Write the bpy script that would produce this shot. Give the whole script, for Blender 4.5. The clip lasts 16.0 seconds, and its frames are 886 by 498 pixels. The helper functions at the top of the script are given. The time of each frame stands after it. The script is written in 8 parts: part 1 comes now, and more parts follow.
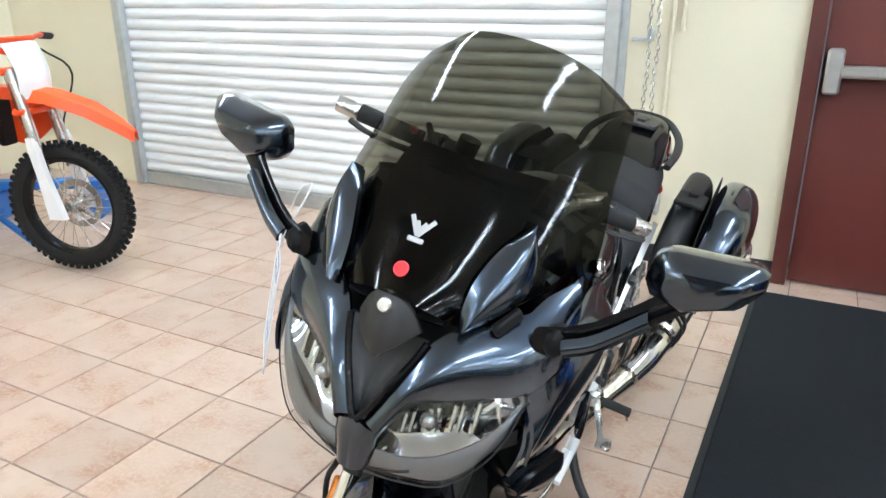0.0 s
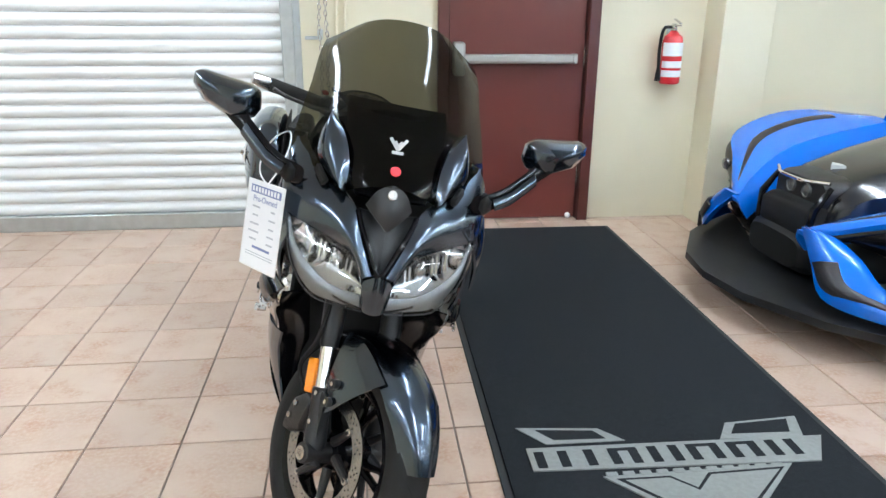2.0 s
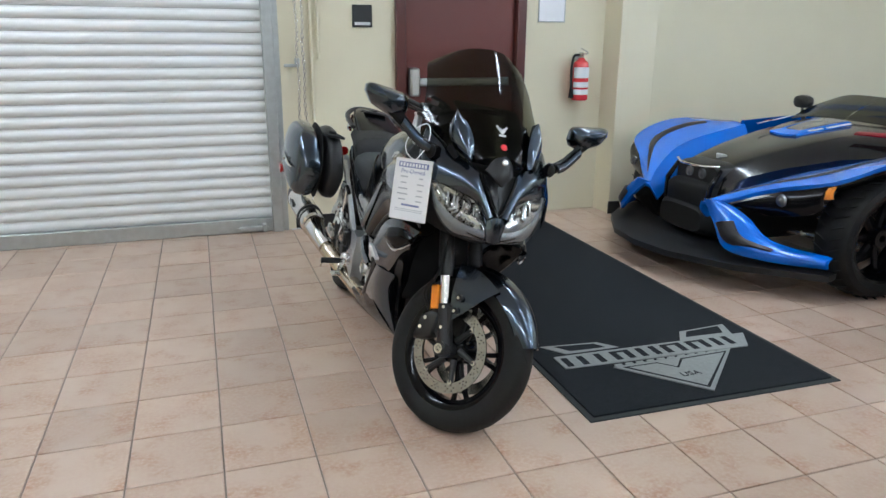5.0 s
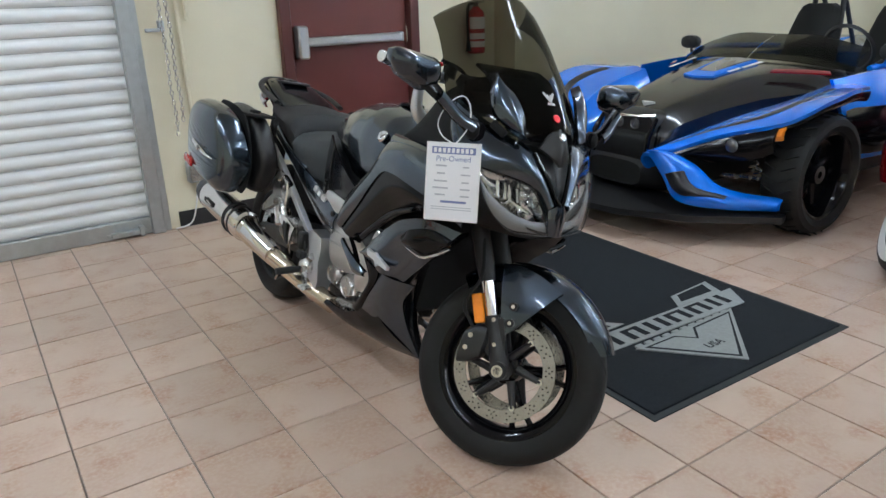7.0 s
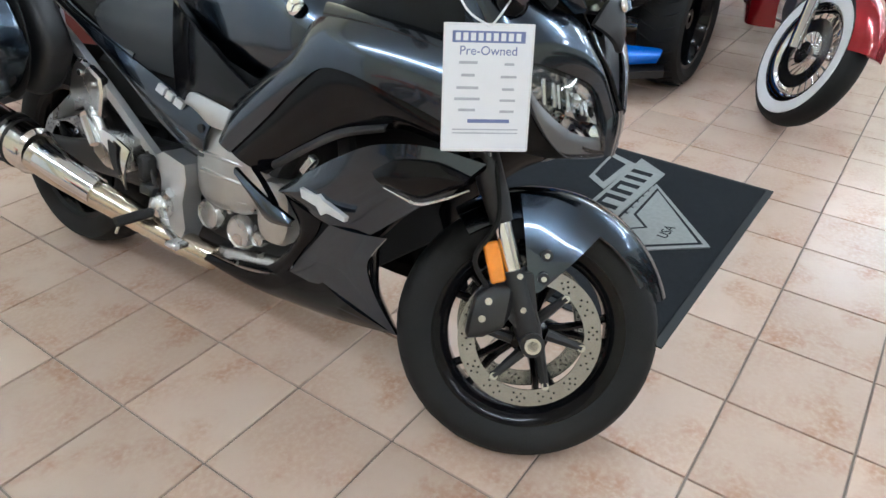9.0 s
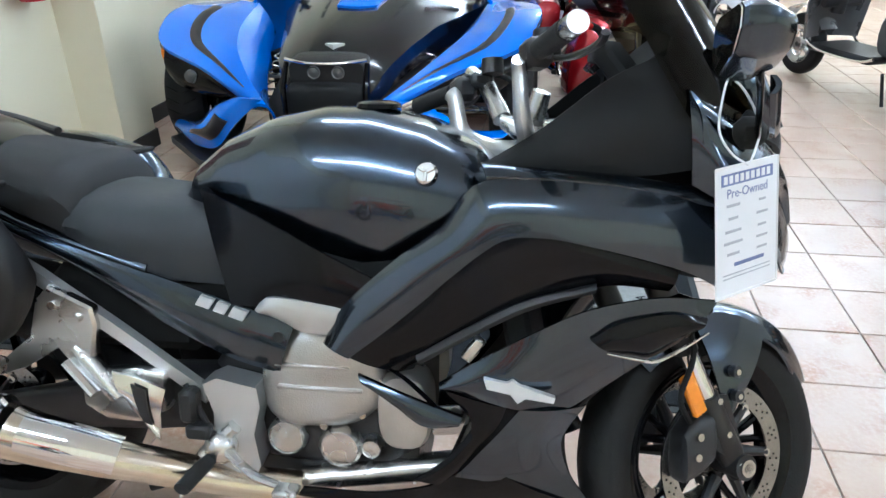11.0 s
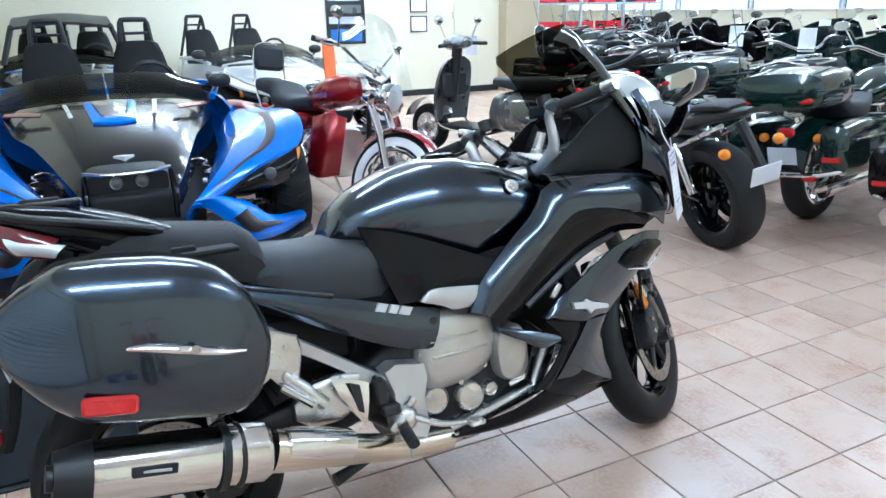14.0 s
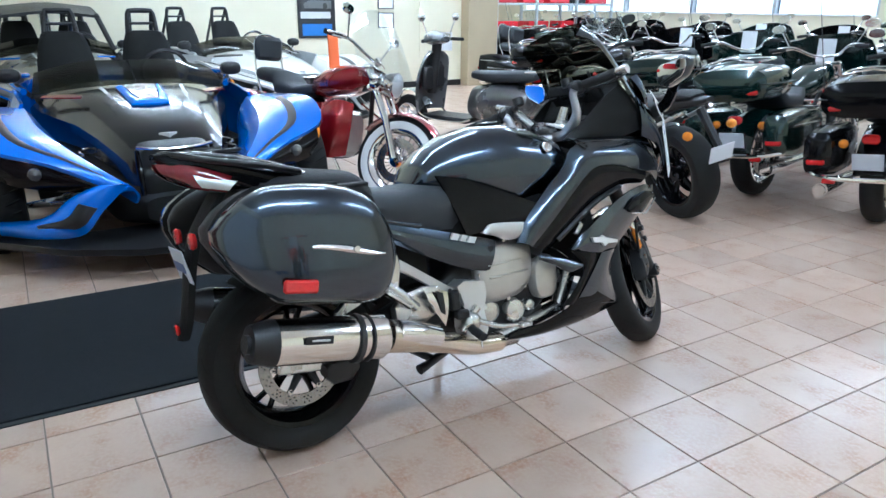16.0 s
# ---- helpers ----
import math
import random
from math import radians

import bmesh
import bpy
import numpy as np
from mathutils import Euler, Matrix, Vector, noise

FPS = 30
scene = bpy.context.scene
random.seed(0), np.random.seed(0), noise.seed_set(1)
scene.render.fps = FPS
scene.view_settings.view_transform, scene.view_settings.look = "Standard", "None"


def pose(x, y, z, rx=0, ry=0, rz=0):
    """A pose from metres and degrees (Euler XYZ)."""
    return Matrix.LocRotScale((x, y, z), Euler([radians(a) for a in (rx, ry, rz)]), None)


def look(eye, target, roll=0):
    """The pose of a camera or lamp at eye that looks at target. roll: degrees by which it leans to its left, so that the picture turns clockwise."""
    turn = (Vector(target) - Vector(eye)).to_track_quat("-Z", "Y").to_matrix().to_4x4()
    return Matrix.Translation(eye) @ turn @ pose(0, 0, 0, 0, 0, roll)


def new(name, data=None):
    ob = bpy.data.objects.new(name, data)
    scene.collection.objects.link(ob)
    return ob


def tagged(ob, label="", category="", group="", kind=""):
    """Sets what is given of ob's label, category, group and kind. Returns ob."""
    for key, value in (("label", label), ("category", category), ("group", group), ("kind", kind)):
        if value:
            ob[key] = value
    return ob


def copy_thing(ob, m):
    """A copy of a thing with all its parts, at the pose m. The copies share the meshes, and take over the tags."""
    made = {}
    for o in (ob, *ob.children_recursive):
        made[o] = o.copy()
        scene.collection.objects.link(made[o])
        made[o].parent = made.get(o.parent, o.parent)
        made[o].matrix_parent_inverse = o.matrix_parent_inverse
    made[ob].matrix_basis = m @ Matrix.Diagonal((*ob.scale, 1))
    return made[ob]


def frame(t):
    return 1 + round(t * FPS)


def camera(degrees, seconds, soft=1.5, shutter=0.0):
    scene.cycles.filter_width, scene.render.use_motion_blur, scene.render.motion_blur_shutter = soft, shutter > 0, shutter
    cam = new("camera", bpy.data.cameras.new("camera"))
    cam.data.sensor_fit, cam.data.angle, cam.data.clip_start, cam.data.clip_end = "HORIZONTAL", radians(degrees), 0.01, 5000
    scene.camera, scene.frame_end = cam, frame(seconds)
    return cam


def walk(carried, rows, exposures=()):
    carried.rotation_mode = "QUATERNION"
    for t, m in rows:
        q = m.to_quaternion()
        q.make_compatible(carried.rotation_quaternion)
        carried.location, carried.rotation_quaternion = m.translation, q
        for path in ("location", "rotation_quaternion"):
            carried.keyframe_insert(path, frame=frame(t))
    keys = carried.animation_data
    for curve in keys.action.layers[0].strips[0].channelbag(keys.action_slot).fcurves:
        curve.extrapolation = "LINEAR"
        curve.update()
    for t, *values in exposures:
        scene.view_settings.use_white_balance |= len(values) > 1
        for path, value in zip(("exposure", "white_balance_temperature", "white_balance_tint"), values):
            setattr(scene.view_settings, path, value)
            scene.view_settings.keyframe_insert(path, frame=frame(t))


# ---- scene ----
cam = camera(63.7, 16.0)
PATH = [
    (0, (0.286, -0.445, 1.354), (-0.587, 1.228, 0.691), -0.2),
    (0.5, (0.143, -0.577, 1.336), (-0.458, 1.231, 0.726), 1.9),
    (1, (0.039, -0.766, 1.362), (-0.331, 1.088, 0.709), 1.1),
    (1.5, (-0.145, -0.963, 1.341), (-0.201, 0.931, 0.7), 0.3),
    (2, (-0.283, -1.168, 1.331), (-0.062, 0.714, 0.691), 0.4),
    (2.5, (-0.405, -1.409, 1.319), (-0.033, 0.457, 0.704), 1.6),
    (3, (-0.587, -1.612, 1.32), (-0.154, 0.25, 0.73), 0.4),
    (3.5, (-0.718, -1.775, 1.327), (-0.223, 0.071, 0.736), 1.3),
    (4, (-0.827, -1.9, 1.325), (-0.329, -0.056, 0.733), 0.3),
    (4.2, (-0.89, -1.933, 1.33), (-0.389, -0.085, 0.753), 0.6),
    (6.3, (-1.521, -1.35, 1.332), (-0.604, 0.314, 0.71), -1.0),
    (6.5, (-1.548, -1.275, 1.32), (-0.589, 0.357, 0.676), -0.8),
    (7, (-1.547, -1.059, 1.327), (-0.503, 0.504, 0.644), -1.7),
    (7.5, (-1.518, -0.825, 1.296), (-0.362, 0.629, 0.555), 0.1),
    (8, (-1.515, -0.587, 1.285), (-0.205, 0.657, 0.426), 1.7),
    (8.5, (-1.476, -0.351, 1.252), (-0.124, 0.748, 0.27), 0.0),
    (9, (-1.479, -0.14, 1.257), (-0.083, 0.805, 0.181), 1.5),
    (9.5, (-1.563, 0.107, 1.289), (-0.06, 0.898, 0.232), 0.6),
    (10, (-1.561, 0.318, 1.298), (0.048, 0.995, 0.321), 0.2),
    (12.5, (-1.674, 1.365, 1.359), (0.101, 0.861, 0.588), -0.4),
    (13, (-1.818, 1.55, 1.356), (-0.074, 0.842, 0.68), 1.3),
    (13.5, (-1.96, 1.724, 1.367), (-0.232, 0.963, 0.709), 1.2),
    (14, (-2.06, 1.977, 1.355), (-0.362, 1.136, 0.715), -0.8),
    (14.5, (-2.176, 2.162, 1.374), (-0.495, 1.297, 0.721), 0.3),
    (15, (-2.295, 2.323, 1.376), (-0.586, 1.49, 0.755), 0.8),
    (15.5, (-2.358, 2.472, 1.362), (-0.681, 1.583, 0.732), -0.2),
    (16, (-2.41, 2.58, 1.365), (-0.789, 1.603, 0.718), 0.5),
]
walk(cam, [(t, look(eye, target, roll)) for t, eye, target, roll in PATH],
     [(0, 1.2, 5900, 10), (2, 1.1, 5900, 10), (3.5, 0.7, 5900, 10), (7, 0.4, 5900, 11), (8.5, 0.7, 5900, 10), (9, 0.75, 5850, 10), (10, 0.7, 5750, 9), (12.5, 1.48, 5200, 8), (14, 0.97, 5150, 8), (16, 0.77, 5200, 8)])

# ---- light: ceiling strip lamps are built with the room ----
world = bpy.data.worlds.new("world")
scene.world = world
world.use_nodes = True
world.node_tree.nodes["Background"].inputs[0].default_value = (0.9, 0.95, 1.0, 1)
world.node_tree.nodes["Background"].inputs[1].default_value = 0.08


# ---- materials ----
def mat(name, color, rough=0.5, metal=0.0, coat=0.0, vary=0.12, scale=8.0, bump=0.0, bump_scale=200.0, rough_vary=0.1, spec=0.5, flake=0.0, random_piece=0.0, stain=None):
    m = bpy.data.materials.new(name)
    m.use_nodes = True
    nt = m.node_tree
    b = nt.nodes["Principled BSDF"]
    b.inputs["Metallic"].default_value = metal
    b.inputs["Coat Weight"].default_value = coat
    b.inputs["Coat Roughness"].default_value = 0.04
    b.inputs["Specular IOR Level"].default_value = spec
    co = nt.nodes.new("ShaderNodeTexCoord")
    n1 = nt.nodes.new("ShaderNodeTexNoise")
    n1.inputs["Scale"].default_value = scale
    n1.inputs["Detail"].default_value = 5
    place = co.outputs["Object"]
    if random_piece:
        place = nt.nodes.new("ShaderNodeNewGeometry").outputs["Position"]
    nt.links.new(place, n1.inputs["Vector"])
    ramp = nt.nodes.new("ShaderNodeMix")
    ramp.data_type = "RGBA"
    dark = [c * (1 - vary) for c in color[:3]] if stain is None else stain
    ramp.inputs[6].default_value = (*dark, 1)
    ramp.inputs[7].default_value = (*[min(1, c * (1 + vary)) for c in color[:3]], 1)
    nt.links.new(n1.outputs["Fac"], ramp.inputs[0])
    out = ramp.outputs[2]
    if flake:
        v = nt.nodes.new("ShaderNodeTexVoronoi")
        v.inputs["Scale"].default_value = 1800
        nt.links.new(co.outputs["Object"], v.inputs["Vector"])
        mx = nt.nodes.new("ShaderNodeMix")
        mx.data_type, mx.blend_type = "RGBA", "MULTIPLY"
        mx.inputs[0].default_value = flake
        nt.links.new(out, mx.inputs[6])
        nt.links.new(v.outputs["Color"], mx.inputs[7])
        out = mx.outputs[2]
    if random_piece:
        oi = nt.nodes.new("ShaderNodeObjectInfo")
        hs = nt.nodes.new("ShaderNodeHueSaturation")
        mr = nt.nodes.new("ShaderNodeMapRange")
        mr.inputs[3].default_value, mr.inputs[4].default_value = 1 - random_piece, 1 + random_piece
        nt.links.new(oi.outputs["Random"], mr.inputs[0])
        nt.links.new(mr.outputs[0], hs.inputs["Value"])
        nt.links.new(out, hs.inputs["Color"])
        out = hs.outputs[0]
    nt.links.new(out, b.inputs["Base Color"])
    n2 = nt.nodes.new("ShaderNodeTexNoise")
    n2.inputs["Scale"].default_value = bump_scale
    n2.inputs["Detail"].default_value = 3
    nt.links.new(place, n2.inputs["Vector"])
    rr = nt.nodes.new("ShaderNodeMapRange")
    rr.inputs[3].default_value, rr.inputs[4].default_value = max(0.0, rough - rough_vary / 2), min(1, rough + rough_vary / 2)
    nt.links.new(n1.outputs["Fac"], rr.inputs[0])
    nt.links.new(rr.outputs[0], b.inputs["Roughness"])
    if bump:
        bp = nt.nodes.new("ShaderNodeBump")
        bp.inputs["Strength"].default_value = bump
        bp.inputs["Distance"].default_value = 0.002
        nt.links.new(n2.outputs["Fac"], bp.inputs["Height"])
        nt.links.new(bp.outputs[0], b.inputs["Normal"])
    return m


def glass(name, color, rough=0.0, clear=0.5, ior=1.45):
    """A thin pane: tinted see-through with a glossy face."""
    m = bpy.data.materials.new(name)
    m.use_nodes = True
    nt = m.node_tree
    nt.nodes.remove(nt.nodes["Principled BSDF"])
    tr, gl, mx, fr, pw, mr = (nt.nodes.new("ShaderNode" + k) for k in ("BsdfTransparent", "BsdfGlossy", "MixShader", "LayerWeight", "Math", "MapRange"))
    tr.inputs[0].default_value = (*color, 1)
    gl.inputs["Roughness"].default_value = rough
    fr.inputs[0].default_value = 0.5
    pw.operation, pw.inputs[1].default_value = "POWER", 4.0
    mr.inputs[3].default_value, mr.inputs[4].default_value = 0.05 * (ior - 1) / 0.45, 0.5
    nt.links.new(fr.outputs["Facing"], pw.inputs[0])
    nt.links.new(pw.outputs[0], mr.inputs[0])
    nt.links.new(mr.outputs[0], mx.inputs[0])
    nt.links.new(tr.outputs[0], mx.inputs[1])
    nt.links.new(gl.outputs[0], mx.inputs[2])
    nt.links.new(mx.outputs[0], nt.nodes["Material Output"].inputs[0])
    return m


def glow(name, color, power):
    m = bpy.data.materials.new(name)
    m.use_nodes = True
    b = m.node_tree.nodes["Principled BSDF"]
    b.inputs["Base Color"].default_value = (*color, 1)
    b.inputs["Emission Color"].default_value = (*color, 1)
    b.inputs["Emission Strength"].default_value = power
    return m


GRAPHITE = mat("graphite_metallic_paint", (0.052, 0.072, 0.1), 0.24, 1.0, 1.0, 0.06, 3, flake=0.2, rough_vary=0.05)
GLOSS_BLACK = mat("gloss_black_paint", (0.004, 0.004, 0.005), 0.13, 0, 0.05, 0.1, 5, rough_vary=0.06, spec=0.2)
CLEARCOAT_BLACK = mat("clearcoated_black_paint", (0.006, 0.006, 0.007), 0.2, 0, 0.4, 0.1, 5, rough_vary=0.06)
SATIN_BLACK = mat("satin_black_plastic", (0.012, 0.012, 0.013), 0.42, 0, 0, 0.25, 20, 0.25, 900)
MATT_BLACK = mat("matt_black_plastic", (0.009, 0.009, 0.009), 0.68, 0, 0, 0.3, 25, 0.4, 700, spec=0.25)
RUBBER = mat("tyre_rubber", (0.010, 0.010, 0.010), 0.62, 0, 0, 0.35, 18, 0.35, 300, spec=0.28)
GRIP = mat("grip_rubber", (0.014, 0.014, 0.014), 0.8, 0, 0, 0.3, 40, 0.7, 500)
VINYL = mat("seat_vinyl", (0.024, 0.028, 0.032), 0.58, 0, 0, 0.15, 12, 0.35, 1100)
VINYL_DARK = mat("dark_seat_vinyl", (0.011, 0.011, 0.012), 0.7, 0, 0, 0.15, 12, 0.5, 700)
ALU = mat("cast_aluminium", (0.66, 0.66, 0.65), 0.27, 1.0, 0, 0.12, 14, 0.25, 350)
POLISHED = mat("polished_steel", (0.78, 0.77, 0.75), 0.13, 1, 0, 0.06, 12, 0.05, 300)
ALU_DULL = mat("dull_engine_aluminium", (0.56, 0.555, 0.54), 0.36, 0.9, 0, 0.16, 16, 0.35, 260)
SILVER_PAINT = mat("silver_frame_paint", (0.6, 0.61, 0.62), 0.3, 0.75, 0.4, 0.1, 9, 0.05, 300)
CHROME = mat("chrome", (0.82, 0.82, 0.83), 0.07, 1, 0, 0.04, 6, rough_vary=0.06)
STEEL = mat("brushed_steel", (0.6, 0.59, 0.57), 0.26, 1, 0, 0.12, 30, 0.15, 500)
BLUED = mat("heat_tinted_steel", (0.60, 0.50, 0.36), 0.2, 1, 0, 0.3, 12, stain=(0.66, 0.64, 0.6))
DISC = mat("brake_disc_steel", (0.36, 0.355, 0.35), 0.24, 1.0, 0, 0.15, 40, 0.2, 600)
# near-black colour that stands for the shade inside holes and grooves
HOLE_SHADE = mat("painted_hole_shade", (0.006, 0.006, 0.006), 0.9)
AMBER = mat("amber_lens", (0.9, 0.28, 0.02), 0.12, 0, 0.6, 0.15, 80, 0.5, 500)
RED_LENS = mat("red_lens", (0.55, 0.015, 0.015), 0.1, 0, 0.7, 0.2, 80, 0.5, 500)
RED_DOT = mat("red_sticker", (0.85, 0.03, 0.04), 0.5, vary=0.04)
WHITE_PLASTIC = mat("white_plastic", (0.78, 0.78, 0.78), 0.35, vary=0.05)
DECAL = mat("pale_decal", (0.62, 0.63, 0.64), 0.3, 0.3, vary=0.08, scale=60)
CLEAR = glass("clear_lens", (0.93, 0.95, 0.96))
SMOKE = glass("smoked_screen", (0.115, 0.11, 0.08), 0.07, ior=1.2)
SMOKE_DARK = glass("dark_smoked_screen", (0.36, 0.36, 0.33), ior=1.2)
MIRROR = mat("mirror_glass", (0.85, 0.86, 0.87), 0.02, 1, 0, 0.02, rough_vary=0.01)
PAPER = mat("paper", (0.82, 0.83, 0.86), 0.6, 0, 0.3, 0.03, 30)
INK = mat("grey_ink", (0.45, 0.47, 0.52), 0.7, vary=0.2, scale=90)
INK_BLUE = mat("blue_ink", (0.17, 0.21, 0.40), 0.7, vary=0.2, scale=90)
WALL = mat("cream_wall_paint", (0.72, 0.665, 0.50), 0.62, vary=0.035, scale=2.2, bump=0.35, bump_scale=90)
CEIL = mat("white_ceiling_board", (0.78, 0.78, 0.76), 0.85, vary=0.05, scale=4, bump=0.3, bump_scale=120)
BASE = mat("black_rubber_baseboard", (0.012, 0.012, 0.013), 0.45, vary=0.2)
SHUTTER = mat("white_shutter_paint", (0.79, 0.81, 0.81), 0.42, 0.0, 0.1, 0.05, 3, 0.06, 60)
GALV = mat("galvanised_steel", (0.5, 0.53, 0.54), 0.42, 0.75, 0, 0.18, 22, 0.1, 200)
DOOR = mat("oxblood_door_paint", (0.115, 0.024, 0.018), 0.38, 0, 0.15, 0.1, 3, 0.1, 60)
DOOR_FRAME = mat("oxblood_frame_paint", (0.085, 0.02, 0.016), 0.35, 0, 0.15, 0.15, 5, 0.1, 60)
BARMETAL = mat("satin_bar_metal", (0.5, 0.5, 0.49), 0.36, 0.8, 0, 0.08, 10)
CARPET = mat("charcoal_carpet_mat", (0.019, 0.0215, 0.025), 0.95, vary=0.3, scale=60, bump=1.0, bump_scale=900, spec=0.15)
CARPET_GREY = mat("pale_grey_carpet", (0.3, 0.31, 0.3), 0.95, vary=0.2, scale=60, bump=1.0, bump_scale=900, spec=0.15)
MAT_EDGE = mat("mat_rubber_edge", (0.018, 0.021, 0.022), 0.7, vary=0.2)
GROUT = mat("grey_brown_grout", (0.27, 0.225, 0.19), 0.9, vary=0.25, scale=14, bump=0.5, bump_scale=300)


def tile_material():
    """Glazed terracotta: clouds of pink, sand and rust that run on from tile to tile, each tile a shade of its own."""
    m = bpy.data.materials.new("terracotta_floor_tile")
    m.use_nodes = True
    nt = m.node_tree
    b = nt.nodes["Principled BSDF"]
    geo = nt.nodes.new("ShaderNodeNewGeometry")
    oi = nt.nodes.new("ShaderNodeObjectInfo")
    off = nt.nodes.new("ShaderNodeVectorMath")
    off.operation = "MULTIPLY_ADD"
    off.inputs[1].default_value = (1, 1, 1)
    sc = nt.nodes.new("ShaderNodeVectorMath")
    sc.operation = "SCALE"
    sc.inputs[0].default_value = (37, 19, 0)
    nt.links.new(oi.outputs["Random"], sc.inputs["Scale"])
    nt.links.new(geo.outputs["Position"], off.inputs[0])
    nt.links.new(sc.outputs[0], off.inputs[2])

    def clouds(scale, detail, lo, hi):
        n = nt.nodes.new("ShaderNodeTexNoise")
        n.inputs["Scale"].default_value, n.inputs["Detail"].default_value = scale, detail
        nt.links.new(off.outputs[0], n.inputs["Vector"])
        r = nt.nodes.new("ShaderNodeMapRange")
        r.inputs[1].default_value, r.inputs[2].default_value = lo, hi
        r.interpolation_type = "SMOOTHSTEP"
        nt.links.new(n.outputs["Fac"], r.inputs[0])
        return r.outputs[0]

    def blend(fac, a, c):
        x = nt.nodes.new("ShaderNodeMix")
        x.data_type = "RGBA"
        nt.links.new(fac, x.inputs[0])
        for k, v in ((6, a), (7, c)):
            if isinstance(v, tuple):
                x.inputs[k].default_value = (*v, 1)
            else:
                nt.links.new(v, x.inputs[k])
        return x.outputs[2]

    c1 = blend(clouds(4.0, 4, 0.32, 0.7), (0.51, 0.375, 0.30), (0.58, 0.465, 0.39))
    c2 = blend(clouds(7.0, 6, 0.47, 0.74), c1, (0.43, 0.265, 0.185))
    c3 = blend(clouds(70.0, 2, 0.3, 0.85), c2, (0.57, 0.455, 0.375))
    hs = nt.nodes.new("ShaderNodeHueSaturation")
    mr = nt.nodes.new("ShaderNodeMapRange")
    hs.inputs["Saturation"].default_value = 1.18
    mr.inputs[3].default_value, mr.inputs[4].default_value = 0.89, 1.07
    nt.links.new(oi.outputs["Random"], mr.inputs[0])
    nt.links.new(mr.outputs[0], hs.inputs["Value"])
    nt.links.new(c3, hs.inputs["Color"])
    nt.links.new(hs.outputs[0], b.inputs["Base Color"])
    b.inputs["Roughness"].default_value = 0.28
    bp = nt.nodes.new("ShaderNodeBump")
    bp.inputs["Strength"].default_value, bp.inputs["Distance"].default_value = 0.12, 0.0015
    nb = nt.nodes.new("ShaderNodeTexNoise")
    nb.inputs["Scale"].default_value = 45
    nt.links.new(off.outputs[0], nb.inputs["Vector"])
    nt.links.new(nb.outputs["Fac"], bp.inputs["Height"])
    nt.links.new(bp.outputs[0], b.inputs["Normal"])
    return m


TILE = tile_material()
EXT_RED = mat("red_enamel", (0.6, 0.02, 0.03), 0.25, 0, 0.5, 0.06)
ORANGE = mat("orange_plastic", (0.85, 0.08, 0.008), 0.35, vary=0.06)
ORANGE_FLUO = mat("fluorescent_orange_tag", (1.0, 0.2, 0.05), 0.6, vary=0.03)
BLUE = mat("blue_metallic_paint", (0.003, 0.16, 0.74), 0.24, 0.15, 0.6, 0.08, 4)
BLUE_STEEL = mat("blue_stand_paint", (0.03, 0.16, 0.5), 0.4, vary=0.1)
WHITE_PAINT = mat("white_gloss_paint", (0.75, 0.76, 0.77), 0.2, 0, 0.8, 0.03, 4)
CANDY_RED = mat("candy_red_paint", (0.3, 0.006, 0.012), 0.2, 0.45, 1.0, 0.1, 4)
GREEN_PAINT = mat("deep_teal_paint", (0.002, 0.022, 0.02), 0.2, 0.3, 1.0, 0.1, 4)
GREY_PAINT = mat("grey_metallic_paint", (0.16, 0.165, 0.17), 0.28, 0.6, 0.8, 0.08, 6)
SILVER_TANK = mat("silver_tank_paint", (0.5, 0.5, 0.47), 0.25, 0.5, 0.8, 0.06, 6)
STRIPE = mat("black_vinyl_stripe", (0.015, 0.015, 0.017), 0.4, vary=0.15)
PLATE_WHITE = mat("plate_enamel", (0.62, 0.66, 0.72), 0.35, vary=0.05)
TAN = mat("tan_pillar_paint", (0.42, 0.34, 0.22), 0.6, vary=0.08, scale=3)
LAMP = glow("lamp_diffuser", (0.88, 0.96, 1.0), 40.0)


# ---- mesh tools ----
def vec(*a):
    return np.array(a, float)


def curve(pts, n, closed=False):
    """A smooth curve through the points (Catmull-Rom), n points evenly along it."""
    P = np.array(pts, float)
    if len(P) == 2:
        return np.array([P[0] + (P[1] - P[0]) * i / (n - 1) for i in range(n)])
    Q = np.vstack([P[-1], P, P[:2]]) if closed else np.vstack([2 * P[0] - P[1], P, 2 * P[-1] - P[-2]])
    out = []
    for i in range(1, len(Q) - 2):
        for k in range(12):
            t = k / 12
            a, b, c, d = Q[i - 1], Q[i], Q[i + 1], Q[i + 2]
            out.append(0.5 * (2 * b + (c - a) * t + (2 * a - 5 * b + 4 * c - d) * t * t + (3 * b - a - 3 * c + d) * t ** 3))
    out.append(Q[-2])
    out = np.array(out)
    s = np.concatenate([[0], np.cumsum(np.linalg.norm(np.diff(out, axis=0), axis=1))])
    want = np.linspace(0, s[-1], n + 1)[:-1] if closed else np.linspace(0, s[-1], n)
    return np.array([[np.interp(w, s, out[:, k]) for k in range(out.shape[1])] for w in want])


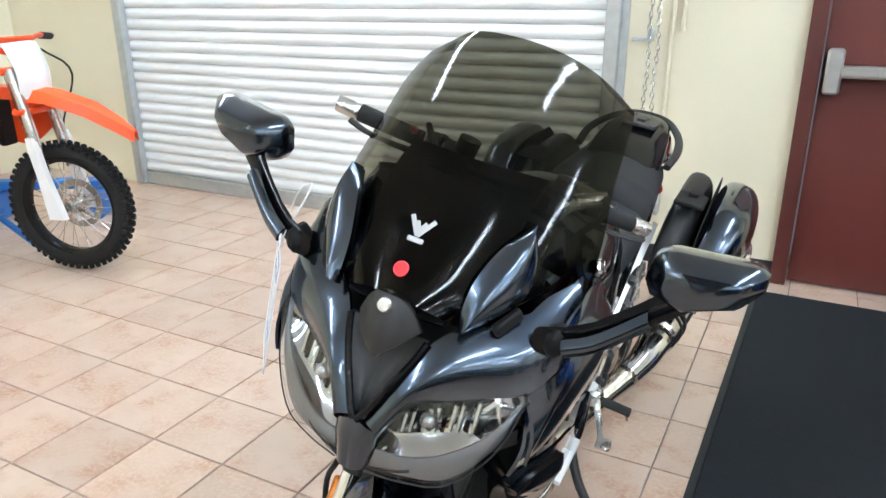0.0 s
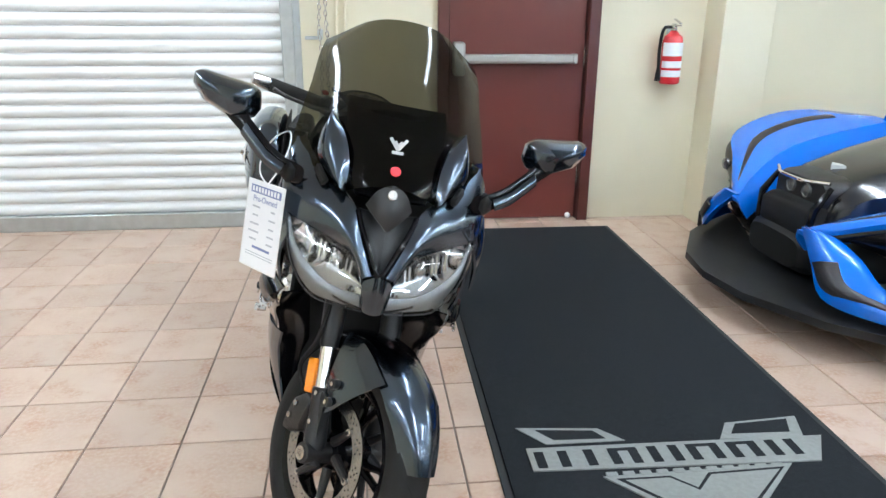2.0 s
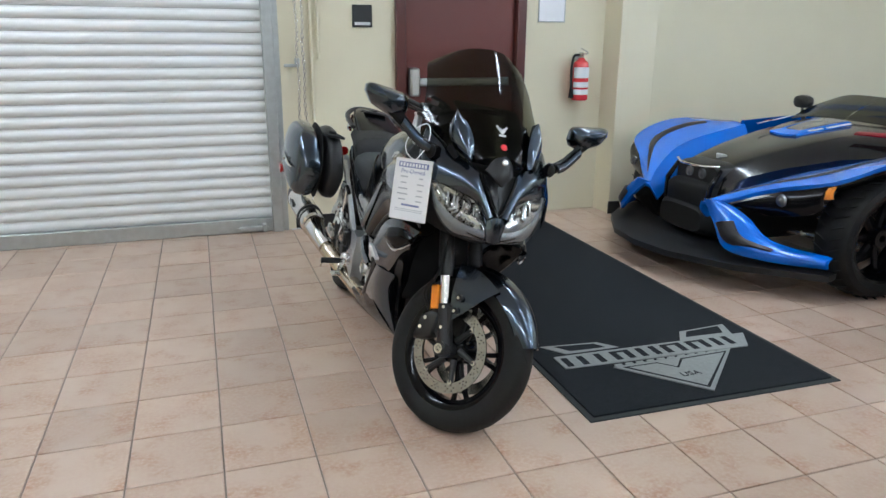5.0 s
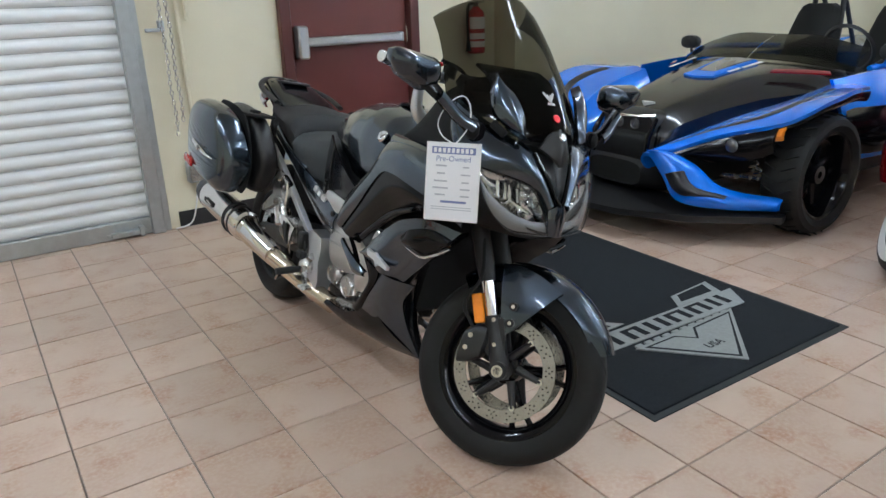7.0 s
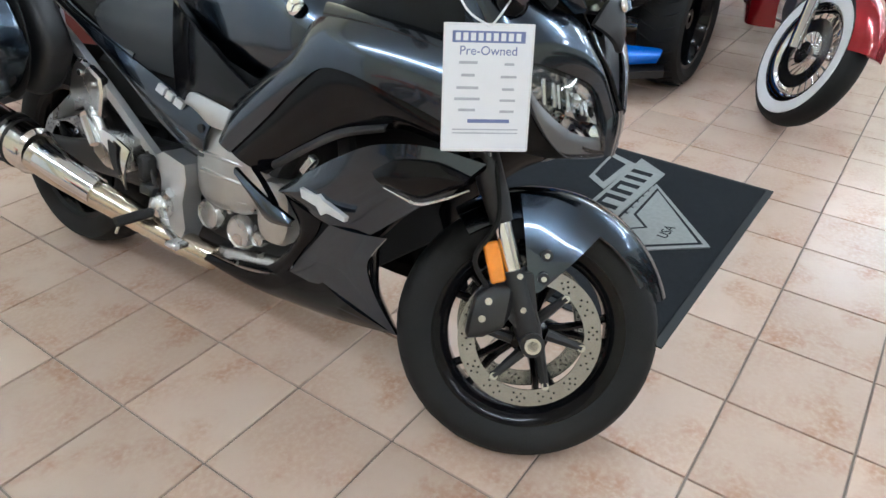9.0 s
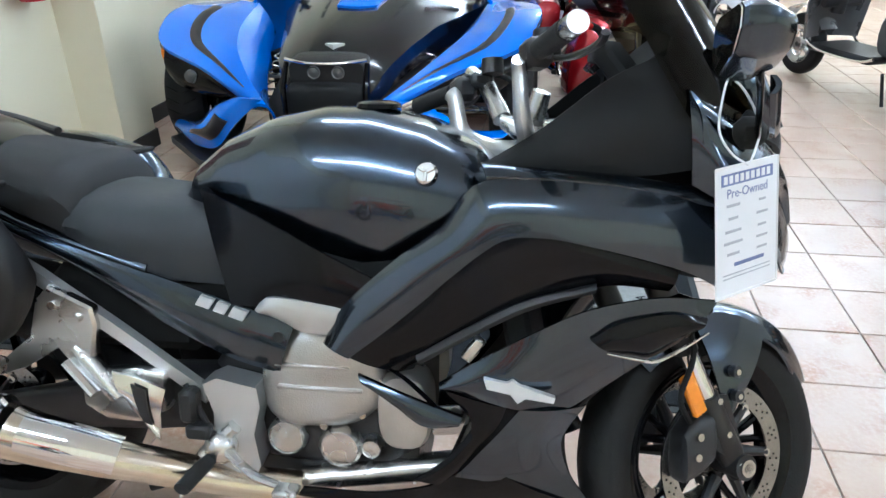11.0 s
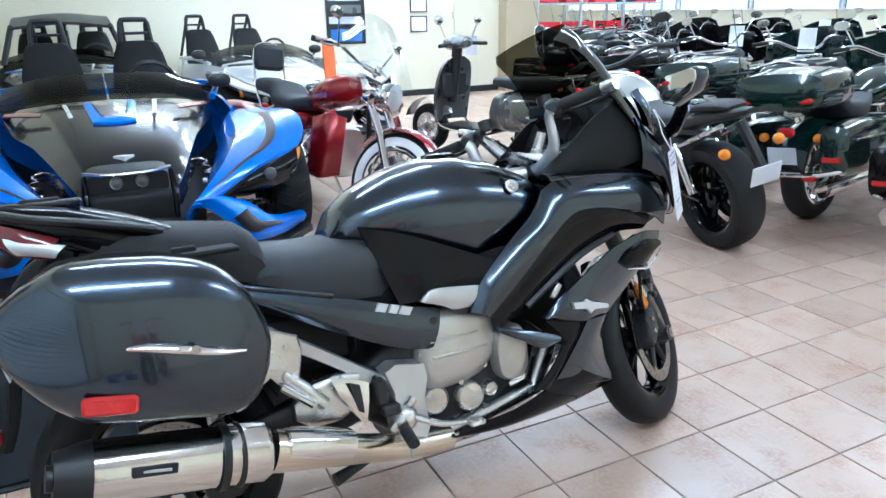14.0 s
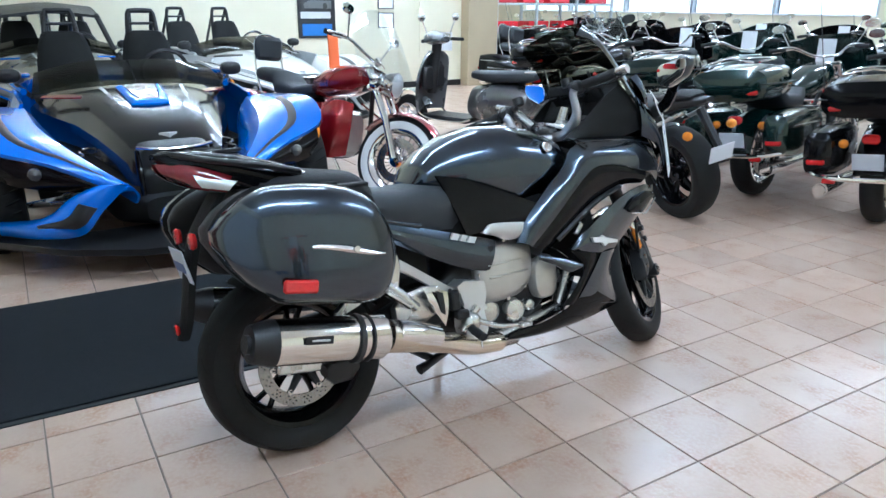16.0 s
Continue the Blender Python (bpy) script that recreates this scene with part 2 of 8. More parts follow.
class Geo:
    """Collects verts and faces of one mesh."""

    def __init__(self):
        self.v, self.f = [], []

    def add(self, verts, faces):
        o = len(self.v)
        self.v += [tuple(float(c) for c in p) for p in verts]
        self.f += [tuple(i + o for i in f) for f in faces]
        return self

    def box(self, c, s, ch=0.004, m=None):
        """A box with chamfered edges: centre, size."""
        h = np.array(s, float) / 2
        ch = min(ch, 0.45 * min(s))
        V, idx = [], {}
        for sx in (-1, 1):
            for sy in (-1, 1):
                for sz in (-1, 1):
                    sg = (sx, sy, sz)
                    for ax in range(3):
                        p = [sg[k] * (h[k] - (0 if k == ax else ch)) for k in range(3)]
                        idx[(sg, ax)] = len(V)
                        V.append(np.array(p))
        F = []
        for ax in range(3):
            a, b = [k for k in range(3) if k != ax]
            for s1 in (-1, 1):
                def key(x, y):
                    g = [0, 0, 0]
                    g[ax], g[a], g[b] = s1, x, y
                    return tuple(g)
                F.append([idx[(key(x, y), ax)] for x, y in ((-1, -1), (1, -1), (1, 1), (-1, 1))])
        for ax in range(3):
            a, b = [k for k in range(3) if k != ax]
            for x in (-1, 1):
                for y in (-1, 1):
                    def key2(z):
                        g = [0, 0, 0]
                        g[ax], g[a], g[b] = z, x, y
                        return tuple(g)
                    F.append([idx[(key2(-1), a)], idx[(key2(1), a)], idx[(key2(1), b)], idx[(key2(-1), b)]])
        for sx in (-1, 1):
            for sy in (-1, 1):
                for sz in (-1, 1):
                    F.append([idx[((sx, sy, sz), k)] for k in range(3)])
        V = np.array(V)
        if m is not None:
            V = np.array([list(m @ Vector(p)) for p in V])
        return self.add(V + np.array(c, float), F)

    def tube(self, pts, r, seg=12, cap=True, flat=1.0):
        """A round bar along points; r a number or one for each point."""
        P = np.array(pts, float)
        n = len(P)
        R = np.full(n, r) if np.isscalar(r) else np.interp(np.linspace(0, 1, n), np.linspace(0, 1, len(r)), r)
        T = np.gradient(P, axis=0)
        T /= np.linalg.norm(T, axis=1)[:, None] + 1e-12
        up = np.array([0, 0, 1.0]) if abs(T[0][2]) < 0.9 else np.array([1.0, 0, 0])
        V, F = [], []
        for i in range(n):
            a = np.cross(T[i], up)
            a /= np.linalg.norm(a) + 1e-12
            b = np.cross(a, T[i])
            up = b
            for k in range(seg):
                w = 2 * math.pi * k / seg
                V.append(P[i] + R[i] * (a * math.cos(w) + b * flat * math.sin(w)))
        for i in range(n - 1):
            for k in range(seg):
                F.append((i * seg + k, i * seg + (k + 1) % seg, (i + 1) * seg + (k + 1) % seg, (i + 1) * seg + k))
        if cap:
            F += [tuple(range(seg))[::-1], tuple((n - 1) * seg + k for k in range(seg))]
        return self.add(V, F)

    def lathe(self, prof, c=(0, 0, 0), axis="y", seg=40, closed=False, arc=(0, 360)):
        """Turns a profile of (radius, along) round an axis."""
        full = arc[1] - arc[0] >= 360
        ns = seg if full else seg + 1
        V, F = [], []
        m = len(prof)
        for k in range(ns):
            w = radians(arc[0] + (arc[1] - arc[0]) * k / seg)
            for r, a in prof:
                x, z = r * math.cos(w), r * math.sin(w)
                V.append({"y": (x, a, z), "x": (a, x, z), "z": (x, z, a)}[axis])
        for k in range(seg):
            k2 = (k + 1) % ns
            for i in range(m if closed else m - 1):
                j = (i + 1) % m
                F.append((k * m + i, k * m + j, k2 * m + j, k2 * m + i))
        return self.add(np.array(V) + np.array(c, float), F)

    def loft(self, rings, cap=True, loop=True):
        n = len(rings[0])
        V = [p for r in rings for p in r]
        F = []
        for i in range(len(rings) - 1):
            for k in range(n if loop else n - 1):
                F.append((i * n + k, i * n + (k + 1) % n, (i + 1) * n + (k + 1) % n, (i + 1) * n + k))
        if cap and loop:
            F += [tuple(range(n))[::-1], tuple((len(rings) - 1) * n + k for k in range(n))]
        return self.add(V, F)

    def patch(self, A, B, bulge=(0, 0, 0), nu=20, nv=8, thick=0.004, inward=(0, 1, 0), mid=None):
        """A curved panel between two edges, with a bulge in the middle and a thickness."""
        a, b = curve(A, nu), curve(B, nu)
        c = curve(mid, nu) if mid is not None else None
        top = []
        for i in range(nu):
            row = []
            for j in range(nv):
                t = j / (nv - 1)
                s = math.sin(math.pi * t)
                if c is None:
                    p = a[i] * (1 - t) + b[i] * t + np.array(bulge) * s
                else:
                    p = a[i] * (1 - t) * (1 - 2 * t) + c[i] * 4 * t * (1 - t) + b[i] * t * (2 * t - 1)
                row.append(p)
            top.append(row)
        off = np.array(inward, float)
        off *= thick / np.linalg.norm(off)
        V = [p for r in top for p in r] + [p + off for r in top for p in r]
        N = nu * nv
        F = []
        for i in range(nu - 1):
            for j in range(nv - 1):
                q = (i * nv + j, i * nv + j + 1, (i + 1) * nv + j + 1, (i + 1) * nv + j)
                F += [q, tuple(N + k for k in q[::-1])]
        for i in range(nu - 1):
            for j in (0, nv - 1):
                x, y = i * nv + j, (i + 1) * nv + j
                F.append((x, y, N + y, N + x))
        for j in range(nv - 1):
            for i in (0, nu - 1):
                x, y = i * nv + j, i * nv + j + 1
                F.append((x, y, N + y, N + x))
        return self.add(V, F)

    def prism(self, poly, axis, lo, hi):
        """A flat outline pushed along an axis: poly of pairs in the other two axes, in xyz order."""
        n = len(poly)
        k = "xyz".index(axis)
        V = []
        for h in (lo, hi):
            for p in poly:
                q = list(p)
                q.insert(k, h)
                V.append(q)
        F = [tuple(range(n))[::-1], tuple(range(n, 2 * n))] + [(i, (i + 1) % n, n + (i + 1) % n, n + i) for i in range(n)]
        return self.add(V, F)

    def ball(self, c, r, seg=16, rings=10):
        r = np.array([r] * 3 if np.isscalar(r) else r, float)
        V = [np.array(c) + r * np.array((0, 0, 1))]
        for i in range(1, rings):
            for k in range(seg):
                a, b = math.pi * i / rings, 2 * math.pi * k / seg
                V.append(np.array(c) + r * np.array((math.sin(a) * math.cos(b), math.sin(a) * math.sin(b), math.cos(a))))
        V.append(np.array(c) - r * np.array((0, 0, 1)))
        F = [(0, 1 + k, 1 + (k + 1) % seg) for k in range(seg)]
        for i in range(rings - 2):
            for k in range(seg):
                F.append((1 + i * seg + k, 1 + (i + 1) * seg + k, 1 + (i + 1) * seg + (k + 1) % seg, 1 + i * seg + (k + 1) % seg))
        L = len(V) - 1
        F += [(L, 1 + (rings - 2) * seg + (k + 1) % seg, 1 + (rings - 2) * seg + k) for k in range(seg)]
        return self.add(V, F)

    def mirror(self):
        g = Geo()
        g.add([(x, -y, z) for x, y, z in self.v], [f[::-1] for f in self.f])
        return g

    def moved(self, m):
        g = Geo()
        g.add([tuple(m @ Vector(p)) for p in self.v], self.f)
        return g

    def mesh(self, name, material, angle=38):
        me = bpy.data.meshes.new(name)
        me.from_pydata(self.v, [], self.f)
        b = bmesh.new()
        b.from_mesh(me)
        bmesh.ops.recalc_face_normals(b, faces=b.faces)
        b.to_mesh(me)
        b.free()
        me.materials.append(material)
        me.shade_smooth()
        me.set_sharp_from_angle(angle=radians(angle))
        return me


def part(name, g, material, parent, label="", angle=38):
    """Links the geometry as one mesh under a thing or a part."""
    ob = new(name, g.mesh(name, material, angle))
    ob.parent = parent
    return tagged(ob, label)


def pair(name, g, material, parent, label=""):
    """The part and its mirror image on the other side."""
    return part(name, g, material, parent, label), part(name, g.mirror(), material, parent, label)


def thing(name, label, category, m=None, group="", kind=""):
    ob = new(name)
    if m is not None:
        ob.matrix_basis = m
    return tagged(ob, label, category, group, kind)


def solid(name, g, material, label, category, m=None, group="", kind="", angle=38):
    ob = new(name, g.mesh(name, material, angle))
    if m is not None:
        ob.matrix_basis = m
    return tagged(ob, label, category, group, kind)


def bar_between(g, a, b, r, seg=10):
    return g.tube([a, b], r, seg)


def rounded_ring(cx, hw, hh, y, power=2.6, n=20):
    """A ring in the plane across x: superellipse half width hw (y) and half height hh (z)."""
    out = []
    for k in range(n):
        a = 2 * math.pi * k / n
        c, s = math.cos(a), math.sin(a)
        out.append((cx[0], y + hw * abs(c) ** (2 / power) * (1 if c >= 0 else -1), cx[1] + hh * abs(s) ** (2 / power) * (1 if s >= 0 else -1)))
    return out

TAIL_RED = mat("dark_red_lens", (0.16, 0.008, 0.012), 0.12, 0, 0.7, 0.2, 60)
SATIN_GREY = mat("satin_grey_reflector", (0.2, 0.205, 0.21), 0.34, 0.7, 0, 0.1, 20)
WINDOW_GLOW = glow("bright_daylight_pane", (0.85, 0.94, 1.0), 0.65)


# ---- room ----
WY, CX, FX = 3.31, 1.89, 8.8          # wall with the shutter, its end, far wall
X0, Y0, X1, H = -5.6, -9.0, 15.0, 3.4
SH0, SH1 = -4.34, -0.66               # shutter opening
D0, D1 = 0.20, 1.20                   # door frame, outside

floor = solid("floor", Geo().box(((X0 + X1) / 2, (Y0 + 3.6) / 2, -0.056), (X1 - X0 + 0.4, 3.6 - Y0 + 0.4, 0.1), 0.001), GROUT, "grey-brown grout bed under the square floor tiles", "floor", kind="structure")
TH = 2.13
wall_a = Geo()
for x0, x1, z0, z1 in ((X0, SH0, 0, H), (SH0, SH1, 2.75, H), (SH1, D0, 0, H), (D0, D1, TH + 0.05, H), (D1, CX, 0, H)):
    wall_a.box(((x0 + x1) / 2, WY + 0.1, (z0 + z1) / 2), (x1 - x0, 0.2, z1 - z0), 0.001)
solid("wall_north", wall_a, WALL, "cream painted wall with a roller shutter and a door", "wall", kind="structure")
solid("wall_return", Geo().box((CX + 0.16, WY - 0.02, H / 2), (0.32, 0.44, H), 0.004), WALL, "cream painted pilaster at the wall's end", "wall", kind="structure")
solid("wall_side", Geo().box(((CX + 0.32 + FX) / 2, WY + 0.12, H / 2), (FX - CX - 0.32, 0.2, H), 0.001), WALL, "cream painted wall behind the three-wheelers", "wall", kind="structure")
solid("wall_east", Geo().box((FX + 0.1, (WY + 0.22 - 5.0) / 2, H / 2), (0.2, WY + 0.22 + 5.0, H), 0.001), WALL, "cream painted far wall", "wall", kind="structure")
solid("wall_pillar", Geo().box((FX - 0.02, -4.82, H / 2), (0.44, 0.62, H), 0.004), TAN, "tan painted square pillar", "wall", kind="structure")
solid("wall_far", Geo().box((X1 + 0.1, (Y0 - 5) / 2, H / 2), (0.2, -5 - Y0, H), 0.001), WALL, "cream painted end wall of the showroom", "wall", kind="structure")
solid("wall_far_side", Geo().box(((FX + 0.2 + X1) / 2, -4.9, H / 2), (X1 - FX - 0.2, 0.2, H), 0.001), WALL, "cream painted wall beside the far aisle", "wall", kind="structure")
solid("wall_west", Geo().box((X0 - 0.1, (Y0 + 3.5) / 2, H / 2), (0.2, 3.5 - Y0, H), 0.001), WALL, "cream painted wall", "wall", kind="structure")
WIN0, WIN1 = 4.0, 13.0
ws = Geo()
for x0, x1, z0, z1 in ((X0 - 0.2, WIN0, 0, H), (WIN1, X1 + 0.2, 0, H), (WIN0, WIN1, 0, 1.25), (WIN0, WIN1, 2.5, H)):
    ws.box(((x0 + x1) / 2, Y0 - 0.1, (z0 + z1) / 2), (x1 - x0, 0.2, z1 - z0), 0.001)
shop_window = thing("window_1", "long shop window with bright daylight behind", "window", kind="structure")
for k in range(5):
    xw = WIN0 + (k + 0.5) * (WIN1 - WIN0) / 5
    part("pane", Geo().box((xw, Y0 - 0.12, 1.875), ((WIN1 - WIN0) / 5 - 0.06, 0.01, 1.2), 0.001), WINDOW_GLOW, shop_window, "bright pane")
    part("mullion", Geo().box((WIN0 + k * (WIN1 - WIN0) / 5 + 0.03, Y0 - 0.08, 1.875), (0.06, 0.1, 1.25), 0.004), GALV, shop_window)
part("window_sill", Geo().box(((WIN0 + WIN1) / 2, Y0 - 0.04, 1.26), (WIN1 - WIN0, 0.14, 0.03), 0.004), WHITE_PLASTIC, shop_window)
solid("wall_south", ws, WALL, "cream painted wall", "wall", kind="structure")
solid("ceiling", Geo().box(((X0 + X1) / 2, (Y0 + 3.6) / 2, H + 0.05), (X1 - X0 + 0.4, 3.6 - Y0 + 0.4, 0.1), 0.001), CEIL, "white ceiling boards", "ceiling", kind="structure")
bb = Geo()
bb.box(((SH1 + 0.1 + D0) / 2, WY - 0.005, 0.05), (D0 - SH1 - 0.1, 0.01, 0.1), 0.002)
bb.box((CX + 0.16, WY - 0.246, 0.05), (0.336, 0.012, 0.1), 0.002)
bb.box((CX + 0.326, WY - 0.12, 0.05), (0.012, 0.24, 0.1), 0.002)
bb.box(((CX + 0.34 + FX) / 2, WY + 0.015, 0.05), (FX - CX - 0.34, 0.01, 0.1), 0.002)
bb.box((FX - 0.006, (WY - 5.0) / 2, 0.05), (0.012, WY + 5.0, 0.1), 0.002)
solid("baseboard", bb, BASE, "black rubber baseboard", "baseboard", kind="structure")

# roller shutter: curved slats, bottom bar, side guides
shutter = thing("roller_shutter", "white ribbed steel roller shutter, closed, with grey side guides", "shutter", kind="structure")
PITCH = 0.075
prof = []
for k in range(9):
    t = k / 8
    prof.append((0.018 * math.sin(math.pi * t) ** 0.8, t * (PITCH - 0.012)))
slat = Geo()
outline = [(-d, z) for d, z in prof] + [(0.0, PITCH - 0.002), (0.01, PITCH - 0.002), (0.01, 0.0)]
slat.prism(outline, "x", SH0 + 0.02, SH1 - 0.02)
slat_mesh = slat.mesh("slat", SHUTTER, 50)
for k in range(35):
    s = new("slat", slat_mesh)
    s.location = (0, WY + 0.03, 0.10 + k * PITCH)
    s.parent = shutter
part("bottom_bar", Geo().box(((SH0 + SH1) / 2, WY + 0.02, 0.05), (SH1 - SH0 - 0.04, 0.05, 0.1), 0.006), GALV, shutter, "grey steel bottom bar")
for x in (SH0 + 0.03, SH1 - 0.03):
    part("guide_rail", Geo().box((x, WY - 0.012, 1.4), (0.075, 0.06, 2.8), 0.006).box((x + (0.05 if x > -2 else -0.05), WY - 0.006, 1.4), (0.05, 0.012, 2.8), 0.002), GALV, shutter, "grey steel guide rail")
part("floor_latch", Geo().box((SH1 - 0.22, WY - 0.03, 0.035), (0.16, 0.04, 0.03), 0.005).box((SH1 - 0.13, WY - 0.035, 0.04), (0.03, 0.05, 0.06), 0.005).tube([(SH1 - 0.32, WY - 0.035, 0.04), (SH1 - 0.1, WY - 0.035, 0.04)], 0.007), GALV, shutter, "steel slide latch")

# hand chain of the shutter and the conduit
chain = thing("hoist_chain", "hanging steel hoist chain beside the roller shutter", "chain")
link = Geo()
ring = [(0.009 * math.cos(a), 0, 0.018 * math.sin(a)) for a in np.linspace(0, 2 * math.pi, 13)]
link.tube(ring, 0.003, 6, cap=False)
link_mesh = link.mesh("link", STEEL)
for x, zlo in ((-0.50, 0.58), (-0.46, 0.66)):
    for k in range(72):
        l = new("link", link_mesh)
        l.location = (x + 0.004 * math.sin(k * 0.5), WY - 0.045, zlo + k * 0.029)
        l.rotation_euler = (0, 0, radians(90 * (k % 2)))
        l.parent = chain
for x in (-0.40, -0.35):
    solid("conduit", Geo().tube([(x, WY - 0.012, 0.35 if x < -0.38 else 1.2), (x, WY - 0.012, 3.3)], 0.011, 10).box((x, WY - 0.01, 1.7), (0.05, 0.02, 0.015), 0.002), WALL, "painted conduit pipe on the wall", "conduit")
solid("chain_bracket", Geo().box((-0.5, WY - 0.02, 1.18), (0.03, 0.04, 0.06), 0.004).box((-0.55, WY - 0.03, 1.16), (0.08, 0.02, 0.02), 0.004), GALV, "grey steel chain keeper on the wall", "bracket")
outlet = thing("outlet_box", "grey metal outlet box low on the wall with a cable", "outlet")
part("box", Geo().box((-0.43, WY - 0.03, 0.34), (0.1, 0.06, 0.13), 0.006), GALV, outlet)
part("cover_plate", Geo().box((-0.43, WY - 0.063, 0.34), (0.08, 0.006, 0.11), 0.002), STEEL, outlet, "steel cover plate")
part("cable", Geo().tube(curve([(-0.43, WY - 0.03, 0.28), (-0.45, WY - 0.03, 0.15), (-0.5, WY - 0.04, 0.03), (-0.6, WY - 0.05, 0.012)], 16), 0.005, 8), WHITE_PLASTIC, outlet, "pale cable")

# door with panic bar
door = thing("door_1", "oxblood red metal door, closed, with a steel panic bar", "door", kind="structure")
part("door_frame", Geo().box((D0 + 0.035, WY + 0.03, TH / 2 + 0.02), (0.07, 0.16, TH + 0.05), 0.005).box((D1 - 0.035, WY + 0.03, TH / 2 + 0.02), (0.07, 0.16, TH + 0.05), 0.005).box(((D0 + D1) / 2, WY + 0.03, TH + 0.02), (D1 - D0 - 0.14, 0.16, 0.06), 0.005), DOOR_FRAME, door, "dark red steel frame")
part("door_leaf", Geo().box(((D0 + D1) / 2, WY + 0.03, TH / 2), (D1 - D0 - 0.15, 0.045, TH - 0.02), 0.003), DOOR, door)
pb = part("panic_bar", Geo().box((0.68, WY - 0.055, 1.04), (0.72, 0.05, 0.055), 0.008).box((0.68, WY - 0.083, 1.04), (0.70, 0.008, 0.03), 0.003), BARMETAL, door, "brushed steel panic bar")
part("latch_case", Geo().box((0.325, WY - 0.05, 1.04), (0.07, 0.09, 0.2), 0.012), BARMETAL, door, "steel latch case")
part("end_bracket", Geo().box((1.05, WY - 0.035, 1.04), (0.025, 0.07, 0.06), 0.006), BARMETAL, door)
part("door_stop", Geo().ball((1.07, WY - 0.03, 0.03), 0.02, 10, 6), WHITE_PLASTIC, door, "small white stop")
for z in (0.3, 1.05, 1.8):
    part("hinge", Geo().tube([(D1 - 0.075, WY + 0.0, z - 0.05), (D1 - 0.075, WY + 0.0, z + 0.05)], 0.008, 8), STEEL, door)

sign = thing("door_sign", "small black sign with a pale band beside the door", "sign")
part("plate", Geo().box((-0.035, WY - 0.006, 1.49), (0.14, 0.01, 0.15), 0.003), SATIN_BLACK, sign)
part("pale_band", Geo().box((-0.035, WY - 0.0125, 1.44), (0.11, 0.003, 0.02), 0.001), DECAL, sign, "pale line of writing")
notice = thing("notice", "white sheet in a thin frame on the wall", "notice")
part("sheet", Geo().box((1.425, WY - 0.005, 1.61), (0.21, 0.006, 0.28), 0.001), PAPER, notice)
part("frame", Geo().box((1.425, WY - 0.006, 1.472), (0.22, 0.01, 0.008), 0.002).box((1.425, WY - 0.006, 1.75), (0.22, 0.01, 0.008), 0.002).box((1.317, WY - 0.006, 1.611), (0.008, 0.01, 0.286), 0.002).box((1.533, WY - 0.006, 1.611), (0.008, 0.01, 0.286), 0.002), GALV, notice)

ext = thing("fire_extinguisher", "red fire extinguisher with white labels hung on the wall", "extinguisher", pose(1.655, WY - 0.085, 0.89))
part("bottle", Geo().lathe([(0.0, 0), (0.055, 0.0), (0.063, 0.01), (0.063, 0.25), (0.055, 0.285), (0.03, 0.305), (0.02, 0.32)], axis="z", seg=28), EXT_RED, ext)
for z0, z1 in ((0.045, 0.085), (0.1, 0.14), (0.17, 0.25)):
    part("label_band", Geo().lathe([(0.0645, z0), (0.0645, z1)], axis="z", seg=16, arc=(190, 330)), PAPER, ext, "white printed label")
part("valve", Geo().lathe([(0.018, 0.31), (0.02, 0.34), (0.0, 0.345)], axis="z", seg=12).box((0, 0, 0.345), (0.02, 0.05, 0.03), 0.005), STEEL, ext, "steel valve")
part("handle", Geo().box((0.0, -0.045, 0.375), (0.018, 0.1, 0.008), 0.003, Euler((radians(15), 0, 0)).to_matrix()).box((0.0, -0.045, 0.35), (0.018, 0.09, 0.008), 0.003), STEEL, ext)
part("hose", Geo().tube(curve([(-0.02, 0, 0.34), (-0.07, -0.01, 0.33), (-0.09, -0.02, 0.22), (-0.085, -0.02, 0.08)], 16), 0.01, 8).tube([(-0.085, -0.02, 0.09), (-0.085, -0.02, 0.02)], [0.013, 0.02], 10), MATT_BLACK, ext, "black hose with nozzle")
part("wall_hook", Geo().box((0, 0.072, 0.3), (0.03, 0.02, 0.08), 0.003), GALV, ext)

# mat with the woven emblem
MATM = pose(0.098, 0.21, 0, 0, 0, -0.9)
carpet = thing("floor_mat", "long charcoal carpet mat with a pale winged emblem", "mat", MATM)
part("carpet", Geo().box((0.57, 1.45, 0.006), (1.10, 2.87, 0.012), 0.003), CARPET, carpet)
part("rubber_edge", Geo().box((0.57, 1.45, 0.002), (1.15, 2.92, 0.006), 0.002), MAT_EDGE, carpet, "dark rubber border")


def emblem(name, poly, z, material):
    part(name, Geo().prism(poly, "z", 0.0105, z), material, carpet)


emblem("emblem_wing", [(0.09, 0.63), (0.36, 0.605), (0.43, 0.53), (0.17, 0.53)], 0.0145, CARPET_GREY)
emblem("emblem_wing_inset", [(0.15, 0.612), (0.34, 0.592), (0.37, 0.545), (0.2, 0.55)], 0.0155, CARPET)
emblem("emblem_wing", [(0.80, 0.60), (1.06, 0.62), (1.02, 0.50), (0.74, 0.51)], 0.0145, CARPET_GREY)
emblem("emblem_wing_inset", [(0.83, 0.59), (1.02, 0.605), (0.99, 0.53), (0.79, 0.535)], 0.0155, CARPET)
emblem("emblem_band", [(0.10, 0.51), (1.08, 0.50), (1.0, 0.37), (0.10, 0.395)], 0.0165, CARPET_GREY)
emblem("emblem_v", [(0.30, 0.35), (0.90, 0.365), (0.572, 0.05)], 0.0165, CARPET_GREY)
emblem("emblem_v_line", [(0.335, 0.335), (0.50, 0.335), (0.56, 0.275), (0.62, 0.34), (0.865, 0.348), (0.572, 0.075)], 0.0172, CARPET)
